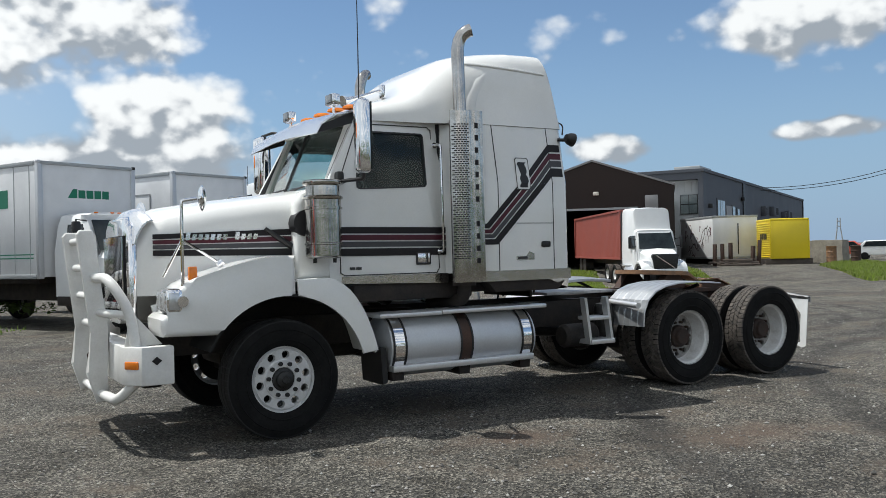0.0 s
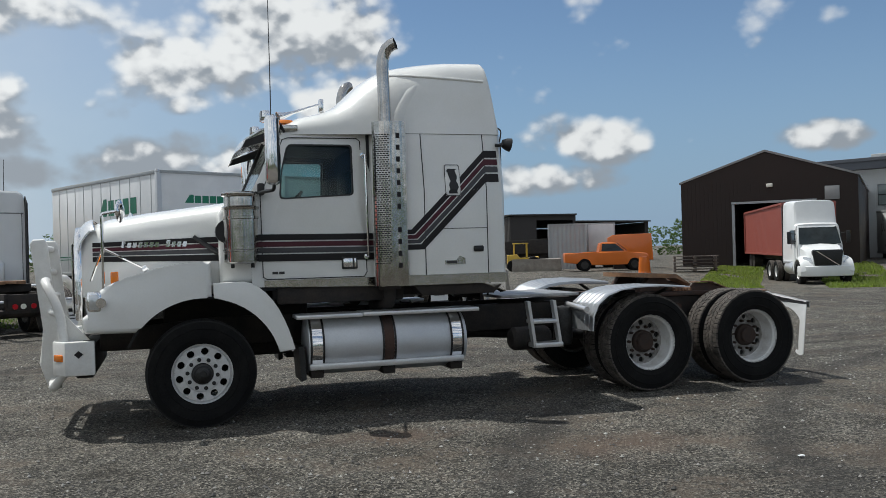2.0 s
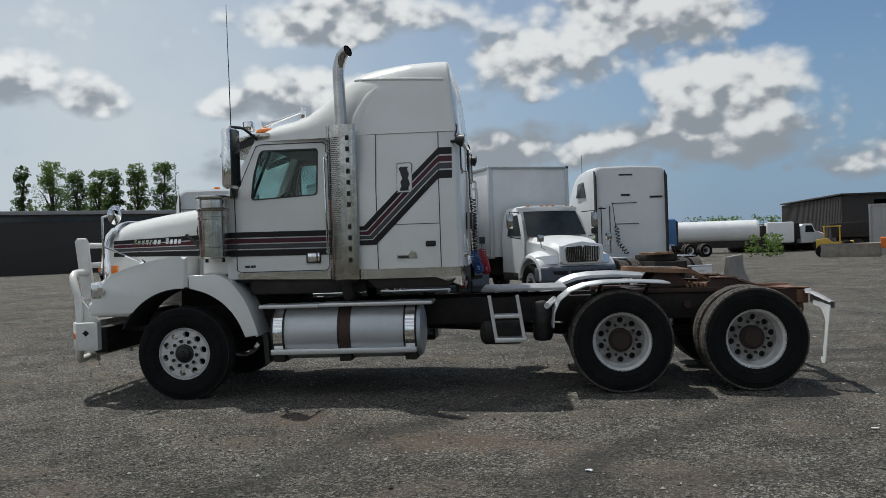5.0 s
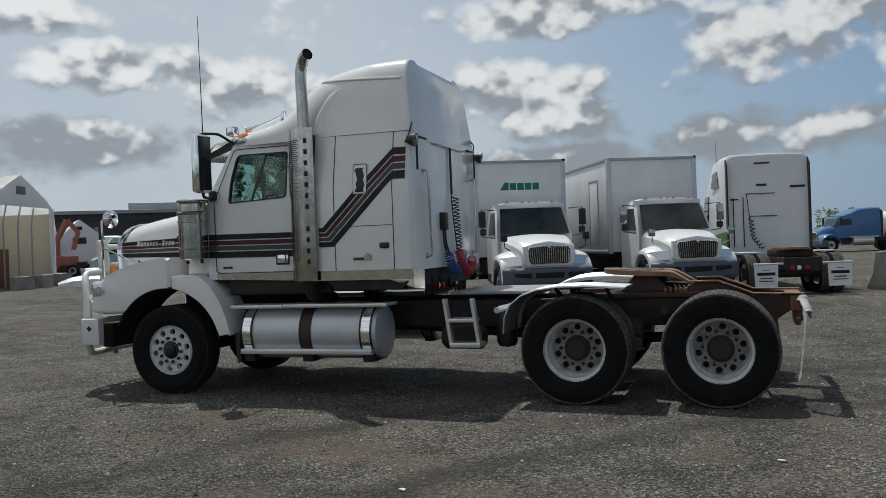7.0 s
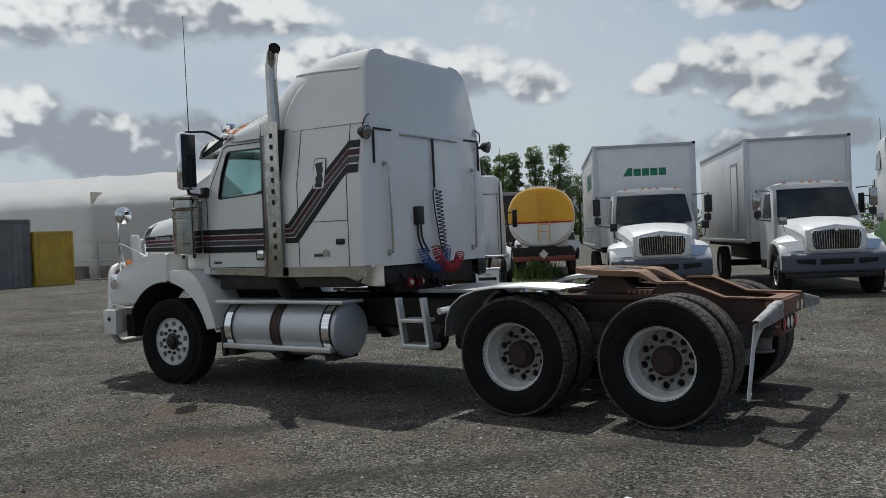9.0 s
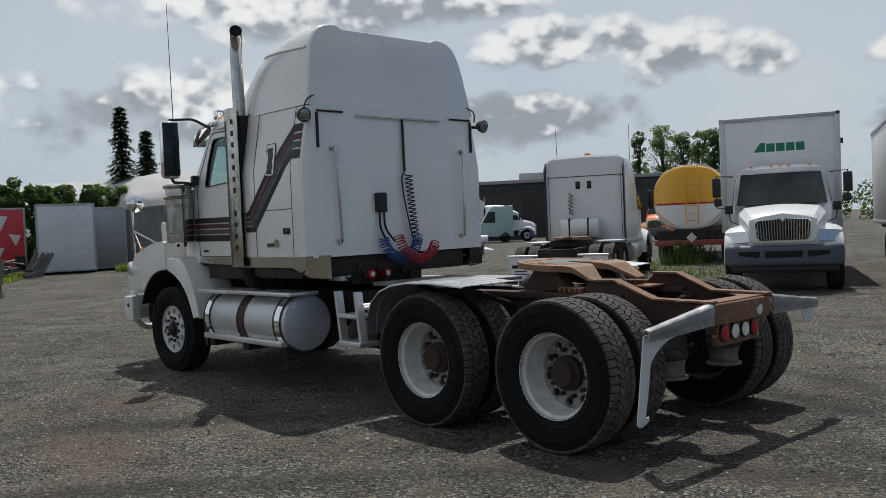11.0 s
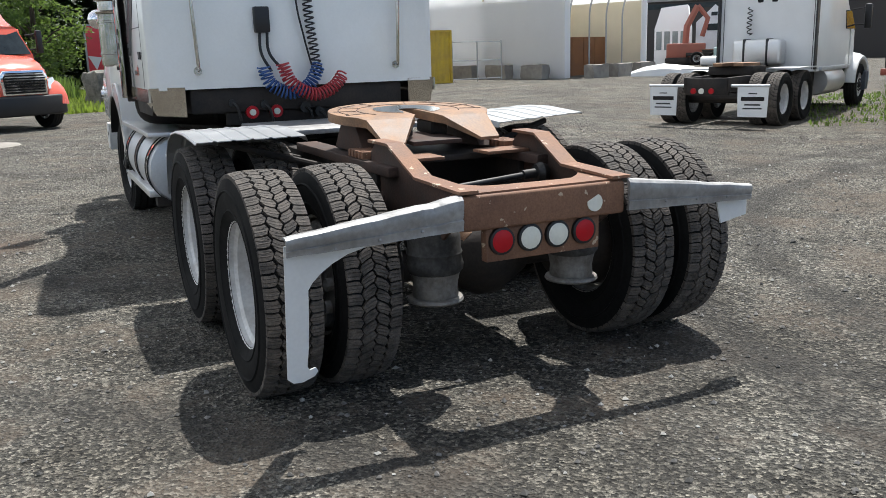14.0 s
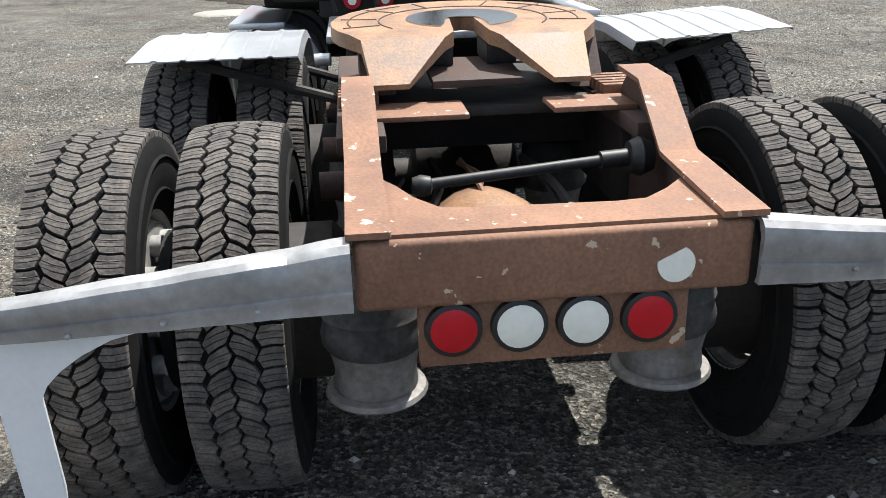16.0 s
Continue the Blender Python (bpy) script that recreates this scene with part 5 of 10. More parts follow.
mirrored(slots, "shield_perforation", RECESS_SHADE, smooth=False)
for s in SIDES:
    for i in range(12):
        if i == 7:
            continue
        bm = B()
        z = 2.79 - i * 0.119
        x = 1.950
        for z0, z1, w in ((-0.026, 0.026, 0.019), ):
            sheet(bm, [(x - w, s * (curve_y(x - w) + 0.001), z + z0), (x + w, s * (curve_y(x + w) + 0.001), z + z0), (x + w, s * (curve_y(x + w) + 0.001), z + z1), (x - w, s * (curve_y(x - w) + 0.001), z + z1)], (0, s, 0), 0.003)
        part("name_bar", bm, S_BLACK, truck, smooth=False)


# air cleaners
def cleaner(bm, s):
    c = (0.395, s * 1.13, 0)
    lathe(bm, [(0.0, 1.54), (0.13, 1.54), (0.163, 1.56), (0.163, 1.66), (0.171, 1.665), (0.171, 1.675), (0.163, 1.68), (0.163, 1.97), (0.173, 1.975), (0.173, 1.995), (0.163, 2.0), (0.163, 2.06), (0.178, 2.065), (0.181, 2.085), (0.170, 2.095), (0.152, 2.10), (0.150, 2.185), (0.178, 2.195), (0.182, 2.205), (0.180, 2.225), (0.165, 2.235), (0.0, 2.24)], c, "z", 36)


mirrored(cleaner, "air_cleaner", SHIELD, "polished steel air cleaner canister")
mirrored(lambda bm, s: (cyl(bm, (0.28, s * 0.88, 1.86), (0.28, s * 1.02, 1.86), 0.12, 18), [cyl(bm, (x, s * 1.13, 1.50), (x, s * 1.13, 1.55), 0.018, 8) for x in (0.31, 0.50)]), "air_duct", BLACK)
mirrored(lambda bm, s: prism(bm, [(0.19, 1.35), (0.19, 2.02), (0.25, 2.14), (0.36, 2.185), (0.52, 2.20), (0.60, 1.35)], s * 0.82, s * 0.995, "xz", 0.06, 4), "cowl_side", WHITE)
mirrored(lambda bm, s: tube(bm, [(-0.04, s * (hood_w(-0.04) + 0.012), 1.82), (0.06, s * (hood_w(0.06) + 0.02), 1.745), (0.19, s * (hood_w(0.19) + 0.03), 1.655)], [0.018, 0.024, 0.03], 8), "hood_latch", BLACK)


# door mirrors on their arms
def mirror_body(bm, s):
    box(bm, -0.075, 0.055, -0.105, 0.105, -0.33, 0.33, 0.05, seg=5)
    bmesh.ops.transform(bm, matrix=pose(0.70, s * 1.36, 2.615, 0, 0, s * 12), verts=bm.verts)


mirrored(mirror_body, "door_mirror", CHROME, "chrome mirror housing")


def mirror_glass(bm, s):
    box(bm, 0.048, 0.060, -0.088, 0.088, -0.30, 0.30, 0.004)
    bmesh.ops.transform(bm, matrix=pose(0.70, s * 1.36, 2.615, 0, 0, s * 12), verts=bm.verts)


mirrored(mirror_glass, "mirror_glass", DARKGLASS)
mirrored(lambda bm, s: (tube(bm, round_path([(0.86, s * 0.93, 2.86), (0.76, s * 1.1, 2.97), (0.70, s * 1.36, 2.95), (0.70, s * 1.36, 2.90)], 0.06), 0.016, 8), tube(bm, round_path([(0.56, s * 1.0, 2.22), (0.62, s * 1.12, 2.24), (0.70, s * 1.34, 2.24), (0.70, s * 1.36, 2.32)], 0.06), 0.018, 8), box(bm, 0.57, 0.64, min(s * 0.98, s * 1.07), max(s * 0.98, s * 1.07), 2.21, 2.33, 0.02)), "mirror_arm", BLACK)
mirrored(lambda bm, s: box(bm, 0.615, 0.645, s * 1.40 - 0.026, s * 1.40 + 0.026, 2.58, 2.74, 0.014), "mirror_marker", AMBER, "amber marker on the mirror")
bm = B()
tube(bm, [(0.69, -1.30, 2.93), (0.69, -1.305, 3.4), (0.685, -1.31, 4.28)], [0.006, 0.005, 0.003], 6)
part("antenna", bm, BLACK, truck)

# sun visor, cab lamps, horns
bm = B()
loft(bm, [[(0.84, y * 0.93, 2.955 - abs(y) * 0.03), (0.62, y * 0.96, 2.925 - abs(y) * 0.045), (0.47, y * 0.95, 2.83 - abs(y) * 0.05), (0.425, y * 0.94, 2.735 - abs(y) * 0.05), (0.432, y * 0.94, 2.73 - abs(y) * 0.05), (0.48, y * 0.95, 2.82 - abs(y) * 0.05), (0.63, y * 0.96, 2.91 - abs(y) * 0.045), (0.85, y * 0.93, 2.94 - abs(y) * 0.03)] for y in (-1, -0.6, -0.2, 0.2, 0.6, 1)])
part("sun_visor", bm, BRIGHT, truck, "stainless steel sun visor")
mirrored(lambda bm, s: sheet(bm, [(0.84, s * 0.90, 2.92), (0.48, s * 0.885, 2.77), (0.435, s * 0.885, 2.69), (0.80, s * 0.90, 2.80)], (0, s, 0), 0.006), "visor_end", BLACK)
for y in (-0.72, -0.36, 0, 0.36, 0.72):
    bm = B()
    lathe(bm, [(0.0, 0.05), (0.035, 0.046), (0.055, 0.025), (0.06, 0.0)], (0, 0, 0), "z", 14)
    bmesh.ops.transform(bm, matrix=pose(0.90, y, 2.965 + (0.025 if abs(y) < 0.5 else 0), 0, 0, 0) @ Matrix.Diagonal((1.9, 1, 0.9, 1)), verts=bm.verts)
    part("cab_lamp", bm, AMBER, truck, "amber clearance lamp")
for y in (-0.70, 0.45):
    bm = B()
    box(bm, 0.66, 0.75, y - 0.075, y + 0.075, 2.985, 3.10, 0.018)
    cyl(bm, (0.71, y, 2.92), (0.71, y, 3.0), 0.015, 8)
    lamp = part("spot_lamp", bm, CHROME, truck)
    bm = B()
    box(bm, 0.648, 0.664, y - 0.066, y + 0.066, 2.995, 3.09, 0.006)
    part("lens", bm, WORKGLASS, lamp)
bm = B()
tube(bm, [(0.84, -0.62, 3.05), (0.90, -0.61, 3.07), (1.0, -0.595, 3.105), (1.3, -0.55, 3.21)], [0.06, 0.035, 0.018, 0.011], 12)
box(bm, 1.28, 1.33, -0.58, -0.52, 3.12, 3.26, 0.01)
part("air_horn", bm, CHROME, truck)
mirrored(lambda bm, s: (box(bm, 0.84, 1.0, min(s * 0.88, s * 0.93), max(s * 0.88, s * 0.93), 2.87, 2.93, 0.01)), "visor_bracket", STEEL)


# fuel tanks with straps and steps
def tank(bm, s):
    lathe(bm, [(0.0, 1.0), (0.2, 1.005), (0.28, 1.02), (0.297, 1.06), (0.297, 2.62), (0.28, 2.66), (0.2, 2.685), (0.0, 2.69)], (0, s * 0.915, 0.695), "x", 44)


mirrored(tank, "fuel_tank", ALU, "dull aluminium fuel tank")
for x, mm, w in ((1.10, CHROME, 0.05), (1.83, RUST, 0.05), (2.55, CHROME, 0.05)):
    mirrored(lambda bm, s: lathe(bm, [(0.298, x - w), (0.304, x - w), (0.304, x + w), (0.298, x + w)], (0, s * 0.915, 0.695), "x", 44), "tank_strap", mm)
    mirrored(lambda bm, s: [lathe(bm, [(0.299, q - 0.009), (0.308, q - 0.009), (0.308, q + 0.009), (0.299, q + 0.009)], (0, s * 0.915, 0.695), "x", 44) for q in (x - w - 0.012, x + w + 0.012)], "strap_rubber", BLACK)
    mirrored(lambda bm, s: prism(bm, [(x - 0.07, 0.50), (x + 0.07, 0.50), (x + 0.06, 0.385), (x - 0.06, 0.385)], s * 0.75, s * 1.16, "xz", 0.01), "tank_bracket", FRAME)
mirrored(lambda bm, s: (box(bm, 0.90, 1.56, min(s * 0.86, s * 1.21), max(s * 0.86, s * 1.21), 0.975, 1.015, 0.008), box(bm, 1.565, 2.80, min(s * 0.86, s * 1.21), max(s * 0.86, s * 1.21), 0.98, 1.02, 0.008)), "top_step", ALUB)
mirrored(lambda bm, s: box(bm, 1.02, 2.62, min(s * 1.02, s * 1.22), max(s * 1.02, s * 1.22), 0.47, 0.53, 0.008), "lower_step", ALUB)

# deck plate, ladder and air tanks behind the cab
bm = B()
box(bm, 3.30, 4.27, -0.56, 0.56, 1.055, 1.09, 0.006)
part("deck_plate", bm, HANGER, truck, "aluminium deck plate")


def ladder(bm, s):
    for x in (3.39, 3.69):
        prism(bm, [(x, 1.045), (x + 0.035, 1.045), (x + 0.105, 0.54), (x + 0.07, 0.54)], s * 1.02, s * 1.10, "xz")
    box(bm, 3.455, 3.735, min(s * 0.90, s * 1.11), max(s * 0.90, s * 1.11), 0.80, 0.838, 0.005)
    box(bm, 3.465, 3.795, min(s * 0.90, s * 1.12), max(s * 0.90, s * 1.12), 0.54, 0.59, 0.005)


mirrored(ladder, "ladder", ALUB)
mirrored(lambda bm, s: lathe(bm, [(0.0, 3.28), (0.10, 3.30), (0.13, 3.34), (0.13, 3.72), (0.10, 3.76), (0.0, 3.78)], (0, s * 0.80, 0.62), "x", 20), "air_tank", FRAME)
bm = B()
lathe(bm, [(0.0, 0.5), (0.09, 0.52), (0.11, 0.56), (0.11, 0.9), (0.09, 0.94), (0, 0.96)], (3.98, -0.72, 0), "z", 18)
part("air_dryer", bm, GREASE, truck)


# ribbed fenders over the forward drive wheels
def quarter(bm, s):
    prof = [(4.075, 0.70), (4.09, 0.86), (4.15, 0.99), (4.27, 1.085), (4.43, 1.14), (4.62, 1.165), (4.9, 1.17), (5.30, 1.145)]
    pts = [Vector((x, z)) for x, z in prof]
    dense = []
    for a, b in zip(pts, pts[1:]):
        k = max(2, int((b - a).length / 0.04))
        for i in range(k):
            dense.append(a.lerp(b, i / k))
    dense.append(pts[-1])
    normals = []
    for i, p in enumerate(dense):
        t = (dense[min(i + 1, len(dense) - 1)] - dense[max(i - 1, 0)]).normalized()
        normals.append(Vector((-t.y, t.x)))
    across = [(1.265, -0.010), (1.258, 0.0)]
    for k in range(5):
        y = 1.16 - k * 0.105
        across += [(y + 0.014, 0.0), (y + 0.006, 0.0045), (y - 0.006, 0.0045), (y - 0.014, 0.0)]
    across += [(0.640, 0.0), (0.628, -0.03)]
    rows = []
    for y, up in across:
        tilt = 0.05 * (y - 0.63) if s > 0 else 0.0
        top = [(p.x + n.x * up, s * y, p.y + n.y * up + tilt) for p, n in zip(dense, normals)]
        low = [(p.x + n.x * (up - 0.005), s * y, p.y + n.y * (up - 0.005) + tilt) for p, n in zip(dense, normals)]
        rows.append(top + low[::-1])
    loft(bm, rows)


mirrored(quarter, "drive_fender", SHEETALU, "ribbed aluminium drive-wheel fender", angle=25)
mirrored(lambda bm, s: (cyl(bm, (4.02, s * 1.25, 0.935), (4.12, s * 0.55, 0.96), 0.032, 12)), "fender_bracket", ALUB)
mirrored(lambda bm, s: (cyl(bm, (4.6, s * 0.47, 0.93), (4.6, s * 1.1, 1.13), 0.02, 8), cyl(bm, (5.1, s * 0.47, 0.93), (5.1, s * 1.1, 1.12), 0.02, 8)), "fender_strut", FRAME)


# tail of the frame
def tail(bm, s):
    prism(bm, [(5.75, 0.70), (5.75, 1.02), (5.89, 1.135), (6.12, 1.135), (6.46, 1.005), (6.80, 0.995), (6.80, 0.84), (6.6, 0.70)], s * 0.425, s * 0.447, "xz", 0.004)


mirrored(tail, "tail_web", RUST)


def tail_flange(bm, s):
    path = [(5.87, 1.14, 0), (6.13, 1.14, 0.2), (6.46, 1.010, 0.7), (6.935, 1.000, 1)]
    rows = []
    for x, z, f in path:
        y0, y1 = (0.385, 0.478) if s < 0 else (0.395 - 0.085 * f, 0.495 - 0.085 * f)
        rows.append([(x, s * y0, z), (x, s * y1, z), (x, s * y1, z + 0.014), (x, s * y0, z + 0.014)])
    loft(bm, rows)


mirrored(tail_flange, "tail_flange", RUSTF, angle=20)
bm = B()
box(bm, 6.80, 6.93, -0.465, 0.385, 0.835, 0.990, 0.016, seg=4)
part("rear_cross_member", bm, RUSTF, truck, "rusty rear cross member with flaked paint")
bm = B()
prism(bm, [(6.91, -0.42), (6.91, 0.38), (6.50, 0.40), (6.53, 0.375), (6.60, 0.35), (6.70, 0.27), (6.765, 0.20), (6.775, 0.13), (6.76, -0.20), (6.74, -0.27), (6.66, -0.32), (6.56, -0.355), (6.50, -0.385), (6.50, -0.42)], 0.990, 0.999, "xy")
part("gusset_plate", bm, RUSTF, truck)
bm = B()
box(bm, 6.85, 6.90, -0.335, 0.262, 0.682, 0.840, 0.006)
part("lamp_plate", bm, RUSTF, truck)
for y, mm in ((-0.261, REDLENS), (-0.117, WHITELENS), (0.027, WHITELENS), (0.171, REDLENS)):
    bm = B()
    lathe(bm, [(0.050, 6.918), (0.062, 6.915), (0.064, 6.90), (0.064, 6.885)], (0, y, 0.774), "x", 24)
    lamp = part("tail_lamp", bm, BLACK, truck)
    bm = B()
    lathe(bm, [(0.0, 6.924), (0.035, 6.923), (0.051, 6.918), (0.052, 6.90)], (0, y, 0.774), "x", 24)
    part("lens", bm, mm, lamp)
bm = B()
prism(bm, [(0.215 + 0.041 * math.cos(radians(a)), 0.902 + 0.041 * math.sin(radians(a))) for a in list(range(-190, 66, 12))], 6.930, 6.934, "yz")
part("reflector", bm, WHITELENS, truck, "white round sticker")
bm = B()
box(bm, 5.50, 5.53, -0.425, 0.425, 0.83, 0.995, 0.004)
part("tail_cross_member", bm, FRAME, truck)
bm = B()
box(bm, 5.80, 6.02, -0.40, -0.10, 1.035, 1.052, 0.004)
part("slider_stop", bm, RUSTF, truck)
bm = B()
box(bm, 5.84, 6.02, 0.16, 0.42, 1.04, 1.058, 0.004)
part("slider_stop", bm, RUSTF, truck)
for s_ in SIDES:
    for k in range(5):
        bm = B()
        box(bm, 5.60 + k * 0.05, 5.628 + k * 0.05, s_ * 0.43 - 0.065, s_ * 0.43 + 0.065, 1.045, 1.085, 0.004)
        part("slider_tooth", bm, RUSTF, truck)
bm = B()
tube(bm, [(6.30, -0.25, 0.922), (6.24, 0.29, 0.950)], 0.016, 12)
lathe(bm, [(0.0, -0.305), (0.024, -0.30), (0.032, -0.275), (0.026, -0.25), (0.0, -0.24)], (6.305, 0, 0.920), "y", 12)
cyl(bm, (6.245, 0.24, 0.948), (6.238, 0.32, 0.951), 0.026, 12)
lathe(bm, [(0.0, 0.32), (0.045, 0.325), (0.058, 0.355), (0.045, 0.39), (0.0, 0.40)], (6.237, 0, 0.951), "y", 14)
part("torque_rod", bm, GREASE, truck)
bm = B()
lathe(bm, [(0.0, 5.70), (0.12, 5.74), (0.19, 5.90), (0.225, 6.08), (0.21, 6.18), (0.12, 6.26), (0.09, 6.29), (0.0, 6.30)], (0, -0.06, 0.60), "x", 22)
part("axle_housing", bm, RUSTO, truck, "rusty axle housing")
rq = random.Random(3)
for i, (mm, y0) in enumerate(((BLACK, -0.2), (RUSTF, -0.06), (BLACK, 0.1), (GREASE, 0.18), (RUSTF, -0.14), (BLACK, -0.3))):
    bm = B()
    pts = [(5.6 + rq.uniform(0, 0.3), y0 + rq.uniform(-0.06, 0.06), 0.82), (5.95 + rq.uniform(-0.1, 0.1), y0 + rq.uniform(-0.12, 0.12), 0.74 + rq.uniform(0, 0.1)), (6.2 + rq.uniform(0, 0.15), y0 + rq.uniform(-0.15, 0.15), 0.66)]
    tube(bm, round_path(pts, 0.1), rq.uniform(0.008, 0.016), 6)
    part("air_line", bm, mm, truck)
for s_, x0 in ((-1, 6.12), (1, 6.12)):
    bm = B()
    lathe(bm, [(0.0, 0.0), (0.075, 0.01), (0.085, 0.03), (0.085, 0.12), (0.07, 0.16), (0.0, 0.17)], (x0, s_ * 0.33, 0.66), "x", 16)
    part("brake_chamber", bm, GREASE, truck)


# rear mud flap hangers
def hanger(bm, s):
    """A tapering pressed arm: rolled top, flat face with a crease, lip below; the near one is dented by its root."""
    y0, y1 = (0.470, 1.238) if s < 0 else (0.390, 1.155)
    prof = [(0.030, 0.10), (0.034, 0.22), (0.036, 0.30), (0.026, 0.32), (0.034, 0.50), (0.038, 0.72), (0.034, 0.88), (0.020, 0.97), (-0.005, 1.0), (-0.035, 0.97), (-0.055, 0.86), (-0.050, 0.82), (-0.02, 0.92), (0.005, 0.92), (0.020, 0.72), (0.018, 0.10), (0.010, 0.0), (0.030, 0.0)]
    rings = []
    for k in range(25):
        f = k / 24
        y = s * (y0 + (y1 - y0) * f)
        top, bot = 1.0 - 0.095 * f, 0.85 - 0.022 * f
        deep = 1.0 - 0.30 * f
        dent = math.exp(-((f - 0.17) / 0.06) ** 2) if s < 0 else 0.25 * math.exp(-((f - 0.7) / 0.1) ** 2)
        wob = 0.004 * noise.noise(Vector((f * 7.0, s * 3.0, 1.0)))
        rings.append([(6.925 + x * deep - 0.022 * dent * (0.2 + q) + wob, y, bot + (top - bot) * q - 0.012 * dent * q + wob) for x, q in prof])
    loft(bm, rings)


mirrored(hanger, "flap_hanger", HANGER, "dented aluminium mud flap hanger", angle=30)
bm = B()
prism(bm, [(-1.236, 0.865), (-0.70, 0.885), (-0.71, 0.838), (-0.80, 0.828), (-0.90, 0.822), (-0.975, 0.803), (-1.04, 0.77), (-1.09, 0.735), (-1.125, 0.70), (-1.142, 0.67), (-1.143, 0.55), (-1.146, 0.42), (-1.155, 0.335), (-1.145, 0.318), (-1.118, 0.325), (-1.108, 0.305), (-1.122, 0.285), (-1.175, 0.265), (-1.215, 0.268), (-1.240, 0.29), (-1.238, 0.50)], 6.897, 6.905, "yz")
for v in bm.verts:
    v.co.x -= max(0.0, 0.84 - v.co.z) * 0.125 + 0.006 * noise.noise(v.co * 9.0)
part("mud_flap_remnant", bm, WHITE2, truck, "torn white mud flap", smooth=False)
bm = B()
prism(bm, [(0.96, 0.865), (1.165, 0.88), (1.165, 0.745), (1.0, 0.715)], 6.895, 6.905, "yz")
part("mud_flap_remnant", bm, WHITE2, truck, "torn white mud flap", smooth=False)


for s_, y0, y1, z0, z1 in ((-1, 0.52, 1.2, 0.885, 0.835), (1, 0.46, 1.15, 0.885, 0.855)):
    for k in range(3):
        f = (k + 0.75) / 3.6
        bm = B()
        lathe(bm, [(0.0, 0.006), (0.006, 0.004), (0.008, -0.01)], (6.962 - 0.012 * f, s_ * (y0 + (y1 - y0) * f), z0 - 0.005 + (z1 - z0) * f), "x", 10)
        part("rivet", bm, HANGER, truck)


# air springs: dusty rubber bellows over a steel piston and foot
BELLOWS = mat("dusty_bellows", (0.085, 0.083, 0.080), 0.8, var=0.35, scale=11, other=(0.032, 0.031, 0.03), spec=0.25)
PISTON = mat("scuffed_piston", (0.26, 0.25, 0.235), 0.6, metal=0.3, var=0.3, scale=13, other=(0.13, 0.115, 0.10))
for x in (5.25, 6.56):
    mirrored(lambda bm, s: lathe(bm, [(0.0, 0.60), (0.122, 0.585), (0.134, 0.60), (0.137, 0.625), (0.130, 0.65), (0.127, 0.665), (0.133, 0.68), (0.127, 0.695), (0.124, 0.76), (0.115, 0.78), (0.0, 0.78)], (x, 0.335 if s > 0 else -0.43, 0), "z", 28), "air_spring", BELLOWS, "dusty black rubber air spring bellows")
    mirrored(lambda bm, s: lathe(bm, [(0.0, 0.465), (0.105, 0.465), (0.110, 0.475), (0.106, 0.52), (0.112, 0.555), (0.121, 0.59), (0.0, 0.60)], (x, 0.335 if s > 0 else -0.43, 0), "z", 28), "spring_piston", PISTON)
    mirrored(lambda bm, s: lathe(bm, [(0.0, 0.444), (0.128, 0.444), (0.135, 0.452), (0.130, 0.464), (0.112, 0.468), (0.0, 0.468)], (x, 0.335 if s > 0 else -0.43, 0), "z", 28), "spring_foot", PISTON)

# fifth wheel: plate with throat, ramps, brackets
FW = pose(5.40, -0.04, 1.265, 0, 3, 0)
bm = B()
stations = [-0.47, -0.46, -0.42, -0.35, -0.25, -0.15, -0.06, -0.03, 0.0, 0.08, 0.16, 0.24, 0.29, 0.33, 0.37, 0.41, 0.45, 0.49]
for s in SIDES:
    rows = []
    for x in stations:
        outer = math.sqrt(max(0.0004, 0.47 ** 2 - x * x)) if x < 0.29 else 0.37 - (x - 0.29) * 0.12
        inner = 0.0 if x < -0.05 else 0.045 + max(0.0, x) * 0.06 + max(0.0, x - 0.24) * 0.62
        z = -max(0.0, x - 0.27) * 0.52
        low = z - 0.05 + max(0.0, x - 0.25) * 0.14
        rows.append([(x, s * min(inner, outer - 0.01), z), (x, s * outer, z), (x, s * outer, low), (x, s * min(inner, outer - 0.01), low)])
    loft(bm, rows)
bmesh.ops.transform(bm, matrix=FW, verts=bm.verts)
plate = part("fifth_wheel_plate", bm, RUSTO, truck, "orange rusted fifth wheel plate", angle=15)
bm = B()
prism(bm, [(0.20 * math.cos(radians(a)) - 0.02, 0.20 * math.sin(radians(a))) for a in range(22, 339, 10)] + [(0.10, -0.075), (0.02, -0.065), (-0.03, -0.045), (-0.04, 0.0), (-0.03, 0.045), (0.02, 0.065), (0.10, 0.075)], 0.001, 0.004, "xy")
bmesh.ops.transform(bm, matrix=FW, verts=bm.verts)
part("worn_ring", bm, STEEL, plate, "worn bright steel ring")
bm = B()
for r0, a0, a1 in ((0.30, 60, 300), (0.41, 75, 150), (0.41, 210, 285)):
    tube(bm, [(r0 * math.cos(radians(q)), r0 * math.sin(radians(q)), 0.0) for q in range(a0, a1 + 1, 6)], 0.0035, 5)
for q in (75, 100, 130, 160, 200, 230, 260, 285):
    tube(bm, [(r * math.cos(radians(q)), r * math.sin(radians(q)), 0.0) for r in (0.31, 0.44)], 0.0035, 5)
bmesh.ops.transform(bm, matrix=FW, verts=bm.verts)
part("grease_groove", bm, RUST, plate)
bm = B()
box(bm, 0.05, 0.42, -0.15, 0.15, -0.15, -0.125, 0.004)
bmesh.ops.transform(bm, matrix=FW, verts=bm.verts)
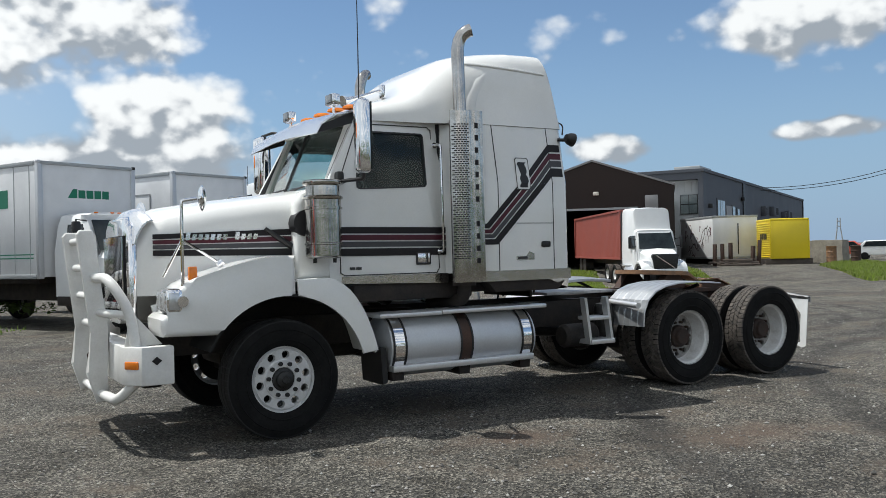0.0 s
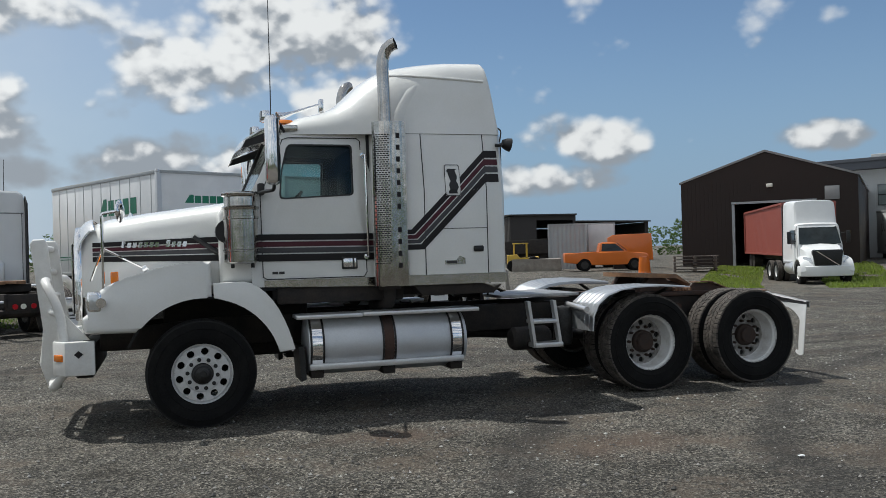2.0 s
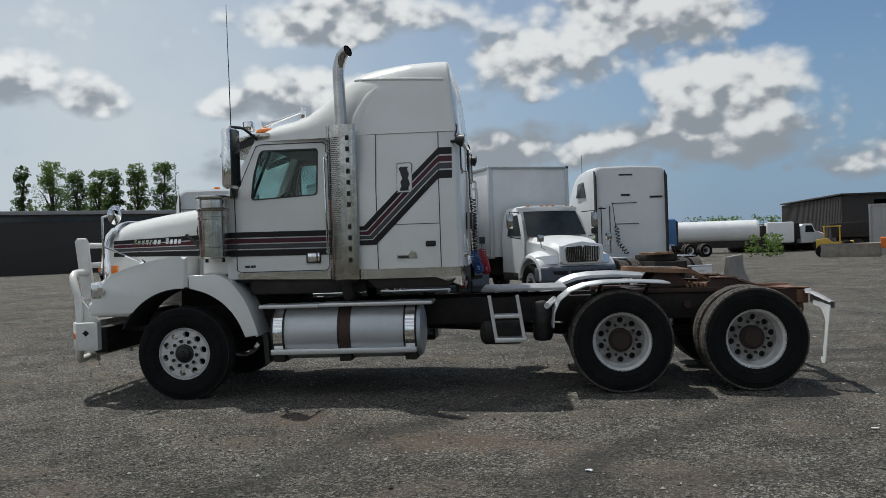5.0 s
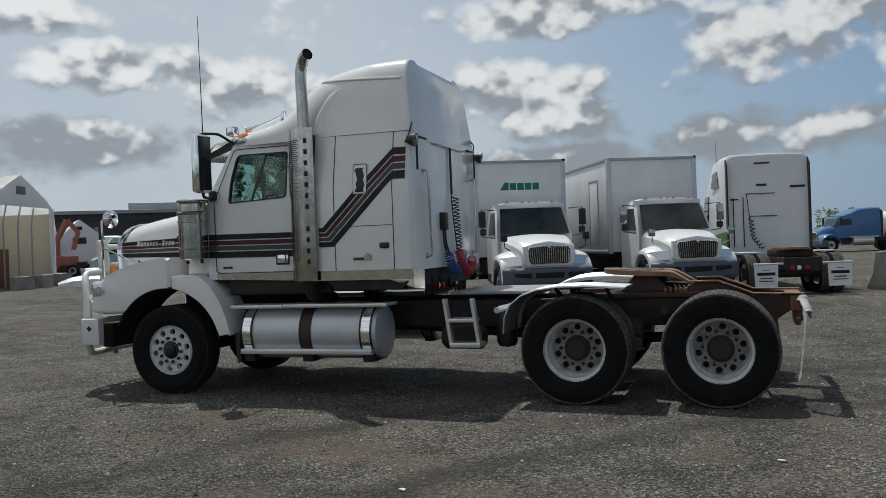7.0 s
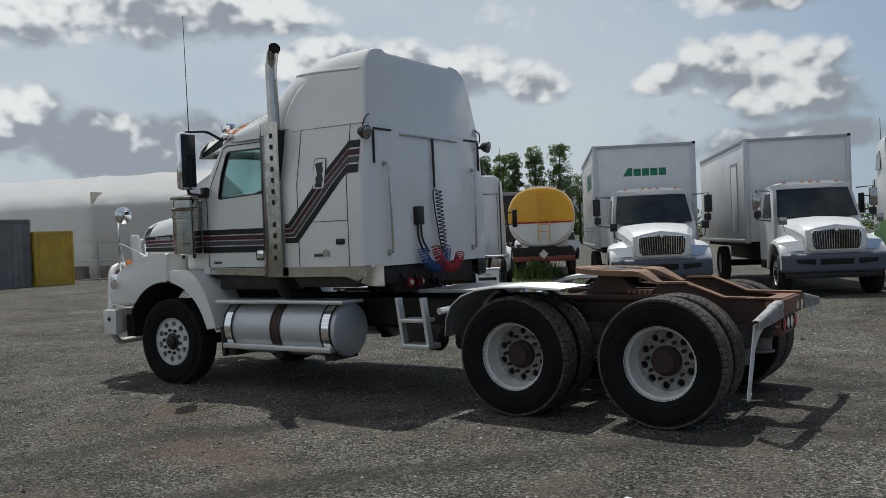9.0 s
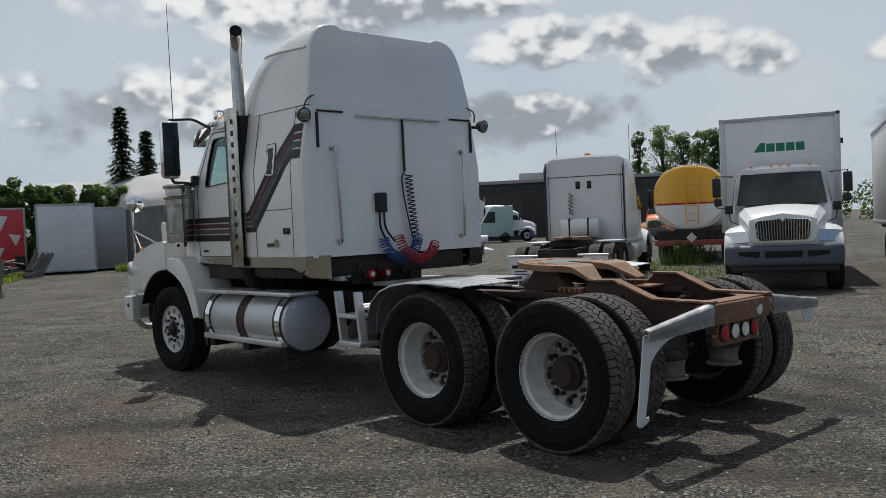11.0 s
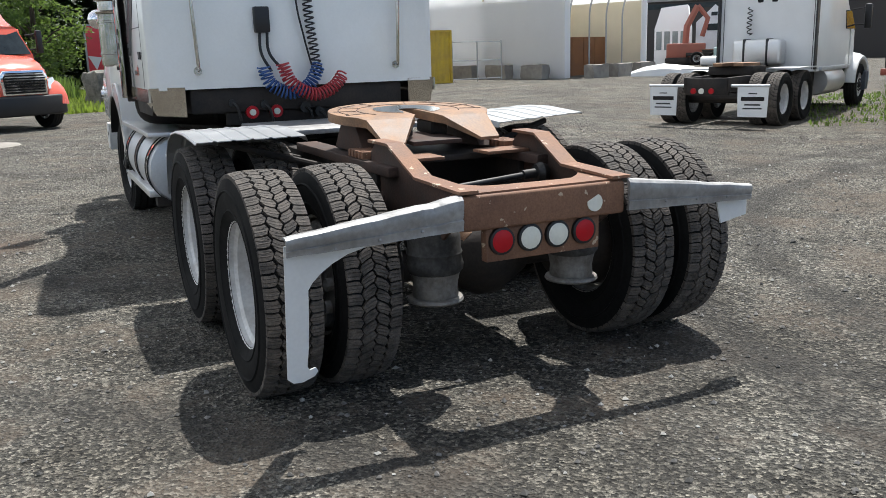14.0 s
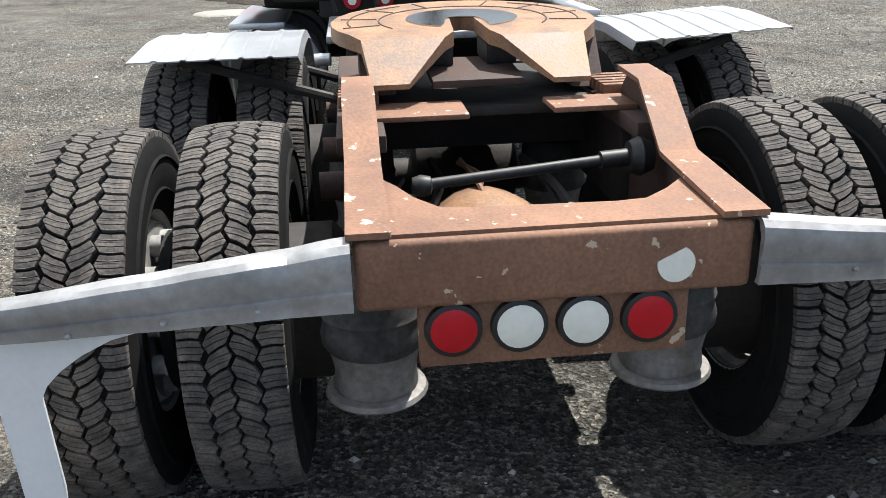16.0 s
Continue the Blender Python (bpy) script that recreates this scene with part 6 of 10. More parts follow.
part("throat_plate", bm, RUST, plate)
bm = B()
for s in SIDES:
    prism(bm, [(0.02, s * 0.05), (0.20, s * 0.058), (0.20, s * 0.16), (0.02, s * 0.16)], -0.125, -0.055, "xy", 0.006)
pieces("lock_jaw", bm, GREASE, plate)
for ob in plate.children:
    if ob.name.startswith("lock_jaw"):
        ob.data.transform(FW)
mirrored(lambda bm, s: prism(bm, [(5.15, 1.05), (5.65, 1.05), (5.50, 1.23), (5.30, 1.23)], s * 0.30, s * 0.42, "xz", 0.01), "fifth_wheel_bracket", RUST)
bm = B()
box(bm, 4.95, 5.80, -0.48, 0.48, 0.995, 1.03, 0.005)
part("slide_plate", bm, FRAME, truck)
mirrored(lambda bm, s: box(bm, 4.6, 6.2, min(s * 0.36, s * 0.50), max(s * 0.36, s * 0.50), 0.99, 1.04, 0.005), "slide_rail", RUST)
mirrored(lambda bm, s: [cyl(bm, (x, s * 0.48, 0.86), (x, s * 0.56, 0.86), 0.045, 12) for x in (4.95, 5.6, 6.05)], "rail_bolt", RUST)

# back of the sleeper
mirrored(lambda bm, s: tube(bm, round_path([(3.14, s * 0.87, 2.42), (3.20, s * 0.86, 2.42), (3.20, s * 0.83, 1.50), (3.14, s * 0.83, 1.50)], 0.04), 0.014, 8), "back_grab_rail", STEEL)
mirrored(lambda bm, s: [cyl(bm, (3.138, s * y, z), (3.155, s * y, z), 0.032, 10) for y, z in ((0.87, 2.42), (0.83, 1.50))], "rail_foot", STEEL)
bm = B()
box(bm, 3.145, 3.165, -0.58, 0.56, 2.735, 2.755, 0.004)
part("hose_track", bm, STEEL, truck)
bm = B()
box(bm, 3.14, 3.21, -0.37, -0.25, 1.78, 1.98, 0.012)
part("socket_box", bm, BLACK, truck)
mirrored(lambda bm, s: (box(bm, 3.142, 3.155, s * 1.03 - 0.015, s * 1.03 + 0.015, 2.42, 2.76, 0.003), box(bm, 3.142, 3.155, min(s * 0.72, s * 1.03), max(s * 0.72, s * 1.03), 2.765, 2.785, 0.003)), "back_trim", FRAME)


def work_lamp(bm, s):
    lathe(bm, [(0.0, -0.07), (0.04, -0.062), (0.062, -0.02), (0.072, 0.03), (0.0, 0.03)], (0, 0, 0), "x", 18)
    bmesh.ops.transform(bm, matrix=pose(3.17, s * 1.20, 2.72, 0, 12, s * 4), verts=bm.verts)
    cyl(bm, (3.06, s * 1.12, 2.72), (3.15, s * 1.20, 2.71), 0.018, 8)
    tube(bm, round_path([(3.10, s * 1.15, 2.77), (3.13, s * 1.13, 2.88), (3.10, s * 1.02, 2.93)], 0.05), 0.008, 6)


mirrored(work_lamp, "work_lamp", BLACK)


def work_lens(bm, s):
    lathe(bm, [(0.0, 0.04), (0.04, 0.037), (0.060, 0.031)], (0, 0, 0), "x", 18)
    bmesh.ops.transform(bm, matrix=pose(3.17, s * 1.20, 2.72, 0, 12, s * 4), verts=bm.verts)


mirrored(work_lens, "work_lamp_lens", WORKGLASS)


def coil(pts, r, turns, n=14):
    """A helix round a polyline."""
    pts = [Vector(p) for p in pts]
    seg = [(b - a).length for a, b in zip(pts, pts[1:])]
    total = sum(seg)
    out = []
    for i in range(turns * n + 1):
        d = total * i / (turns * n)
        k = 0
        while k < len(seg) - 1 and d > seg[k]:
            d -= seg[k]
            k += 1
        c = pts[k].lerp(pts[k + 1], min(1.0, d / seg[k]))
        t = (pts[k + 1] - pts[k]).normalized()
        u, v = frame_of(t)
        a = 2 * math.pi * i / n
        out.append(c + (u * math.cos(a) + v * math.sin(a)) * r)
    return out


bm = B()
tube(bm, [(3.16, 0.03, 2.74), (3.165, 0.03, 2.20)], 0.014, 8)
tube(bm, coil([(3.20, 0.05, 2.17), (3.21, 0.075, 1.80), (3.21, 0.12, 1.44)], 0.036, 17), 0.007, 5)
tube(bm, round_path([(3.165, 0.03, 2.20), (3.18, -0.03, 2.14), (3.19, -0.02, 1.95), (3.20, 0.05, 1.60), (3.2, 0.10, 1.42)], 0.08), 0.008, 5)
part("electric_cord", bm, BLACK, truck)
bm = B()
for y, q in ((-0.33, -0.24), (-0.27, -0.14)):
    tube(bm, round_path([(3.17, y, 1.79), (3.18, y - 0.01, 1.62), (3.19, q - 0.02, 1.48)], 0.1), 0.012, 6)
part("hose_lead", bm, BLACK, truck)
bm = B()
tube(bm, coil(round_path([(3.22, -0.33, 1.52), (3.24, -0.30, 1.38), (3.26, -0.14, 1.29), (3.26, 0.04, 1.36), (3.24, 0.12, 1.52)], 0.12), 0.050, 24), 0.0068, 6)
part("air_hose", bm, BLUEHOSE, truck, "blue coiled air hose")
bm = B()
tube(bm, coil(round_path([(3.30, -0.20, 1.54), (3.32, -0.15, 1.38), (3.34, 0.04, 1.27), (3.32, 0.22, 1.34), (3.30, 0.30, 1.44)], 0.12), 0.048, 24), 0.0068, 6)
part("air_hose", bm, REDHOSE, truck, "red coiled air hose")


# air valves and fittings on the cross plate under the sleeper
bm = B()
box(bm, 3.02, 3.06, -0.62, 0.30, 1.06, 1.34, 0.01)
part("valve_plate", bm, FRAME, truck)
for y, mm in ((-0.42, REDLENS), (-0.22, REDLENS)):
    bm = B()
    cyl(bm, (3.06, y, 1.16), (3.12, y, 1.16), 0.052, 14)
    cap = part("air_valve", bm, mm, truck, "red air valve cap")
    bm = B()
    cyl(bm, (3.12, y, 1.16), (3.135, y, 1.16), 0.026, 12)
    part("valve_stem", bm, WHITELENS, cap)
for y, z, r in ((-0.32, 1.22, 0.034), (-0.58, 1.24, 0.03), (0.02, 1.18, 0.045), (0.14, 1.14, 0.04)):
    bm = B()
    cyl(bm, (3.06, y, z), (3.13, y, z), r, 10)
    tube(bm, round_path([(3.12, y, z), (3.16, y + 0.03, z - 0.02), (3.15, y + 0.06, z - 0.14)], 0.04), 0.012, 6)
    part("pipe_fitting", bm, GREASE, truck)


# ---- materials of the yard ----
BROWN = mat("brown_metal_cladding", (0.036, 0.026, 0.023), 0.6, var=0.12, scale=0.4, spec=0.25)
PALEGLASS = mat("pale_glazing", (0.16, 0.20, 0.21), 0.1, var=0.3, scale=0.6, coat=0.8, other=(0.32, 0.37, 0.37))
TRIMGREY = mat("grey_trim", (0.30, 0.30, 0.30), 0.5)
SLATE = mat("slate_blue_cladding", (0.085, 0.092, 0.108), 0.6, var=0.1, scale=0.3, spec=0.25)
# Pale office cladding; also the sheen painted on the brown shed's side wall.
PALECLAD_SHEEN = mat("pale_cladding_and_sheen", (0.58, 0.60, 0.61), 0.6, var=0.1, scale=0.3)
DARKSHED = mat("dark_shed_cladding", (0.045, 0.04, 0.038), 0.7, var=0.2, scale=0.3)
YELLOW = mat("yellow_paint", (0.78, 0.60, 0.015), 0.4, var=0.08, scale=0.6)
YELLOWTANK = mat("amber_yellow_paint", (0.76, 0.40, 0.01), 0.3, var=0.08, scale=0.6, coat=0.4)
YELLOWOLD = mat("weathered_yellow_paint", (0.62, 0.42, 0.03), 0.5, var=0.12, scale=1.2, other=(0.45, 0.30, 0.05))
ORANGE = mat("orange_paint", (0.72, 0.17, 0.015), 0.35, var=0.08, scale=0.8, coat=0.4)
CORAL = mat("coral_red_paint", (0.68, 0.10, 0.055), 0.25, var=0.06, scale=0.8, coat=0.6)
REDORANGE = mat("faded_red_orange_paint", (0.38, 0.12, 0.08), 0.6, var=0.2, scale=0.9)
TEALPAINT = mat("pale_green_truck_paint", (0.34, 0.47, 0.46), 0.35, var=0.1, scale=0.9)
CONTRED = mat("oxide_red_paint", (0.30, 0.07, 0.05), 0.55, var=0.15, scale=0.8)
ADRED = mat("printed_red_vinyl", (0.72, 0.055, 0.085), 0.45, var=0.12, scale=0.5, other=(0.62, 0.06, 0.07))
BLUE = mat("blue_truck_paint", (0.03, 0.14, 0.34), 0.3, var=0.1, coat=0.5)
GREEN = mat("green_vinyl", (0.005, 0.16, 0.09), 0.4, var=0.05)
LIMEGREEN = mat("leaf_green_vinyl", (0.10, 0.25, 0.05), 0.4, var=0.05)
BOXWHITE = mat("white_box_panel", (0.76, 0.77, 0.78), 0.4, var=0.06, scale=0.6, other=(0.62, 0.63, 0.64))
GALV = mat("galvanised_sheet", (0.42, 0.44, 0.45), 0.5, metal=0.3, var=0.12, scale=0.8)
CONTGREY = mat("grey_container_paint", (0.23, 0.24, 0.24), 0.6, var=0.2, scale=0.9, other=(0.14, 0.14, 0.14))
BUMPGREY = mat("grey_moulded_bumper", (0.085, 0.10, 0.13), 0.55, var=0.1)
FABRIC = cloth_mat("white_tent_fabric", (0.90, 0.90, 0.90), 0.6, var=0.03, scale=0.5, other=(0.86, 0.86, 0.86))
CREAM = mat("cream_tent_lining", (0.80, 0.72, 0.55), 0.8, var=0.1, scale=0.5)
PLY = mat("brown_plywood", (0.30, 0.13, 0.05), 0.8, var=0.25, scale=0.8, other=(0.22, 0.10, 0.045))
CONCRETE = mat("weathered_concrete", (0.33, 0.31, 0.27), 0.9, var=0.25, scale=2.0, other=(0.22, 0.20, 0.175), bump=0.01, fine=25)
OLDWOOD = mat("grey_old_timber", (0.16, 0.13, 0.11), 0.85, var=0.3, scale=3, other=(0.09, 0.075, 0.065))
BARK = mat("bark", (0.075, 0.055, 0.042), 0.9, var=0.3, scale=5)
GRASS = leaf_mat("yard_grass", (0.175, 0.235, 0.048), (0.21, 0.215, 0.068))
LEAF = leaf_mat("broad_leaf", (0.075, 0.125, 0.035), (0.045, 0.085, 0.025))
LEAF2 = leaf_mat("pale_leaf", (0.12, 0.175, 0.055), (0.075, 0.12, 0.035))
NEEDLE = leaf_mat("conifer_needles", (0.03, 0.055, 0.022), (0.018, 0.036, 0.015))


def glyph_bars(parent, count, w, h, m, material, gap=0.25, lead=True, name="logo_bar"):
    """A mark drawn as plain upright bars in its colour; the first is a wedge."""
    step = w / count
    for i in range(count):
        bm = B()
        x0 = -w / 2 + i * step
        x1 = x0 + step * (1 - gap)
        if lead and i == 0:
            prism(bm, [(x0 - step * 0.3, -h / 2), (x0 + step * 0.35, h * 0.62), (x1, h * 0.62), (x1, -h / 2)], 0, 0.004, "xz")
        else:
            prism(bm, [(x0, -h / 2), (x0, h / 2), (x1, h / 2), (x1, -h / 2)], 0, 0.004, "xz")
        bmesh.ops.transform(bm, matrix=m, verts=bm.verts)
        part(name, bm, material, parent, smooth=False)


# ---- medium trucks with cargo boxes ----
def box_truck(label, at, marks, length=7.0):
    """Cargo box from y = 0 back to +length; the cab faces -y."""
    t = thing("box_truck", label, "truck", "parked box trucks", at)
    bm = B()
    box(bm, -1.29, 1.29, 0.0, length, 1.20, 3.78, 0.02)
    part("cargo_box", bm, BOXWHITE, t)
    for s in SIDES:
        bm = B()
        box(bm, s * 1.235 - 0.065, s * 1.235 + 0.065, -0.025, 0.10, 1.16, 3.80, 0.02)
        part("corner_post", bm, ALU, t)
        bm = B()
        box(bm, s * 1.29 - 0.02, s * 1.29 + 0.02, 0.1, length, 3.72, 3.82, 0.01)
        part("roof_rail", bm, GALV, t)
        bm = B()
        box(bm, s * 1.29 - 0.02, s * 1.29 + 0.02, 0.1, length, 1.16, 1.26, 0.01)
        part("lower_rail", bm, GALV, t)
    bm = B()
    box(bm, -1.22, 1.22, -0.03, 0.03, 3.74, 3.82, 0.01)
    part("front_rail", bm, GALV, t)
    for s in SIDES:
        bm = B()
        box(bm, s * 1.26 - 0.045, s * 1.26 + 0.045, -0.035, 0.06, 3.76, 3.835, 0.02)
        part("corner_cap", bm, BLACK if s > 0 else ALU, t)
    if marks:
        glyph_bars(t, 5, 1.06, 0.19, Matrix.Translation((0.05, -0.005, 3.10)), GREEN, 0.14)
        glyph_bars(t, 5, 2.3, 0.42, Matrix.Translation((-1.297, 2.2, 3.0)) @ pose(0, 0, 0, 0, 0, -90), GREEN)
        for k in range(int(length / 0.61)):
            bm = B()
            box(bm, -1.297, -1.289, 0.30 + k * 0.61, 0.325 + k * 0.61, 1.26, 3.72)
            part("panel_joint", bm, GALV, t, smooth=False)
        for z in (1.62, 1.70):
            bm = B()
            box(bm, -1.296, -1.288, 0.2, length - 0.2, z, z + 0.025)
            part("pin_stripe", bm, GREEN, t, smooth=False)
    else:
        bm = B()
        box(bm, -1.30, -1.28, 0.9, 1.75, 1.45, 3.25, 0.005)
        part("side_door", bm, BOXWHITE, t)
        for x0, x1, z0, z1 in ((0.88, 0.92, 1.43, 3.27), (1.73, 1.77, 1.43, 3.27), (0.9, 1.75, 3.24, 3.28)):
            bm = B()
            box(bm, -1.308, -1.296, x0, x1, z0, z1)
            part("door_trim", bm, GALV, t, smooth=False)
    # cab
    bm = B()
    rows = []
    for yl, yt, k in ((-0.15, -0.20, 1.0), (-1.05, -1.05, 1.0), (-1.30, -1.10, 0.995), (-1.48, -1.15, 0.98)):
        half = [(0.98 * k, yl, 0.75), (1.0 * k, yl - 0.14 * (yl < -1), 1.72), (0.93 * k, (yl + yt) / 2, 2.30), (0.885 * k, yt, 2.46), (0.82 * k, yt + 0.05, 2.56), (0.66 * k, yt + 0.06, 2.615), (0.3 * k, yt + 0.06, 2.635)]
        rows.append([(-x, y, z) for x, y, z in half] + [(x, y, z) for x, y, z in half[::-1]])
    loft(bm, rows)
    cab = part("cab", bm, WHITE2, t)
    bm = B()
    sheet(bm, [(-0.90, -1.645, 1.77), (0.90, -1.645, 1.77), (0.81, -1.235, 2.44), (-0.81, -1.235, 2.44)], (0, -0.85, 0.53), 0.02)
    part("windshield", bm, DARKGLASS, cab, smooth=False)
    for s in SIDES:
        bm = B()
        sheet(bm, [(s * 0.995, -1.42, 1.78), (s * 0.995, -0.55, 1.78), (s * 0.915, -0.55, 2.36), (s * 0.915, -1.08, 2.36)], (s, 0, 0.1), 0.012)
        part("side_window", bm, DARKGLASS, cab, smooth=False)
    bm = B()
    loft(bm, [[(x, -1.12 - 0.12 * (1 - (x / 0.92) ** 2), z) for x in (-0.92, -0.45, 0, 0.45, 0.92)] + [(x, -1.02, z) for x in (0.92, 0.45, 0, -0.45, -0.92)] for z in (2.46, 2.56)])
    part("roof_cap", bm, WHITE2, cab)
    for x in (-0.6, -0.18, 0, 0.18, 0.6):
        bm = B()
        box(bm, x - 0.035, x + 0.035, -1.15, -1.07, 2.605, 2.632, 0.010)
        part("clearance_lamp", bm, AMBER, cab)
    # hood and fenders
    bm = B()
    rows = []
    for y, zt, w in ((-1.5, 1.78, 0.88), (-2.0, 1.72, 0.84), (-2.5, 1.64, 0.76), (-2.85, 1.52, 0.66), (-2.95, 1.42, 0.62)):
        rows.append([(-w, y, 0.9), (-w, y, zt - 0.16), (-w * 0.86, y, zt - 0.04), (-w * 0.4, y, zt), (0, y, zt + 0.015), (w * 0.4, y, zt), (w * 0.86, y, zt - 0.04), (w, y, zt - 0.16), (w, y, 0.9)])
    loft(bm, rows)
    part("hood", bm, WHITE2, t)
    for s in SIDES:
        bm = B()
        rows = []
        for a in range(0, 181, 12):
            ca, sa = math.cos(radians(a)), math.sin(radians(a))
            y, z = -2.15 - 0.70 * ca, 0.66 + 0.62 * sa ** 0.8
            y2, z2 = -2.15 - 0.58 * ca, 0.62 + 0.53 * sa
            rows.append([(s * 1.14, y2 * 0.4 + y * 0.6, z - 0.10), (s * 1.12, y, z - 0.03), (s * 1.02, y, z + 0.03), (s * 0.84, y, z + 0.075), (s * 0.62, y, z + 0.10), (s * 0.62, y2, z2), (s * 1.12, y2, z2)])
        loft(bm, rows)
        part("fender", bm, WHITE2, t)
        bm = B()
        loft(bm, [[(s * 0.64, -2.90, 1.02), (s * 0.95, -2.80, 1.00), (s * 1.12, -2.60, 1.04), (s * 1.12, -2.52, 1.20), (s * 0.98, -2.70, 1.22), (s * 0.66, -2.86, 1.24)], [(s * 0.62, -2.7, 1.02), (s * 0.9, -2.55, 1.00), (s * 1.0, -2.4, 1.04), (s * 1.0, -2.4, 1.20), (s * 0.9, -2.5, 1.22), (s * 0.66, -2.6, 1.24)]])
        part("headlight", bm, LAMPGLASS, t)
    bm = B()
    prism(bm, [(-0.64, 1.06), (-0.63, 1.47), (-0.35, 1.55), (0, 1.58), (0.35, 1.55), (0.63, 1.47), (0.64, 1.06), (0.52, 0.98), (-0.52, 0.98)], -3.03, -2.90, "xz", 0.04, 3)
    part("nose", bm, WHITE2, t)
    bm = B()
    rim = [(-0.53, 1.40), (-0.50, 1.46), (-0.10, 1.47), (0, 1.50), (0.10, 1.47), (0.50, 1.46), (0.53, 1.40), (0.50, 1.10), (0.44, 1.03), (-0.44, 1.03), (-0.50, 1.10)]
    prism(bm, rim, -3.045, -3.02, "xz", 0.008)
    g = part("grille", bm, CHROME, t)
    bm = B()
    prism(bm, [(x * 0.955, 1.25 + (z - 1.25) * 0.92) for x, z in rim], -3.049, -3.044, "xz")
    part("grille_mesh", bm, RECESS_SHADE, g, smooth=False)
    for i in range(19):
        x = -0.48 + i * 0.96 / 18
        low = 1.06 + max(0.0, abs(x) - 0.41) * 0.9
        bm = B()
        cyl(bm, (x * 0.95, -3.054, low), (x, -3.054, 1.44), 0.010, 6)
        part("grille_bar", bm, POLISHED, g)
    bm = B()
    prism(bm, [(-0.05, 1.45), (0, 1.40), (0.05, 1.45), (0, 1.50)], -3.07, -3.04, "xz", 0.008)
    part("grille_badge", bm, CHROME, g)
    bm = B()
    prism(bm, [(-1.14, -2.5), (-1.12, -2.85), (-0.8, -3.05), (0.8, -3.05), (1.12, -2.85), (1.14, -2.5), (0.9, -2.5), (0.7, -2.8), (-0.7, -2.8), (-0.9, -2.5)], 0.52, 0.95, "xy", 0.09, 5)
    part("bumper", bm, BUMPGREY, t, "grey moulded bumper")
    for w0, w1 in ((-0.34, 0.34), (-0.84, -0.46), (0.46, 0.84)):
        bm = B()
        sk = 0.05 if w0 < -0.4 else 0.0
        sk2 = 0.05 if w1 > 0.4 else 0.0
        prism(bm, [(w0, 0.70 + sk), (w0 - 0.02, 0.83), (w1 + 0.02, 0.83), (w1, 0.70 + sk2)], -3.062, -2.99, "xz", 0.012)
        part("bumper_vent", bm, RECESS_SHADE, t)
    bm = B()
    prism(bm, [(-1.05, -2.5), (-1.02, -2.8), (-0.75, -2.96), (0.75, -2.96), (1.02, -2.8), (1.05, -2.5)], 0.40, 0.53, "xy", 0.02)
    part("air_dam", bm, BLACK, t)
    for s in SIDES:
        bm = B()
        box(bm, s * 1.32 - 0.09, s * 1.32 + 0.09, -1.48, -1.38, 1.98, 2.40, 0.03)
        part("mirror", bm, BLACK if marks else POLISHED, t)
        bm = B()
        box(bm, s * 1.30 - 0.08, s * 1.30 + 0.08, -1.48, -1.38, 1.78, 1.95, 0.03)
        tube(bm, [(s * 0.98, -1.3, 2.42), (s * 1.32, -1.43, 2.44), (s * 1.32, -1.43, 1.75), (s * 1.0, -1.4, 1.70)], 0.018, 6)
        part("mirror_arm", bm, BLACK, t)
        bm = B()
        box(bm, s * 1.02 - 0.08, s * 1.02 + 0.08, -2.72, -2.62, 1.60, 1.78, 0.02)
        tube(bm, [(s * 1.02, -2.66, 1.62), (s * 1.0, -2.68, 1.45), (s * 0.85, -2.6, 1.38)], 0.014, 6)
        part("hood_mirror", bm, BLACK if marks else POLISHED, t)
        wheel(t, s * 0.98, -2.15, 0.5, s, True).matrix_basis = pose(s * 0.98, -2.15, 0.5, 0, 0, 90 * s * -1 + 0)
        wheel(t, s * 1.05, 4.6, 0.5, s).matrix_basis = pose(s * 1.05, 4.6, 0.5, 0, 0, -90 * s)
    bm = B()
    box(bm, -0.45, 0.45, -2.7, length - 0.3, 0.62, 1.05, 0.02)
    box(bm, -1.0, 1.0, -1.4, -0.2, 0.55, 0.76, 0.02)
    box(bm, -1.1, 1.1, 0.3, length - 0.2, 1.05, 1.20)
    cyl(bm, (-0.9, 4.6, 0.5), (0.9, 4.6, 0.5), 0.1, 10)
    cyl(bm, (-0.9, -2.15, 0.5), (0.9, -2.15, 0.5), 0.07, 10)
    part("chassis", bm, FRAME, t)
    return t


box_truck("white box truck with green marks on its cargo box", pose(0.63, 13.54, 0, 0, 0, 26.5), True)
box_truck("white box truck with a plain cargo box and side door", pose(4.01, 15.25, 0, 0, 0, 25.5), False)


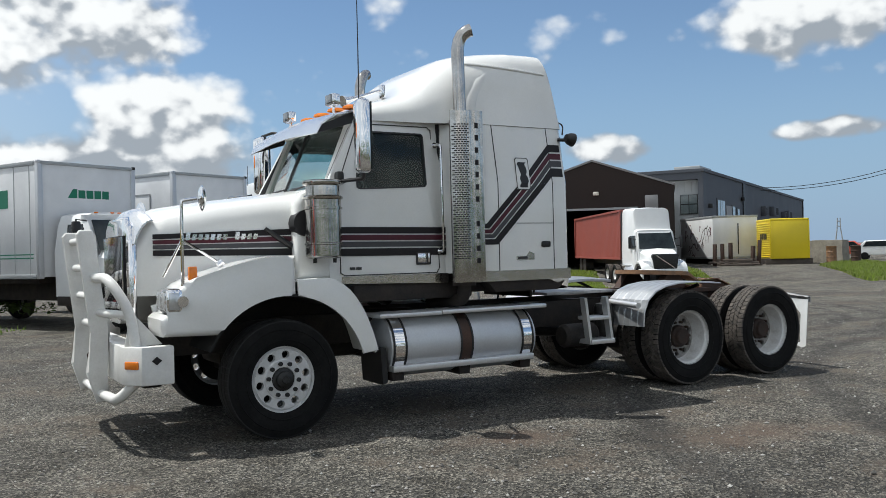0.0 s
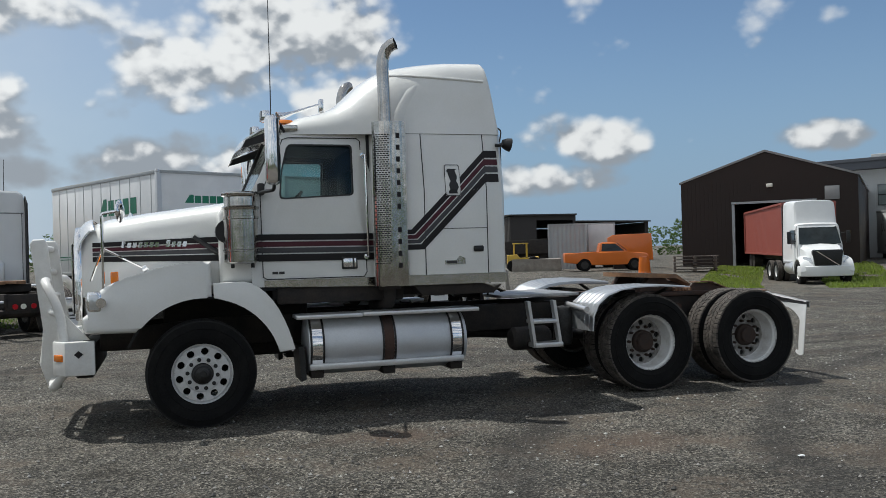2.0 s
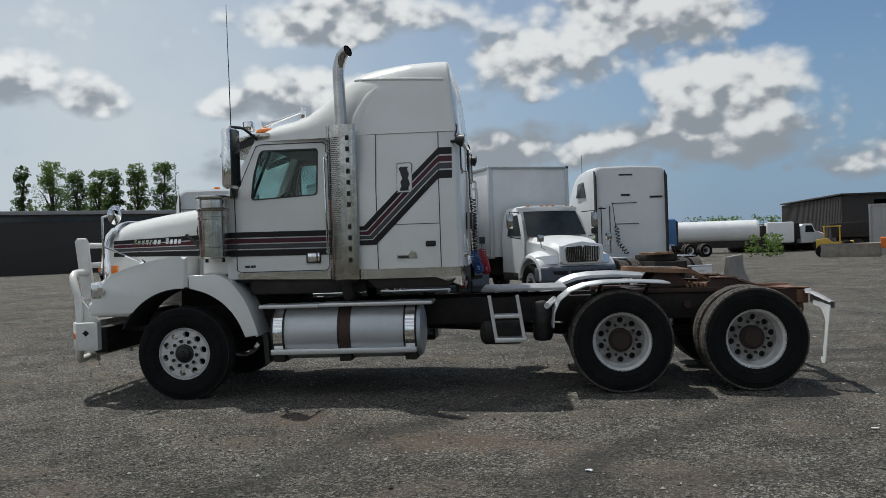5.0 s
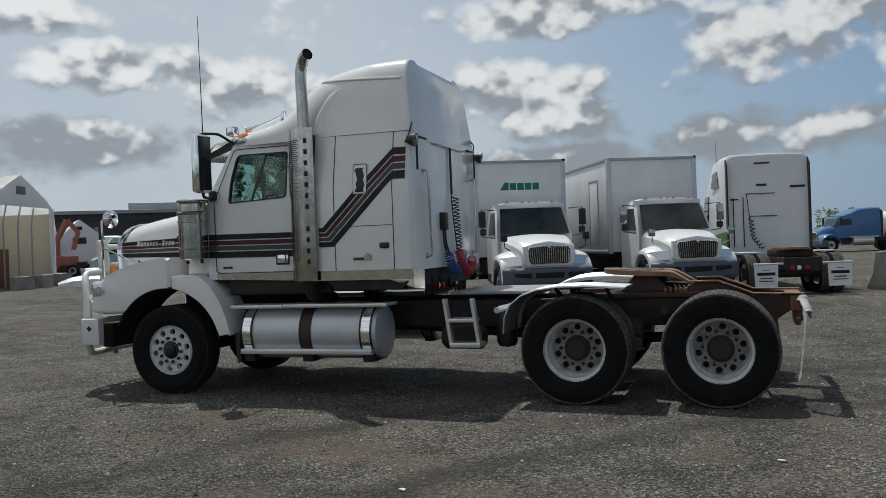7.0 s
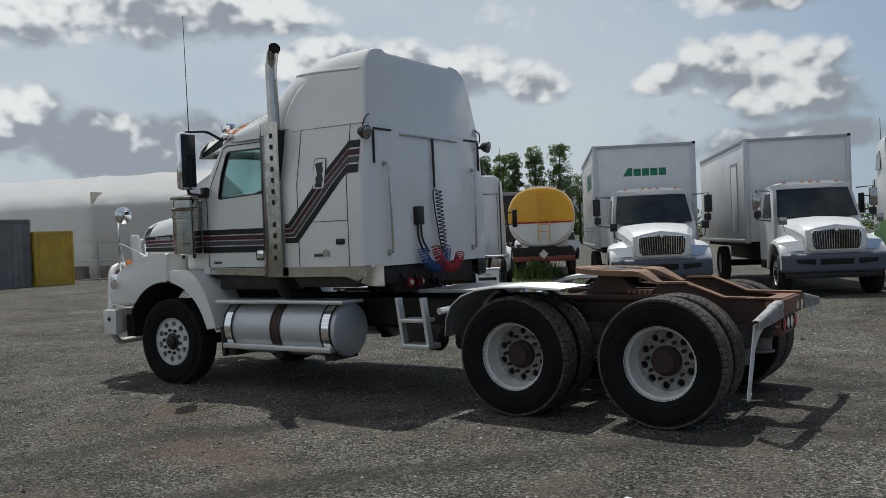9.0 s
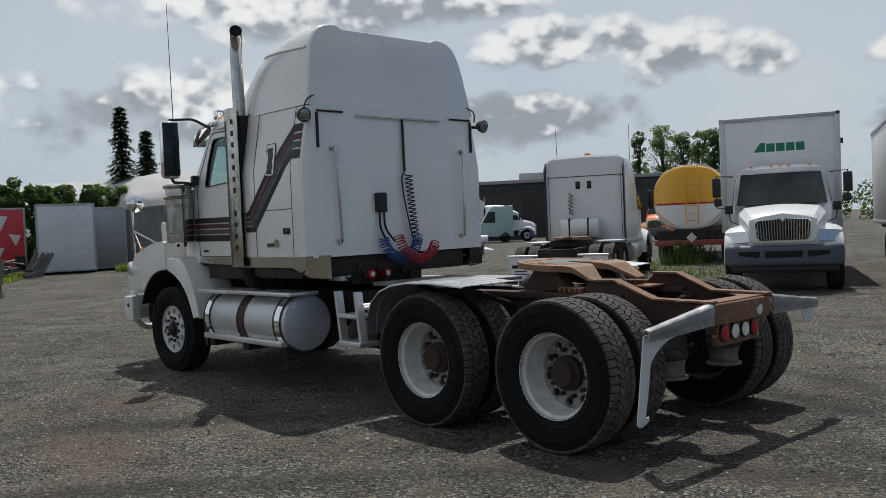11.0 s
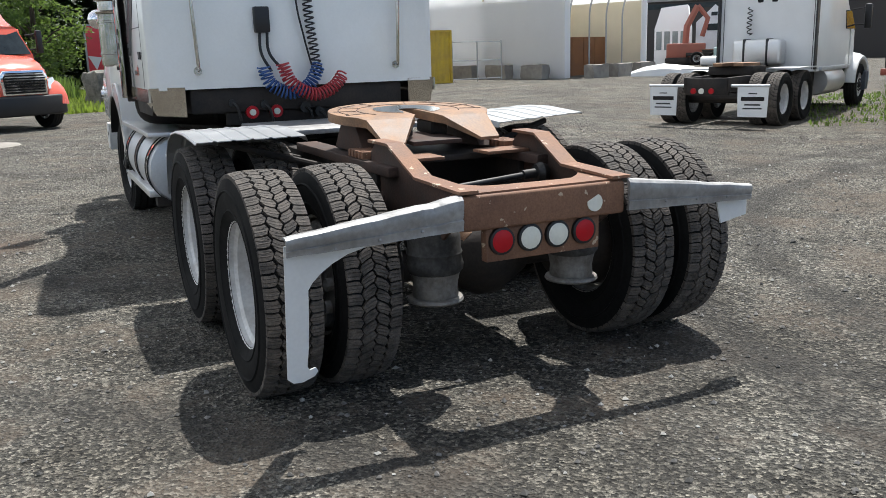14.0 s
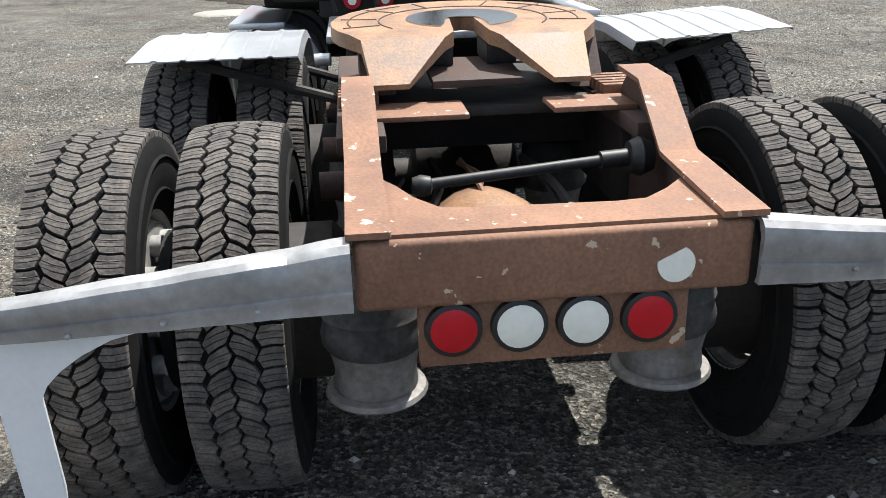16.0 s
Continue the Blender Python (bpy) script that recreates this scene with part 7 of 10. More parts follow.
# ---- sleeper tractors ----
def tractor(label, at, paint, roof=3.3, half=1.1, sleeper=2.2, tail=3.4, hood=True, rear="", group="parked tractors", low=None, fairing=True, dark_grille=False):
    """A sleeper tractor facing +y; its back wall stands at y = 0, its frame reaches to -tail."""
    t = thing("sleeper_tractor", label, "truck", group, at)
    front = sleeper + 0.75
    bm = B()
    rows = []
    zc = 2.55
    prof = ((0.0, roof - 0.05, 0.98), (0.04, roof, 1.0), (sleeper * 0.45, roof, 1.0), (sleeper * 0.75, roof - 0.06, 0.98), (sleeper, roof - 0.26, 0.94), (front - 0.25, max(zc, roof - 0.60), 0.9), (front, max(zc - 0.04, roof - 0.80), 0.86))
    if dark_grille:
        prof = ((0.0, roof - 0.05, 0.96), (0.04, roof, 0.97), (sleeper * 0.75, roof, 0.90), (sleeper + 0.30, roof - 0.06, 0.85), (sleeper + 0.48, 2.95, 0.86), (sleeper + 0.52, 2.80, 0.93), (front, 2.74, 0.90))
    for y, zt, k in prof:
        w = half * k
        kn = min(0.22, (zt - 1.9) * 0.3)
        rows.append([(-half * min(1, k + 0.05), y, 0.95), (-half * min(1, k + 0.05), y, 1.75), (-w * 0.985, y, zt - kn), (-w * 0.95, y, zt - kn * 0.35), (-w * 0.84, y, zt), (0, y, zt + 0.03), (w * 0.84, y, zt), (w * 0.95, y, zt - kn * 0.35), (w * 0.985, y, zt - kn), (half * min(1, k + 0.05), y, 1.75), (half * min(1, k + 0.05), y, 0.95)])
    loft(bm, rows)
    cab = part("cab", bm, paint, t)
    zt = 2.74 if dark_grille else max(zc - 0.04, roof - 0.80)
    bm = B()
    sheet(bm, [(-0.92, front + 0.40, 1.82), (0.92, front + 0.40, 1.82), (0.84, front + 0.015, zt - 0.12), (-0.84, front + 0.015, zt - 0.12)], (0, 0.8, 0.5), 0.02)
    part("windshield", bm, DARKGLASS, cab, smooth=False)
    bm = B()
    loft(bm, [[(-1.0, front, 0.95), (-1.0, front, 1.85), (-0.9, front, zt - 0.05), (0.9, front, zt - 0.05), (1.0, front, 1.85), (1.0, front, 0.95)], [(-0.98, front + 0.45, 0.95), (-0.98, front + 0.40, 1.80), (-0.86, front + 0.02, zt - 0.08), (0.86, front + 0.02, zt - 0.08), (0.98, front + 0.40, 1.80), (0.98, front + 0.45, 0.95)]])
    part("cab_front", bm, paint, cab)
    for s in SIDES:
        bm = B()
        sheet(bm, [(s * half * 0.985, sleeper + 0.02, 1.85), (s * half * 0.955, front + 0.12, 1.85), (s * half * 0.90, front - 0.05, zt - 0.25), (s * half * 0.935, sleeper + 0.05, zt - 0.25)], (s, 0, 0.05), 0.03)
        part("side_window", bm, DARKGLASS, cab, smooth=False)
        if fairing:
            bm = B()
            prism(bm, [(0.02, 1.0), (-0.14, 1.0), (-0.14, roof - 0.3), (0.02, roof - 0.12)], s * half * 0.97, s * half * 1.0, "yz")
            part("side_extender", bm, BLACK, cab, smooth=False)
        bm = B()
        box(bm, s * 1.32 - 0.08, s * 1.32 + 0.08, front + 0.12, front + 0.22, 1.85, 2.42, 0.03)
        tube(bm, [(s * 1.0, front + 0.1, 2.3), (s * 1.32, front + 0.17, 2.35)], 0.02, 6)
        tube(bm, [(s * 1.0, front + 0.1, 1.95), (s * 1.32, front + 0.17, 1.95)], 0.02, 6)
        part("mirror", bm, BLACK, t)
        bm = B()
        lathe(bm, [(0.0, 0.5), (0.29, 0.52), (0.31, 0.56), (0.31, 1.9), (0.29, 1.94), (0.0, 1.96)], (s * 0.9, 0.0, 0.72), "y", 24)
        part("fuel_tank", bm, ALUB, t)
        bm = B()
        box(bm, s * 1.0 - 0.14, s * 1.0 + 0.14, 0.2, sleeper + 0.2, 0.95, 1.04, 0.01)
        part("step", bm, ALU, t)
    ax = -1.1, -tail + 0.95
    for y in ax:
        for s in SIDES:
            wheel(t, s * 1.08, y, 0.51, s).matrix_basis = pose(s * 1.08, y, 0.51, 0, 0, -90 * s)
            wheel(t, s * 0.74, y, 0.51, s, inner=True).matrix_basis = pose(s * 0.74, y, 0.51, 0, 0, 90 * s)
    fa = front + 0.75
    for s in SIDES:
        wheel(t, s * 0.98, fa, 0.505, s, True).matrix_basis = pose(s * 0.98, fa, 0.505, 0, 0, -90 * s)
    # hood, grille, bumper
    bm = B()
    rows = []
    for y, zz, w in ((front + 0.25, 1.86, 0.93), (front + 0.7, 1.78, 0.88), (front + 1.15, 1.64, 0.78), (front + 1.42, 1.45, 0.66), (front + 1.48, 1.30, 0.62)):
        rows.append([(-w, y, 0.85), (-w, y, zz - 0.2), (-w * 0.85, y, zz - 0.05), (0, y, zz + 0.01), (w * 0.85, y, zz - 0.05), (w, y, zz - 0.2), (w, y, 0.85)])
    loft(bm, rows)
    part("hood", bm, paint, t)
    for s in SIDES:
        bm = B()
        rows = []
        for a in range(0, 181, 20):
            ca, sa = math.cos(radians(a)), math.sin(radians(a))
            rows.append([(s * 1.15, fa + 0.70 * ca, 0.58 + 0.62 * sa), (s * 0.98, fa + 0.76 * ca, 0.60 + 0.68 * sa), (s * 0.6, fa + 0.76 * ca, 0.62 + 0.74 * sa), (s * 0.6, fa + 0.6 * ca, 0.58 + 0.52 * sa), (s * 1.14, fa + 0.6 * ca, 0.58 + 0.54 * sa)])
        loft(bm, rows)
        part("fender", bm, paint, t)
        bm = B()
        loft(bm, [[(s * 0.64, front + 1.46, 0.98), (s * 1.02, front + 1.22, 0.98), (s * 0.98, front + 1.14, 1.26), (s * 0.66, front + 1.38, 1.20)], [(s * 0.64, front + 1.3, 0.98), (s * 1.0, front + 1.0, 0.98), (s * 0.96, front + 1.0, 1.24), (s * 0.64, front + 1.2, 1.20)]])
        part("headlight", bm, LAMPGLASS, t)
    if dark_grille:
        bm = B()
        prism(bm, [(-0.56, 0.80), (-0.66, 1.48), (-0.60, 1.56), (0.60, 1.56), (0.66, 1.48), (0.56, 0.80)], front + 1.30, front + 1.53, "xz", 0.02)
        g = part("grille", bm, BLACK, t, "black mesh grille")
        bm = B()
        sheet(bm, [(-0.50, front + 1.54, 0.86), (-0.42, front + 1.54, 0.86), (0.52, front + 1.54, 1.50), (0.44, front + 1.54, 1.50)], (0, 1, 0), 0.02)
        part("grille_bar", bm, CHROME, g, smooth=False)
        for i in range(8):
            bm = B()
            box(bm, -0.55 - 0.009 * i, 0.55 + 0.009 * i, front + 1.53, front + 1.545, 0.88 + i * 0.08, 0.90 + i * 0.08)
            part("grille_slat", bm, GREASE, g, smooth=False)
    else:
        bm = B()
        prism(bm, [(-0.56, 0.86), (-0.60, 1.30), (-0.5, 1.44), (0.5, 1.44), (0.60, 1.30), (0.56, 0.86)], front + 1.40, front + 1.53, "xz", 0.02)
        g = part("grille", bm, CHROME, t)
        bm = B()
        prism(bm, [(-0.50, 0.90), (-0.53, 1.28), (-0.45, 1.39), (0.45, 1.39), (0.53, 1.28), (0.50, 0.90)], front + 1.52, front + 1.54, "xz")
        part("grille_mesh", bm, RECESS_SHADE, g, smooth=False)
        for i in range(7):
            bm = B()
            z = 0.94 + i * 0.066
            box(bm, -0.51, 0.51, front + 1.535, front + 1.56, z, z + 0.03)
            part("grille_bar", bm, CHROME, g, smooth=False)
    bm = B()
    prism(bm, [(-1.18, front + 0.95), (-1.15, front + 1.35), (-0.8, front + 1.60), (0.8, front + 1.60), (1.15, front + 1.35), (1.18, front + 0.95), (0.9, front + 0.95), (0.7, front + 1.3), (-0.7, front + 1.3), (-0.9, front + 0.95)], 0.36, 0.84, "xy", 0.05, 3)
    part("bumper", bm, low or BUMPGREY, t)
    # frame, deck, fifth wheel
    for s in SIDES:
        bm = B()
        box(bm, s * 0.43 - 0.04, s * 0.43 + 0.04, -tail, front + 1.2, 0.68, 0.96, 0.01)
        part("chassis_rail", bm, FRAME, t)
    bm = B()
    box(bm, -0.43, 0.43, -tail, -tail + 0.08, 0.62, 0.95, 0.01)
    box(bm, -0.43, 0.43, -1.9, -1.7, 0.7, 0.95)
    box(bm, -0.9, 0.9, 0.0, front + 0.3, 0.62, 0.96)
    for y in ax + (fa,):
        cyl(bm, (-0.9, y, 0.51), (0.9, y, 0.51), 0.1, 10)
    pieces("axle_set", bm, FRAME, t)
    bm = B()
    o = [(0.45 * math.cos(radians(a)), -1.75 + 0.45 * math.sin(radians(a))) for a in range(-40, 221, 13)]
    prism(bm, o + [(-0.30, -2.30), (-0.12, -2.30), (-0.05, -1.75), (0.05, -1.75), (0.12, -2.30), (0.30, -2.30)], 1.14, 1.20, "xy")
    bmesh.ops.triangulate(bm, faces=[f for f in bm.faces if len(f.verts) > 4])
    part("fifth_wheel", bm, RUSTO, t)
    bm = B()
    box(bm, -0.46, 0.46, -2.15, -1.35, 0.96, 1.14, 0.02)
    part("fifth_wheel_base", bm, FRAME, t)
    if rear:
        for s in SIDES:
            bm = B()
            cyl(bm, (s * 0.42, -tail + 0.04, 0.80), (s * 1.2, -tail + 0.04, 0.80), 0.03, 8)
            part("flap_hanger", bm, ALU, t)
            bm = B()
            prism(bm, [(s * 0.60, 0.80), (s * 1.19, 0.80), (s * 1.17, 0.22), (s * 0.62, 0.22)], -tail + 0.02, -tail + 0.035, "xz")
            f = part("mud_flap", bm, WHITE2, t, "white mud flap with printed bars", smooth=False)
            for z, w, h in ((0.66, 0.16, 0.02), (0.56, 0.44, 0.075), (0.45, 0.30, 0.03), (0.38, 0.36, 0.025)):
                bm = B()
                box(bm, s * 0.895 - w / 2, s * 0.895 + w / 2, -tail + 0.015, -tail + 0.02, z - h / 2, z + h / 2)
                part("print_bar", bm, S_BLACK if h > 0.05 else S_GREY, f, smooth=False)
        for x, mm in ((-0.26, REDLENS), (-0.10, WHITELENS), (0.10, REDLENS)):
            bm = B()
            cyl(bm, (x, -tail - 0.02, 0.70), (x, -tail, 0.70), 0.055, 14)
            part("tail_lamp", bm, mm, t)
        for s in SIDES:
            bm = B()
            box(bm, s * 0.92 - 0.30, s * 0.92 + 0.30, -1.75, -0.45, 1.06, 1.085, 0.005)
            part("drive_fender", bm, ALU, t)
    if rear == "tank":
        for x in (-0.18, 0.13):
            bm = B()
            box(bm, x - 0.06, x + 0.06, -0.012, 0.01, 2.45, 2.66, 0.02)
            part("back_window", bm, DARKGLASS, cab)
        bm = B()
        box(bm, -0.62, 0.46, -0.46, -0.06, 1.10, 1.66, 0.09, seg=3)
        tk = part("wet_kit_tank", bm, ALUB, t, "polished aluminium tank behind the cab")
        for x in (-0.35, 0.15):
            bm = B()
            box(bm, x - 0.03, x + 0.03, -0.475, -0.05, 1.09, 1.675, 0.03)
            part("tank_strap", bm, BLACK, tk)
        bm = B()
        box(bm, -0.08, 0.08, 0.5, 0.64, roof + 0.02, roof + 0.12, 0.02)
        part("beacon", bm, AMBER, t, "amber beacon")
        bm = B()
        tube(bm, coil([(-0.36, -0.1, 2.35), (-0.38, -0.1, 1.9), (-0.34, -0.12, 1.75)], 0.05, 6), 0.012, 5)
        part("air_hose", bm, BLACK, t)
        for x in (-1.05, 1.0):
            bm = B()
            tube(bm, [(x, 1.4, roof - 0.3), (x * 1.02, 1.38, roof + 0.9)], [0.012, 0.006], 5)
            part("antenna", bm, BLACK, t)
        bm = B()
        box(bm, -1.02, 1.02, -0.008, 0.02, 2.78, 2.80)
        for s in SIDES:
            box(bm, s * 0.98 - 0.006, s * 0.98 + 0.006, -0.008, 0.02, 1.0, 2.78)
        part("panel_seam", bm, SEAM, cab, smooth=False)
    if rear == "plain":
        for x0, x1, z0, z1 in ((-1.02, -0.80, 2.52, 2.56), (0.62, 1.02, 2.83, 2.89), (-0.6, 0.2, 2.68, 2.70), (-0.5, 0.25, 2.05, 2.07), (-0.30, -0.02, 2.90, 2.96), (-0.35, 0.08, 3.52, 3.56)):
            bm = B()
            box(bm, x0, x1, -0.03, 0.01, z0, z1, 0.004)
            part("back_fitting", bm, GREASE, cab)
        for x in (-0.95, -0.68):
            bm = B()
            tube(bm, [(x, -0.04, 2.6), (x, -0.04, 1.2)], 0.014, 6)
            part("grab_rail", bm, GREASE, cab)
        bm = B()
        tube(bm, coil([(-0.5, -0.08, 2.0), (-0.45, -0.10, 1.5), (-0.25, -0.3, 1.15)], 0.06, 9), 0.014, 5)
        tube(bm, [(-0.58, -0.03, 2.68), (-0.52, -0.06, 2.0)], 0.012, 5)
        part("air_hose", bm, BLACK, t)
        bm = B()
        sheet(bm, [(-half * 1.0, sleeper * 0.35, roof - 0.85), (-half * 1.0, sleeper * 0.75, roof - 0.85), (-half * 0.97, sleeper * 0.70, roof - 0.42), (-half * 0.98, sleeper * 0.45, roof - 0.38)], (-1, 0, 0), 0.02)
        part("sleeper_window", bm, DARKGLASS, cab, smooth=False)
        bm = B()
        sheet(bm, [(-half * 1.0, 0.05, 1.0), (-half * 1.0, sleeper, 1.0), (-half * 1.0, sleeper, 1.5), (-half * 1.0, 0.05, 1.65)], (-1, 0, 0), 0.006)
        part("green_panel", bm, LIMEGREEN, cab, "green painted lower panel", smooth=False)
        bm = B()
        tube(bm, [(-1.05, 1.3, roof - 0.4), (-1.06, 1.28, roof + 0.5)], [0.012, 0.006], 5)
        part("antenna", bm, BLACK, t)
    return t


tractor("white sleeper tractor seen from behind with aluminium tank and amber beacon", pose(-4.53, 12.92, 0, 0, 0, 26), WHITE2, 3.32, 1.08, tail=3.35, rear="tank")
tractor("white high-roof tractor with green lower panel and white mud flaps", pose(7.05, 16.28, 0, 0, 0, 15), WHITE2, 3.79, 1.14, tail=2.75, rear="plain")
tractor("coral red sleeper tractor with chrome grille and black bumper", pose(-16.1, -3.6, 0, 0, 0, -60), CORAL, 3.1, 1.08, sleeper=1.0, low=BLACK)
tractor("white high-roof tractor parked before a red container", pose(29.37, 25.35, -0.36, 0, 0, 155), WHITE2, 3.90, 1.1, sleeper=1.1, low=WHITE2, dark_grille=True)
tractor("white flat-nosed work truck in the distance", pose(-21.8, 51.5, 0, 0, 0, 190), WHITE2, 2.7, 1.1, sleeper=0.6)
tractor("orange work truck facing the yard in the distance", pose(-22.6, 45.0, 0, 0, 0, 195), ORANGE, 2.3, 1.0, sleeper=0.2)
tractor("blue sleeper tractor far across the yard", pose(15.0, 58.0, 0, 0, 0, 110), BLUE, 3.0, 1.1, sleeper=2.0)
tractor("white streamlined tractor far behind the fence", pose(-43.0, 48.5, 0, 0, 0, -50), WHITE2, 3.2, 1.1, sleeper=2.0)

# ---- tank truck ----
tk = thing("tank_truck", "yellow and white road tanker with ladder, rear view", "truck", at=pose(-5.6, 19.9, 0, 0, 0, 26))
bm = B()
rows = []
for y in (0.0, 0.05, 0.2, 7.8, 8.0):
    k = 0.9 if y in (0.0, 8.0) else (0.97 if y == 0.05 else 1.0)
    rows.append([(1.2 * k * math.copysign(abs(math.cos(a)) ** 0.8, math.cos(a)), y, 2.2 + 1.08 * k * math.copysign(abs(math.sin(a)) ** 0.85, math.sin(a))) for a in [2 * math.pi * i / 40 for i in range(40)]])
loft(bm, rows)
bm.faces.ensure_lookup_table()
for f in bm.faces:
    z = f.calc_center_median().z
    f.material_index = 0 if z > 2.0 else 1
part("tank", bm, [YELLOWTANK, WHITE2], tk)
bm = B()
prism(bm, [(1.12 * math.cos(radians(a)), 2.2 + 1.0 * math.sin(radians(a))) for a in range(-12, 193, 9)], -0.012, 0.0, "xz")
part("tank_end", bm, YELLOWTANK, tk, smooth=False)
bm = B()
box(bm, -1.08, 1.08, -0.016, -0.010, 1.98, 2.04)
part("tank_band", bm, REDLENS, tk, smooth=False)
bm = B()
prism(bm, [(1.12 * math.cos(radians(a)), 2.2 + 1.0 * math.sin(radians(a))) for a in range(190, 351, 8)], -0.012, 0.0, "xz")
part("tank_lower_end", bm, WHITE2, tk, smooth=False)
bm = B()
for x in (-0.12, 0.28):
    tube(bm, [(x, -0.12, 1.3), (x, -0.12, 3.25)], 0.02, 6)
for i in range(8):
    tube(bm, [(-0.12, -0.12, 1.45 + i * 0.24), (0.28, -0.12, 1.45 + i * 0.24)], 0.014, 6)
part("ladder", bm, YELLOWTANK, tk)
bm = B()
box(bm, -0.5, 0.5, 1.0, 6.5, 3.26, 3.36, 0.03)
part("walkway", bm, GALV, tk)
bm = B()
box(bm, -1.15, 1.15, -0.25, -0.1, 0.62, 0.80, 0.02)
part("bumper", bm, CONTRED, tk)
bm = B()
box(bm, -0.5, 0.5, -0.1, 10.0, 0.75, 1.15)
box(bm, -1.1, 1.1, 0.0, 0.3, 0.8, 1.12)
part("chassis", bm, FRAME, tk)
bm = B()
prism(bm, [(0.05, 1.05), (0.22, 0.88), (0.05, 0.71), (-0.12, 0.88)], -0.27, -0.255, "xz")
part("hazard_plate", bm, WHITELENS, tk, smooth=False)
for y in (1.3, 2.65, 9.5):
    for s in SIDES:
        wheel(tk, s * 1.05, y, 0.51, s).matrix_basis = pose(s * 1.05, y, 0.51, 0, 0, -90 * s)
bm = B()
box(bm, -1.05, 1.05, 8.5, 10.6, 0.9, 2.6, 0.1)
part("cab", bm, WHITE2, tk)


# ---- containers, trailers ----
def ribbed_box(name, label, category, at, w, l, z0, z1, material, pitch=0.28, legs=False):
    """A container: corrugated sides in a frame of posts and rails."""
    t = thing(name, label, category, "containers", at)
    bm = B()

    def wave(length):
        out, x, k = [], 0.0, 0
        while x < length - 1e-6:
            d = 0.0 if k % 4 in (0, 3) else 0.035
            out.append((x, d))
            x += pitch / 4 if k % 2 else pitch / 3.2
            k += 1
        out.append((length, 0.0))
        return out
    pts = [(-w / 2 + x, d) for x, d in wave(w)] + [(w / 2 - d, y) for y, d in wave(l)][1:] + [(w / 2 - x, l - d) for x, d in wave(w)][1:] + [(-w / 2 + d, l - y) for y, d in wave(l)][1:-1]
    loft(bm, [[(x, y, z) for x, y in pts] for z in (z0 + 0.1, z1 - 0.08)])
    part("corrugated_wall", bm, material, t, smooth=False)
    for x in (-w / 2, w / 2):
        for y in (0, l):
            bm = B()
            box(bm, x - 0.06, x + 0.06, y - 0.06, y + 0.06, z0, z1, 0.01)
            part("corner_post", bm, material, t)
    for z in (z0 + 0.06, z1 - 0.04):
        bm = B()
        for y in (0, l):
            box(bm, -w / 2, w / 2, y - 0.05, y + 0.05, z - 0.06, z + 0.05)
        for x in (-w / 2, w / 2):
            box(bm, x - 0.05, x + 0.05, 0, l, z - 0.06, z + 0.05)
        pieces("rail", bm, material, t, smooth=False)
    bm = B()
    box(bm, -w / 2, w / 2, 0, l, z1 - 0.06, z1 - 0.01)
    part("roof", bm, material, t)
    if legs:
        bm = B()
        box(bm, -0.5, 0.5, 0.2, l - 0.2, z0 - 0.3, z0)
        for y in (0.6, l - 1.2, l - 2.5):
            for x in (-0.85, 0.85):
                cyl(bm, (x - 0.25, y, 0.5), (x + 0.25, y, 0.5), 0.5, 20)
        pieces("running_gear", bm, FRAME, t)
    return t


ribbed_box("shipping_container", "oxide red shipping container on a trailer backed from a shed door", "container", pose(30.15, 26.08, 0, 0, 0, -29.2), 2.45, 13.6, 0.90, 3.56, CONTRED, legs=True)
ribbed_box("shipping_container", "weathered grey shipping container beside the white tent", "container", pose(-31.3, 14.8, 0, 0, 0, 90), 2.5, 4.6, 0.0, 3.25, CONTGREY)
ribbed_box("storage_box", "weathered yellow steel storage box beside a grey container", "container", pose(-31.0, 17.15, 0, 0, 0, 90), 1.95, 3.0, 0.0, 2.65, YELLOWOLD)
yb = thing("truck_body", "bright yellow truck body with ribbed sides resting on timbers", "container", "containers", pose(51.95, 35.45, 0, 0, 0, -38))
bm = B()
box(bm, 0, 2.75, 0, 4.6, 0.42, 3.42, 0.05)
part("body", bm, YELLOW, yb)
bm = B()
box(bm, -0.03, 2.78, -0.03, 4.63, 3.28, 3.46, 0.06, seg=3)
part("roof", bm, YELLOW, yb)
for i in range(16):
    bm = B()
    cyl(bm, (-0.015, 0.12, 0.56 + i * 0.17), (-0.015, 4.5, 0.56 + i * 0.17), 0.035, 8)
    part("side_rib", bm, YELLOW, yb)
for x in (0.0, 2.75):
    bm = B()
    box(bm, x - 0.05, x + 0.05, -0.04, 0.06, 0.42, 3.3, 0.02)
    part("corner_post", bm, YELLOW, yb)
for i in range(4):
    bm = B()
    box(bm, -0.06, -0.045, 1.1 + i * 0.55, 1.5 + i * 0.55, 1.9, 2.35)
    part("print_bar", bm, S_BLACK, yb, smooth=False)
for y in (0.3, 2.2, 4.1):
    bm = B()
    box(bm, -0.3, 3.1, y, y + 0.3, 0.0, 0.42, 0.02)
    part("timber_bearer", bm, OLDWOOD, yb)
ribbed_box("shipping_container", "galvanised grey storage container behind an orange pickup", "container", pose(27.9, 48.9, 0, 0, 0, -25), 2.75, 2.4, 0.0, 3.35, GALV)


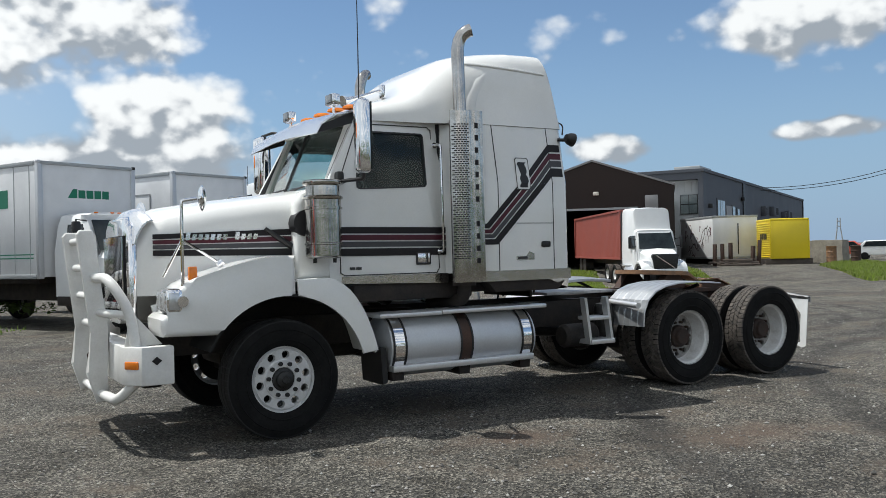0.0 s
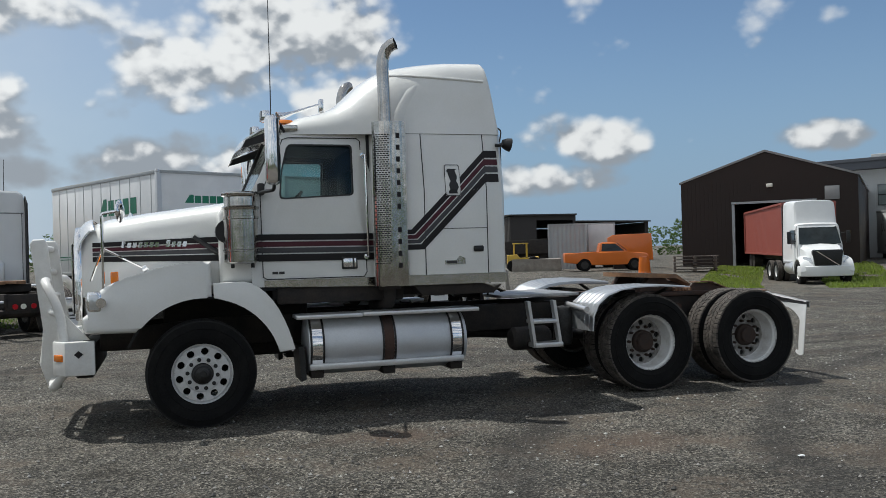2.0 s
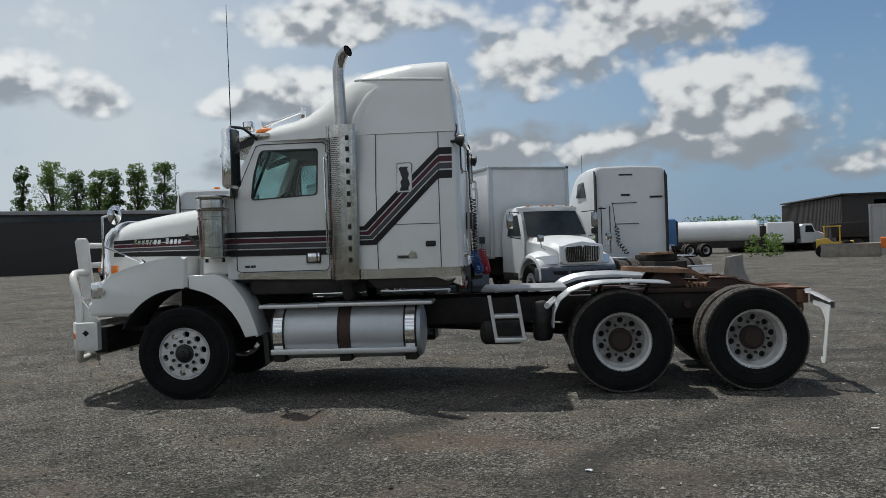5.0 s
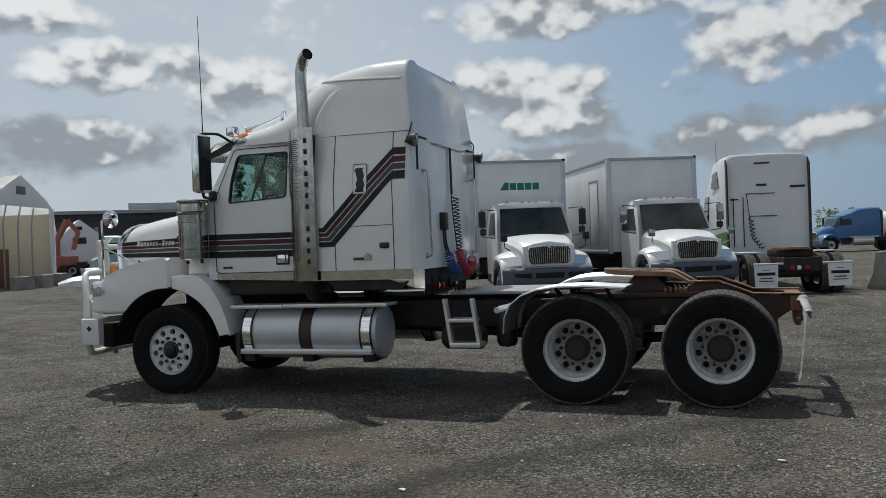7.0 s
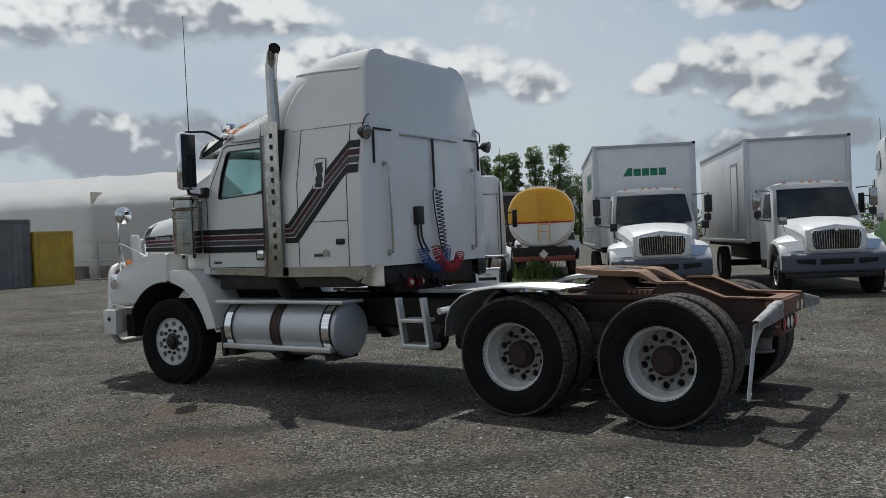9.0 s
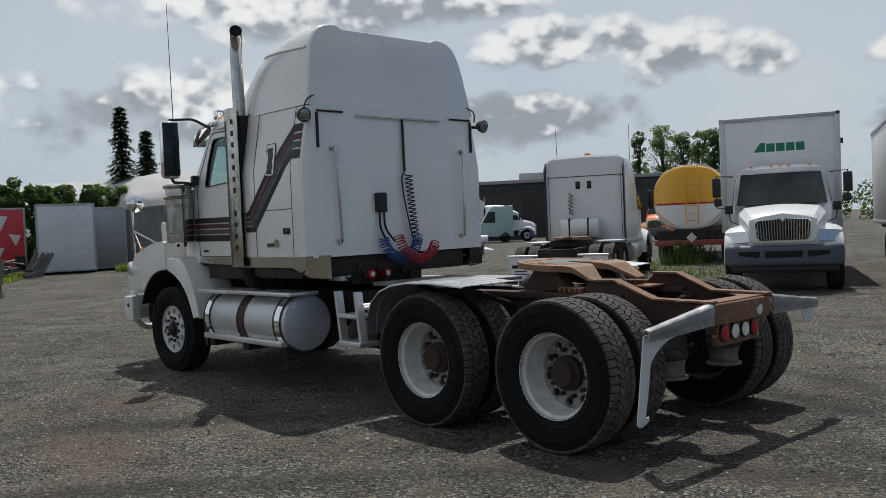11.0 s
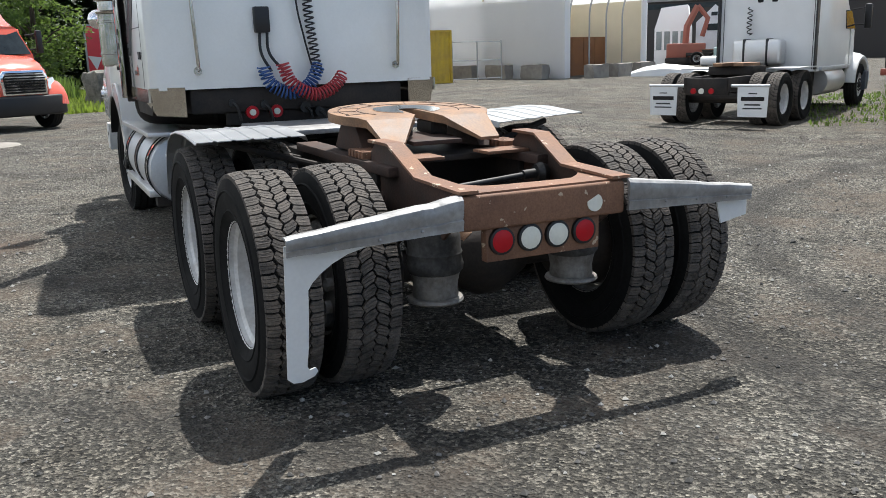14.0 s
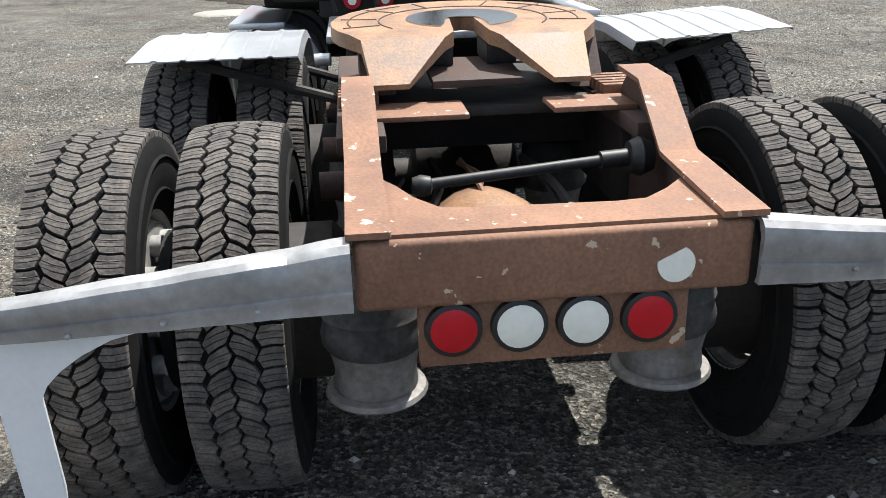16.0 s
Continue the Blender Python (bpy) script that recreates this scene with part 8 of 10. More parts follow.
def plain_trailer(name, label, at, w, l, z0, z1, material):
    t = thing(name, label, "trailer", "trailers", at)
    bm = B()
    box(bm, -w / 2, w / 2, 0, l, z0, z1, 0.03)
    part("body", bm, material, t)
    for z in (z0, z1 - 0.1):
        bm = B()
        box(bm, -w / 2 - 0.015, w / 2 + 0.015, -0.015, l + 0.015, z, z + 0.1, 0.01)
        pieces("rail", bm, GALV, t)
    for x in (-w / 2, w / 2):
        bm = B()
        box(bm, x - 0.05, x + 0.05, -0.02, 0.06, z0, z1, 0.01)
        part("corner_post", bm, GALV, t)
    bm = B()
    box(bm, -0.5, 0.5, 0.3, l - 0.3, 0.7, z0)
    for y in (0.7, l - 1.0, l - 2.3):
        for x in (-w / 2 + 0.3, w / 2 - 0.3):
            cyl(bm, (x - 0.25, y, 0.5), (x + 0.25, y, 0.5), 0.5, 20)
    pieces("running_gear", bm, FRAME, t)
    return t


w1 = thing("box_trailer", "long white box trailer with dark scrawl on its side", "trailer", "trailers", pose(52.2, 41.3, 0, 0, 0, -29))
bm = B()
box(bm, 0, 3.7, 0, 8.6, 0.5, 3.9, 0.03)
part("body", bm, WHITE2, w1)
for x0, x1, y0, y1 in ((-0.03, 3.73, -0.03, 0.08), (-0.03, 0.08, 0.08, 8.6)):
    bm = B()
    box(bm, x0, x1, y0, y1, 3.78, 3.95, 0.01)
    box(bm, x0, x1, y0, y1, 0.42, 0.6, 0.01)
    pieces("rail", bm, GALV, w1)
bm = B()
box(bm, 0.3, 3.0, 0.5, 8.2, 0.02, 0.5)
pieces("running_gear", bm, FRAME, w1)
bm = B()
box(bm, 2.05, 2.12, -0.05, 0.0, 0.8, 3.3)
part("lock_bar", bm, BLACK, w1)
rr = random.Random(5)
for i in range(26):
    bm = B()
    y, z = 0.4 + i * 0.26, rr.uniform(0.9, 3.2)
    pts = [(0.0, y, z)]
    for k in range(4):
        pts.append((0.0, pts[-1][1] + rr.uniform(-0.25, 0.4), pts[-1][2] + rr.uniform(-0.5, 0.5)))
    tube(bm, pts, rr.uniform(0.03, 0.07), 5)
    bmesh.ops.scale(bm, vec=(0.1, 1, 1), verts=bm.verts)
    part("scrawl", bm, S_MAROON if i % 3 else S_BLACK, w1, smooth=False)
plain_trailer("storage_trailer", "small white storage trailer behind an orange pickup", pose(31.0, 49.5, 0, 0, 0, -20), 2.0, 3.5, 1.2, 3.4, BOXWHITE)
plain_trailer("box_trailer", "long white trailer behind the coral red tractor", pose(-17.6, -5.3, 0, 0, 0, 120), 2.5, 12.0, 1.1, 3.7, BOXWHITE)
plain_trailer("storage_trailer", "white storage trailer parked by the hedge", pose(-35.3, 10.1, 0, 0, 0, 70), 2.7, 6.0, 0.1, 3.55, BOXWHITE)
plain_trailer("storage_trailer", "white slatted trailer parked by the hedge", pose(-36.6, 12.45, 0, 0, 0, 70), 2.3, 6.0, 0.1, 3.4, GALV)
ad = plain_trailer("advert_trailer", "red printed trailer with white triangles standing in grass", pose(-40.3, 5.4, 0, 0, 0, 79), 8.2, 2.5, 0.3, 3.55, ADRED)
for x, z, k in ((-3.7, 1.6, 0.7), (0.3, 2.5, 0.8), (1.35, 2.75, 0.75), (1.9, 1.5, 0.8), (2.9, 2.85, 0.8), (2.7, 1.2, 0.75), (0.6, 0.9, 0.7), (3.6, 1.9, 0.6)):
    bm = B()
    prism(bm, [(x - 0.5 * k, z + 0.45 * k), (x + 0.5 * k, z + 0.3 * k), (x + 0.05 * k, z - 0.65 * k)], -0.022, -0.006, "xz")
    part("printed_triangle", bm, WHITE2, ad, smooth=False)
bm = B()
prism(bm, [(-3.3, 1.3), (-3.1, 2.9), (-0.6, 2.5), (-0.4, 1.1)], -0.022, -0.006, "xz")
part("printed_panel", bm, S_BLACK, ad, smooth=False)
for i in range(6):
    bm = B()
    box(bm, -2.95 + i * 0.40, -2.67 + i * 0.40, -0.03, -0.023, 1.5, 2.25 - 0.05 * i)
    part("printed_bar", bm, WHITE2, ad, smooth=False)


# ---- buildings ----
def wall_with_door(bm, a, b, z1, d0, d1, dz, t=0.3):
    """A wall from a to b in plan, with one opening from d0 to d1 metres along it."""
    a, b = Vector(a), Vector(b)
    u = (b - a).normalized()
    n = Vector((-u.y, u.x)) * t
    length = (b - a).length
    for s0, s1, q0, q1 in ((0, d0, 0, z1), (d1, length, 0, z1), (d0, d1, dz, z1)):
        p, q = a + u * s0, a + u * s1
        pts = [(p.x, p.y), (q.x, q.y), (q.x + n.x, q.y + n.y), (p.x + n.x, p.y + n.y)]
        prism(bm, pts, q0, q1, "xy")


shed = thing("brown_shed", "dark brown metal shed with a low gable and open door", "building", at=pose(34.3, 43.7, 0, 0, 0, -45))
WID, DEP, EAVE, RIDGE = 11.3, 24.0, 5.85, 7.7
bm = B()
wall_with_door(bm, (0, 0), (WID, 0), EAVE, 3.6, 8.7, 4.25)
prism(bm, [(0, EAVE), (WID / 2, RIDGE), (WID, EAVE)], 0, 0.3, "xz")
pieces("front_wall", bm, BROWN, shed, smooth=False)
for x in (0, WID - 0.3):
    bm = B()
    box(bm, x, x + 0.3, 0.3, DEP, 0, EAVE)
    # left wall is brown cladding too; its grazing sheen is painted as pale grey
    part("side_wall", bm, BROWN if x else PALECLAD_SHEEN, shed, smooth=False)
bm = B()
box(bm, 0, WID, DEP - 0.3, DEP, 0, EAVE)
part("back_wall", bm, BROWN, shed, smooth=False)
for s, x0 in ((1, -0.10), (-1, WID + 0.10)):
    bm = B()
    prism(bm, [(x0, EAVE - 0.05), (WID / 2, RIDGE + 0.02), (WID / 2, RIDGE + 0.16), (x0, EAVE + 0.09)], -0.08, DEP + 0.2, "xz")
    part("roof", bm, TRIMGREY, shed, smooth=False)
for x in (3.5, 8.7):
    bm = B()
    box(bm, x - 0.08, x + 0.1, -0.06, 0.0, 0, 4.2)
    part("door_post", bm, GALV, shed)
bm = B()
box(bm, 3.4, 8.8, -0.06, 0.0, 4.25, 4.4)
part("door_lintel", bm, GALV, shed)
bm = B()
box(bm, 9.3, 10.2, -0.08, 0.0, 4.3, 5.2, 0.03)
part("wall_vent", bm, TRIMGREY, shed)
bm = B()
box(bm, 5.7, 6.1, -0.16, 0.0, 5.3, 5.55, 0.03)
part("wall_lamp", bm, WHITELENS, shed)
for i in range(40):
    bm = B()
    x = 0.15 + i * WID / 40
    if not 3.4 < x < 8.8:
        box(bm, x - 0.015, x + 0.015, -0.015, 0.0, 0, EAVE)
    else:
        box(bm, x - 0.015, x + 0.015, -0.015, 0.0, 4.4, EAVE)
    part("cladding_rib", bm, BROWN, shed, smooth=False)

office = thing("grey_building", "two-storey slate and pale grey building with a flat roof", "building", at=pose(59.12, 48.6, 0, 0, 0, 30))
bm = B()
box(bm, 1.6, 71, 0, 10.5, 0, 8.4)
box(bm, 0, 1.6, 0, 0.45, 0, 8.4)
box(bm, 0, 1.6, 0.45, 10.5, 7.75, 8.4)
part("main_wall", bm, SLATE, office, smooth=False)
bm = B()
box(bm, 1.45, 1.6, 0.45, 10.5, 0, 7.75)
part("front_panel", bm, PALECLAD_SHEEN, office, smooth=False)
for i in range(14):
    bm = B()
    box(bm, 1.42, 1.45, 0.7 + i * 0.66, 0.73 + i * 0.66, 0, 7.75)
    part("cladding_rib", bm, PALECLAD_SHEEN, office, smooth=False)
bm = B()
box(bm, -0.15, 71.3, -0.15, 10.8, 8.4, 8.70, 0.03)
part("roof_edge", bm, SLATE, office, smooth=False)
for x0, x1, y0, y1 in ((3, 8, 0.9, 3.4), ):
    bm = B()
    box(bm, x0, x1, y0, y1, 8.70, 9.25, 0.05)
    part("roof_unit", bm, GALV, office)
for x0, x1, z0, z1 in ((5.9, 9.4, 2.6, 6.0), (13.2, 14.6, 2.6, 5.6), (15.8, 17.0, 2.4, 5.4), (32.6, 34.6, 2.2, 4.0), (35.8, 37.6, 2.2, 4.0), (41.0, 42.6, 2.2, 4.0)):
    bm = B()
    box(bm, x0 - 0.15, x1 + 0.15, -0.06, 0.0, z0 - 0.15, z1 + 0.15)
    w = part("window", bm, BLACK, office, smooth=False)
    k = 3 if x1 - x0 > 3 else 1
    for i in range(k):
        bm = B()
        d = (x1 - x0) / k
        box(bm, x0 + i * d + 0.08, x0 + (i + 1) * d - 0.08, -0.09, -0.05, z0, z1)
        part("pane", bm, PALEGLASS, w, smooth=False)
bm = B()
box(bm, 10.2, 12.9, -0.05, 0.0, 2.4, 5.6)
part("wall_panel", bm, TRIMGREY, office, smooth=False)
for x0, x1, z0, z1 in ((19.2, 20.4, 0, 8.4), (70.4, 71.05, 0, 8.4)):
    bm = B()
    box(bm, x0, x1, -0.12, 0.0, z0, z1)
    part("corner_strip", bm, BLACK, office, smooth=False)
for y0, z0, z1 in ((0.80, 4.55, 6.4), (3.3, 4.55, 6.4), (0.80, 0.6, 3.0), (3.3, 0.6, 3.0)):
    bm = B()
    box(bm, 1.34, 1.42, y0, y0 + 1.65, z0, z1)
    w = part("window", bm, BLACK, office, smooth=False)
    for i in range(2):
        for k in range(2):
            bm = B()
            h = (z1 - z0) / 2
            box(bm, 1.31, 1.35, y0 + 0.06 + i * 0.80, y0 + 0.79 + i * 0.80, z0 + 0.06 + k * h, z0 + h - 0.04 + k * h)
            part("pane", bm, PALEGLASS, w, smooth=False)
for x, w_, z in ((31.0, 1.2, 5.0), (37.6, 4.4, 5.2), (50.5, 4.4, 5.0), (47.5, 1.4, 4.8)):
    bm = B()
    box(bm, x, x + w_ * 0.8, -0.6, 0.0, z, z + 1.2, 0.04)
    u = part("wall_unit", bm, SLATE, office)
    bm = B()
    box(bm, x + w_ * 0.35, x + w_ * 0.75, -0.62, -0.6, z + 0.15, z + 1.05)
    part("grille", bm, RECESS_SHADE, u, smooth=False)
for x, z in ((2.0, 5.1), (18.2, 6.4)):
    bm = B()
    box(bm, x, x + 0.7, -0.4, 0.0, z, z + 0.4, 0.04)
    part("wall_lamp", bm, BLACK, office)

low = thing("dark_shed", "long low dark metal shed with open bays far off", "building", at=pose(33.7, 73.8, 0, 0, 0, -3))
bm = B()
wall_with_door(bm, (0, 0), (7.0, 0), 5.0, 2.6, 6.7, 4.5)
box(bm, 15.0, 15.4, 0, 0.4, 0, 4.15)
box(bm, 6.8, 7.0, 0.3, 22.7, 4.1, 5.0)
pieces("front_wall", bm, DARKSHED, low, smooth=False)
bm = B()
box(bm, -0.3, 0.0, 0, 23, 0, 4.9)
part("side_wall", bm, DARKSHED, low, smooth=False)
for i in range(46):
    bm = B()
    box(bm, -0.34, -0.3, 0.25 + i * 0.5, 0.32 + i * 0.5, 0, 4.9)
    part("cladding_rib", bm, DARKSHED, low, smooth=False)
bm = B()
box(bm, 0, 15.4, 22.7, 23, 0, 4.1)
box(bm, 15.1, 15.4, 0.5, 22.7, 0, 4.1)
pieces("back_wall", bm, DARKSHED, low, smooth=False)
bm = B()
prism(bm, [(-0.5, 5.0), (7.0, 5.0), (7.0, 5.14), (-0.5, 5.14)], -0.4, 23, "xz")
prism(bm, [(7.0, 4.25), (15.5, 4.15), (15.5, 4.28), (7.0, 4.4)], -0.4, 23, "xz")
pieces("roof", bm, DARKSHED, low, smooth=False)

hall = thing("dark_hall", "wide dark flat-roofed hall behind the fence", "building", at=pose(-56, 58, 0, 0, 0, 37))
bm = B()
box(bm, -8, 30, 0, 12, 0, 5.7)
part("wall", bm, DARKSHED, hall, smooth=False)
bm = B()
box(bm, -8.3, 30.3, -0.3, 12.3, 5.7, 6.05, 0.03)
part("roof_edge", bm, TRIMGREY, hall, smooth=False)
bm = B()
box(bm, -8.05, 30.05, -0.05, 0.0, 5.0, 5.45)
part("window_band", bm, DARKGLASS, hall, smooth=False)
bm = B()
box(bm, 6, 12, 3, 8, 6.05, 6.9, 0.05)
part("roof_unit", bm, GALV, hall)

# fabric tent
tent = thing("storage_tent", "white fabric storage tent with an open cream-lined end", "tent", at=pose(-29.8, 24.3, 0, 0, 0, 109))
TW, TL, TE, TR = 7.9, 34.0, 4.5, 6.25
prof = [(0, 0), (0, TE - 0.5), (0.25, TE)] + [(TW * k / 12, TE + (TR - TE) * (1 - abs(k - 6) / 6) ** 0.92) for k in range(1, 12)] + [(TW - 0.25, TE), (TW, TE - 0.5), (TW, 0)]
bm = B()
rows = []
for i in range(27):
    y = TL * i / 26
    sag = 0.10 if i % 3 else 0.0
    rows.append([(x, y, z - (sag if z > 1 and x not in (0, TW) else 0)) for x, z in prof])
loft(bm, rows, caps=False, closed=False)
bmesh.ops.solidify(bm, geom=bm.faces[:], thickness=0.04)
part("fabric_cover", bm, FABRIC, tent, angle=40)
bm = B()
prism(bm, [(x, z) for x, z in prof if z >= TE - 0.01] , 0.02, 0.10, "xz")
part("gable", bm, FABRIC, tent, smooth=False)
for x0, x1 in ((0.0, 0.5), (TW - 0.5, TW)):
    bm = B()
    box(bm, x0, x1, 0.02, 0.10, 0, TE)
    part("end_curtain", bm, FABRIC, tent, smooth=False)
bm = B()
box(bm, 0.2, TW - 0.2, 6.0, 6.1, 0, TE + 0.5)
part("lining", bm, CREAM, tent, smooth=False)
for x in (0.12, TW - 0.2):
    bm = B()
    box(bm, x, x + 0.06, 0.2, 6.0, 0, TE - 0.3)
    part("side_lining", bm, CREAM, tent, smooth=False)
for k in range(6):
    bm = B()
    box(bm, 0.6 + k * 1.12, 1.68 + k * 1.12, 2.5, 2.56, 0, 2.2)
    part("ply_panel", bm, PLY, tent, smooth=False)
for x in (1.2, 3.0, 4.6, 6.2):
    bm = B()
    tube(bm, round_path([(x, 0.6, 0), (x, 0.6, 3.6), (x + 0.5, 0.6, TE + 0.3)], 0.4), 0.05, 6)
    part("tent_pole", bm, GALV, tent)
bm = B()
box(bm, TW / 2 - 0.55, TW / 2 + 0.45, -0.02, 0.02, 5.15, 5.6)
part("gable_vent", bm, CONTGREY, tent, smooth=False)


# ---- pickup ----
def pickup(at):
    t = thing("pickup_truck", "orange single-cab pickup truck parked on gravel", "car", at=at)
    bm = B()
    low_line = [(0.05, 0.6), (0.0, 1.12), (0.04, 1.22), (2.22, 1.22), (2.25, 1.24), (3.95, 1.24), (4.2, 1.21), (5.2, 1.13), (5.42, 1.0), (5.45, 0.55), (5.35, 0.42), (4.98, 0.42)]
    front_arch = [(4.53 + 0.47 * math.cos(radians(q)), 0.42 + 0.47 * math.sin(radians(q))) for q in range(10, 171, 20)]
    back_arch = [(1.30 + 0.47 * math.cos(radians(q)), 0.42 + 0.47 * math.sin(radians(q))) for q in range(10, 171, 20)]
    prism(bm, low_line + front_arch + [(4.06, 0.40), (1.77, 0.40)] + back_arch + [(0.8, 0.5)], -0.98, 0.98, "xz", 0.05, 3)
    bmesh.ops.triangulate(bm, faces=[f for f in bm.faces if len(f.verts) > 8])
    rows = []
    for z, x0, x1, w in ((1.22, 2.24, 4.12, 0.95), (1.30, 2.25, 4.0, 0.94), (1.80, 2.36, 3.36, 0.80), (1.87, 2.48, 3.20, 0.74), (1.89, 2.7, 3.0, 0.6)):
        rows.append([(x0, -w, z), (x1, -w * 0.97, z), (x1 + 0.08, 0, z), (x1, w * 0.97, z), (x0, w, z), (x0 - 0.02, 0, z)])
    loft(bm, rows)
    part("body", bm, ORANGE, t)
    for s in SIDES:
        bm = B()
        sheet(bm, [(2.40, s * 0.945, 1.30), (3.86, s * 0.93, 1.30), (3.34, s * 0.825, 1.77), (2.46, s * 0.825, 1.77)], (0, s, 0.1), 0.012)
        part("side_window", bm, DARKGLASS, t, smooth=False)
        for x in (1.3, 4.53):
            bm = B()
            lathe(bm, [(0.0, -0.13), (0.37, -0.13), (0.42, -0.07), (0.42, 0.07), (0.37, 0.13), (0.0, 0.13)], (x, s * 0.86, 0.42), "y", 28)
            w = part("wheel", bm, RUBBER, t)
            bm = B()
            lathe(bm, [(0.0, s * 0.14), (0.24, s * 0.14), (0.26, s * 0.11)], (x, s * 0.86, 0.42), "y", 20)
            part("rim", bm, GREASE, w)
    bm = B()
    box(bm, 0.1, 2.05, -0.8, 0.8, 1.1, 1.225)
    part("cargo_bed", bm, BLACK, t)
    bm = B()
    sheet(bm, [(3.44, -0.74, 1.78), (3.44, 0.74, 1.78), (4.06, 0.84, 1.30), (4.06, -0.84, 1.30)], (0.6, 0, 0.7), 0.02)
    part("windshield", bm, DARKGLASS, t, smooth=False)
    return t


pickup(pose(24.7, 42.9, 0, 0, 0, -22))
dumpster = thing("dump_body", "orange steel dump body behind the pickup", "dump body", at=pose(29.3, 45.1, 0, 0, 0, -26))
bm = B()
prism(bm, [(0, 0.6), (-0.1, 2.2), (0.3, 2.4), (2.9, 2.45), (3.0, 0.6)], 0, 2.2, "xz", 0.03)
part("body", bm, ORANGE, dumpster)
bm = B()
box(bm, 0.3, 2.7, 0.4, 1.8, 0, 0.62)
part("stand", bm, FRAME, dumpster)

bm = B()
lathe(bm, [(0.0, 0.0), (0.30, 0.0), (0.36, 0.05), (0.33, 0.25), (0.34, 0.30), (0.31, 0.55), (0.32, 0.60), (0.28, 0.85), (0.29, 0.95), (0.0, 0.97)], (25.3, 33.65, 0), "z", 24)
single("traffic_barrel", bm, ORANGE, "faded orange plastic traffic barrel on the gravel", "barrel")

pal = thing("pallet_stack", "stack of grey weathered timber pallets", "pallets", at=pose(28.8, 33.9, 0, 0, 0, -30))
for k in range(5):
    for j in range(5):
        bm = B()
        box(bm, -1.2 + 0.05 * (k % 2), 1.3, j * 0.3, j * 0.3 + 0.18, k * 0.19 + 0.12, k * 0.19 + 0.15)
        part("slat", bm, OLDWOOD, pal, smooth=False)
    bm = B()
    for x in (-1.15, 0, 1.15):
        box(bm, x - 0.06, x + 0.06, 0, 1.38, k * 0.19, k * 0.19 + 0.12)
    part("bearer", bm, OLDWOOD, pal, smooth=False)

lift = thing("forklift", "yellow rough-terrain forklift with large tyres", "forklift", at=pose(22.6, 48.0, 0, 0, 0, -20))
bm = B()
prism(bm, [(0.1, 0.5), (0.1, 1.15), (0.8, 1.2), (1.0, 0.9), (1.6, 0.95), (2.3, 1.05), (2.4, 0.5)], -0.6, 0.6, "xz", 0.05)
part("body", bm, YELLOWOLD, lift)
for x, r in ((0.45, 0.4), (1.95, 0.52)):
    for s in SIDES:
        bm = B()
        lathe(bm, [(0.0, -0.15), (r - 0.05, -0.15), (r, -0.08), (r, 0.08), (r - 0.05, 0.15), (0.0, 0.15)], (x, s * 0.7, r), "y", 22)
        part("wheel", bm, RUBBER, lift)
for x in (0.6, 1.5):
    for s in SIDES:
        bm = B()
        cyl(bm, (x, s * 0.5, 1.0), (x, s * 0.5, 1.95), 0.04, 8)
        part("guard_post", bm, YELLOWOLD, lift)
bm = B()
box(bm, 0.5, 1.6, -0.55, 0.55, 1.93, 2.0, 0.02)
part("guard_roof", bm, YELLOWOLD, lift)


# ---- concrete pieces ----
def rough_block(name, label, at, sx, sy, sz, seed, worn=0.0):
    """A cast block with uneven faces; worn rounds its corners and breaks pieces off."""
    bm = B()
    bmesh.ops.create_cube(bm, size=1.0)
    bmesh.ops.subdivide_edges(bm, edges=bm.edges[:], cuts=9 if worn else 5, use_grid_fill=True)
    for v in bm.verts:
        c = v.co.copy()
        n3 = noise.noise_vector(c * 2.2 + Vector((seed, seed * 1.7, 0)))
        edge = sum(abs(q) > 0.42 for q in c)
        if worn:
            c = c.lerp(c.normalized() * 0.58, 0.28 * worn)
            fine = noise.noise_vector(c * 6.5 + Vector((seed * 3.1, 0, seed)))
            bite = max(0.0, noise.noise(c * 1.9 + Vector((seed * 7.7, 4, 2))) - 0.15)
            n3 = n3 * 1.5 + fine * 0.5 - c * bite * 5.0
            c.x *= 1.0 - 0.10 * (0.5 - c.z)
            c.y *= 1.0 - 0.10 * (0.5 - c.z)
        v.co = Vector((c.x * sx, c.y * sy, (c.z + 0.5) * sz)) + n3 * 0.045 * (1.6 if edge > 1 else 1.0)
        v.co.z = max(0.0, v.co.z) if c.z > -0.40 else 0.0
    ob = single(name, bm, OLDCONCRETE if worn else CONCRETE, label, "block", group="concrete blocks")
    ob.matrix_world = at


SCRAP = mat("weathered_scrap_board", (0.24, 0.23, 0.21), 0.85, var=0.35, scale=6, other=(0.11, 0.10, 0.09))
SCRAPDARK = mat("dark_scrap_board", (0.05, 0.045, 0.04), 0.85, var=0.3, scale=6)
OLDCONCRETE = mat("weathered_concrete", (0.27, 0.255, 0.22), 0.9, var=0.35, scale=3.2, other=(0.12, 0.115, 0.10), bump=0.012, fine=16)
rough_block("concrete_block", "broken grey concrete block standing on gravel", pose(-18.5, 1.75, 0, 0, 0, 20), 0.85, 0.95, 1.22, 1, 1.0)
rough_block("concrete_block", "broken grey concrete block standing on gravel", pose(-24.9, 1.9, 0, 0, 0, 50), 1.0, 1.1, 1.3, 2, 1.0)
rough_block("concrete_block", "weathered round-edged concrete block near the red trailer", pose(-25.46, 0.67, 0, 0, 0, 35), 0.95, 1.0, 1.25, 5, 1.0)

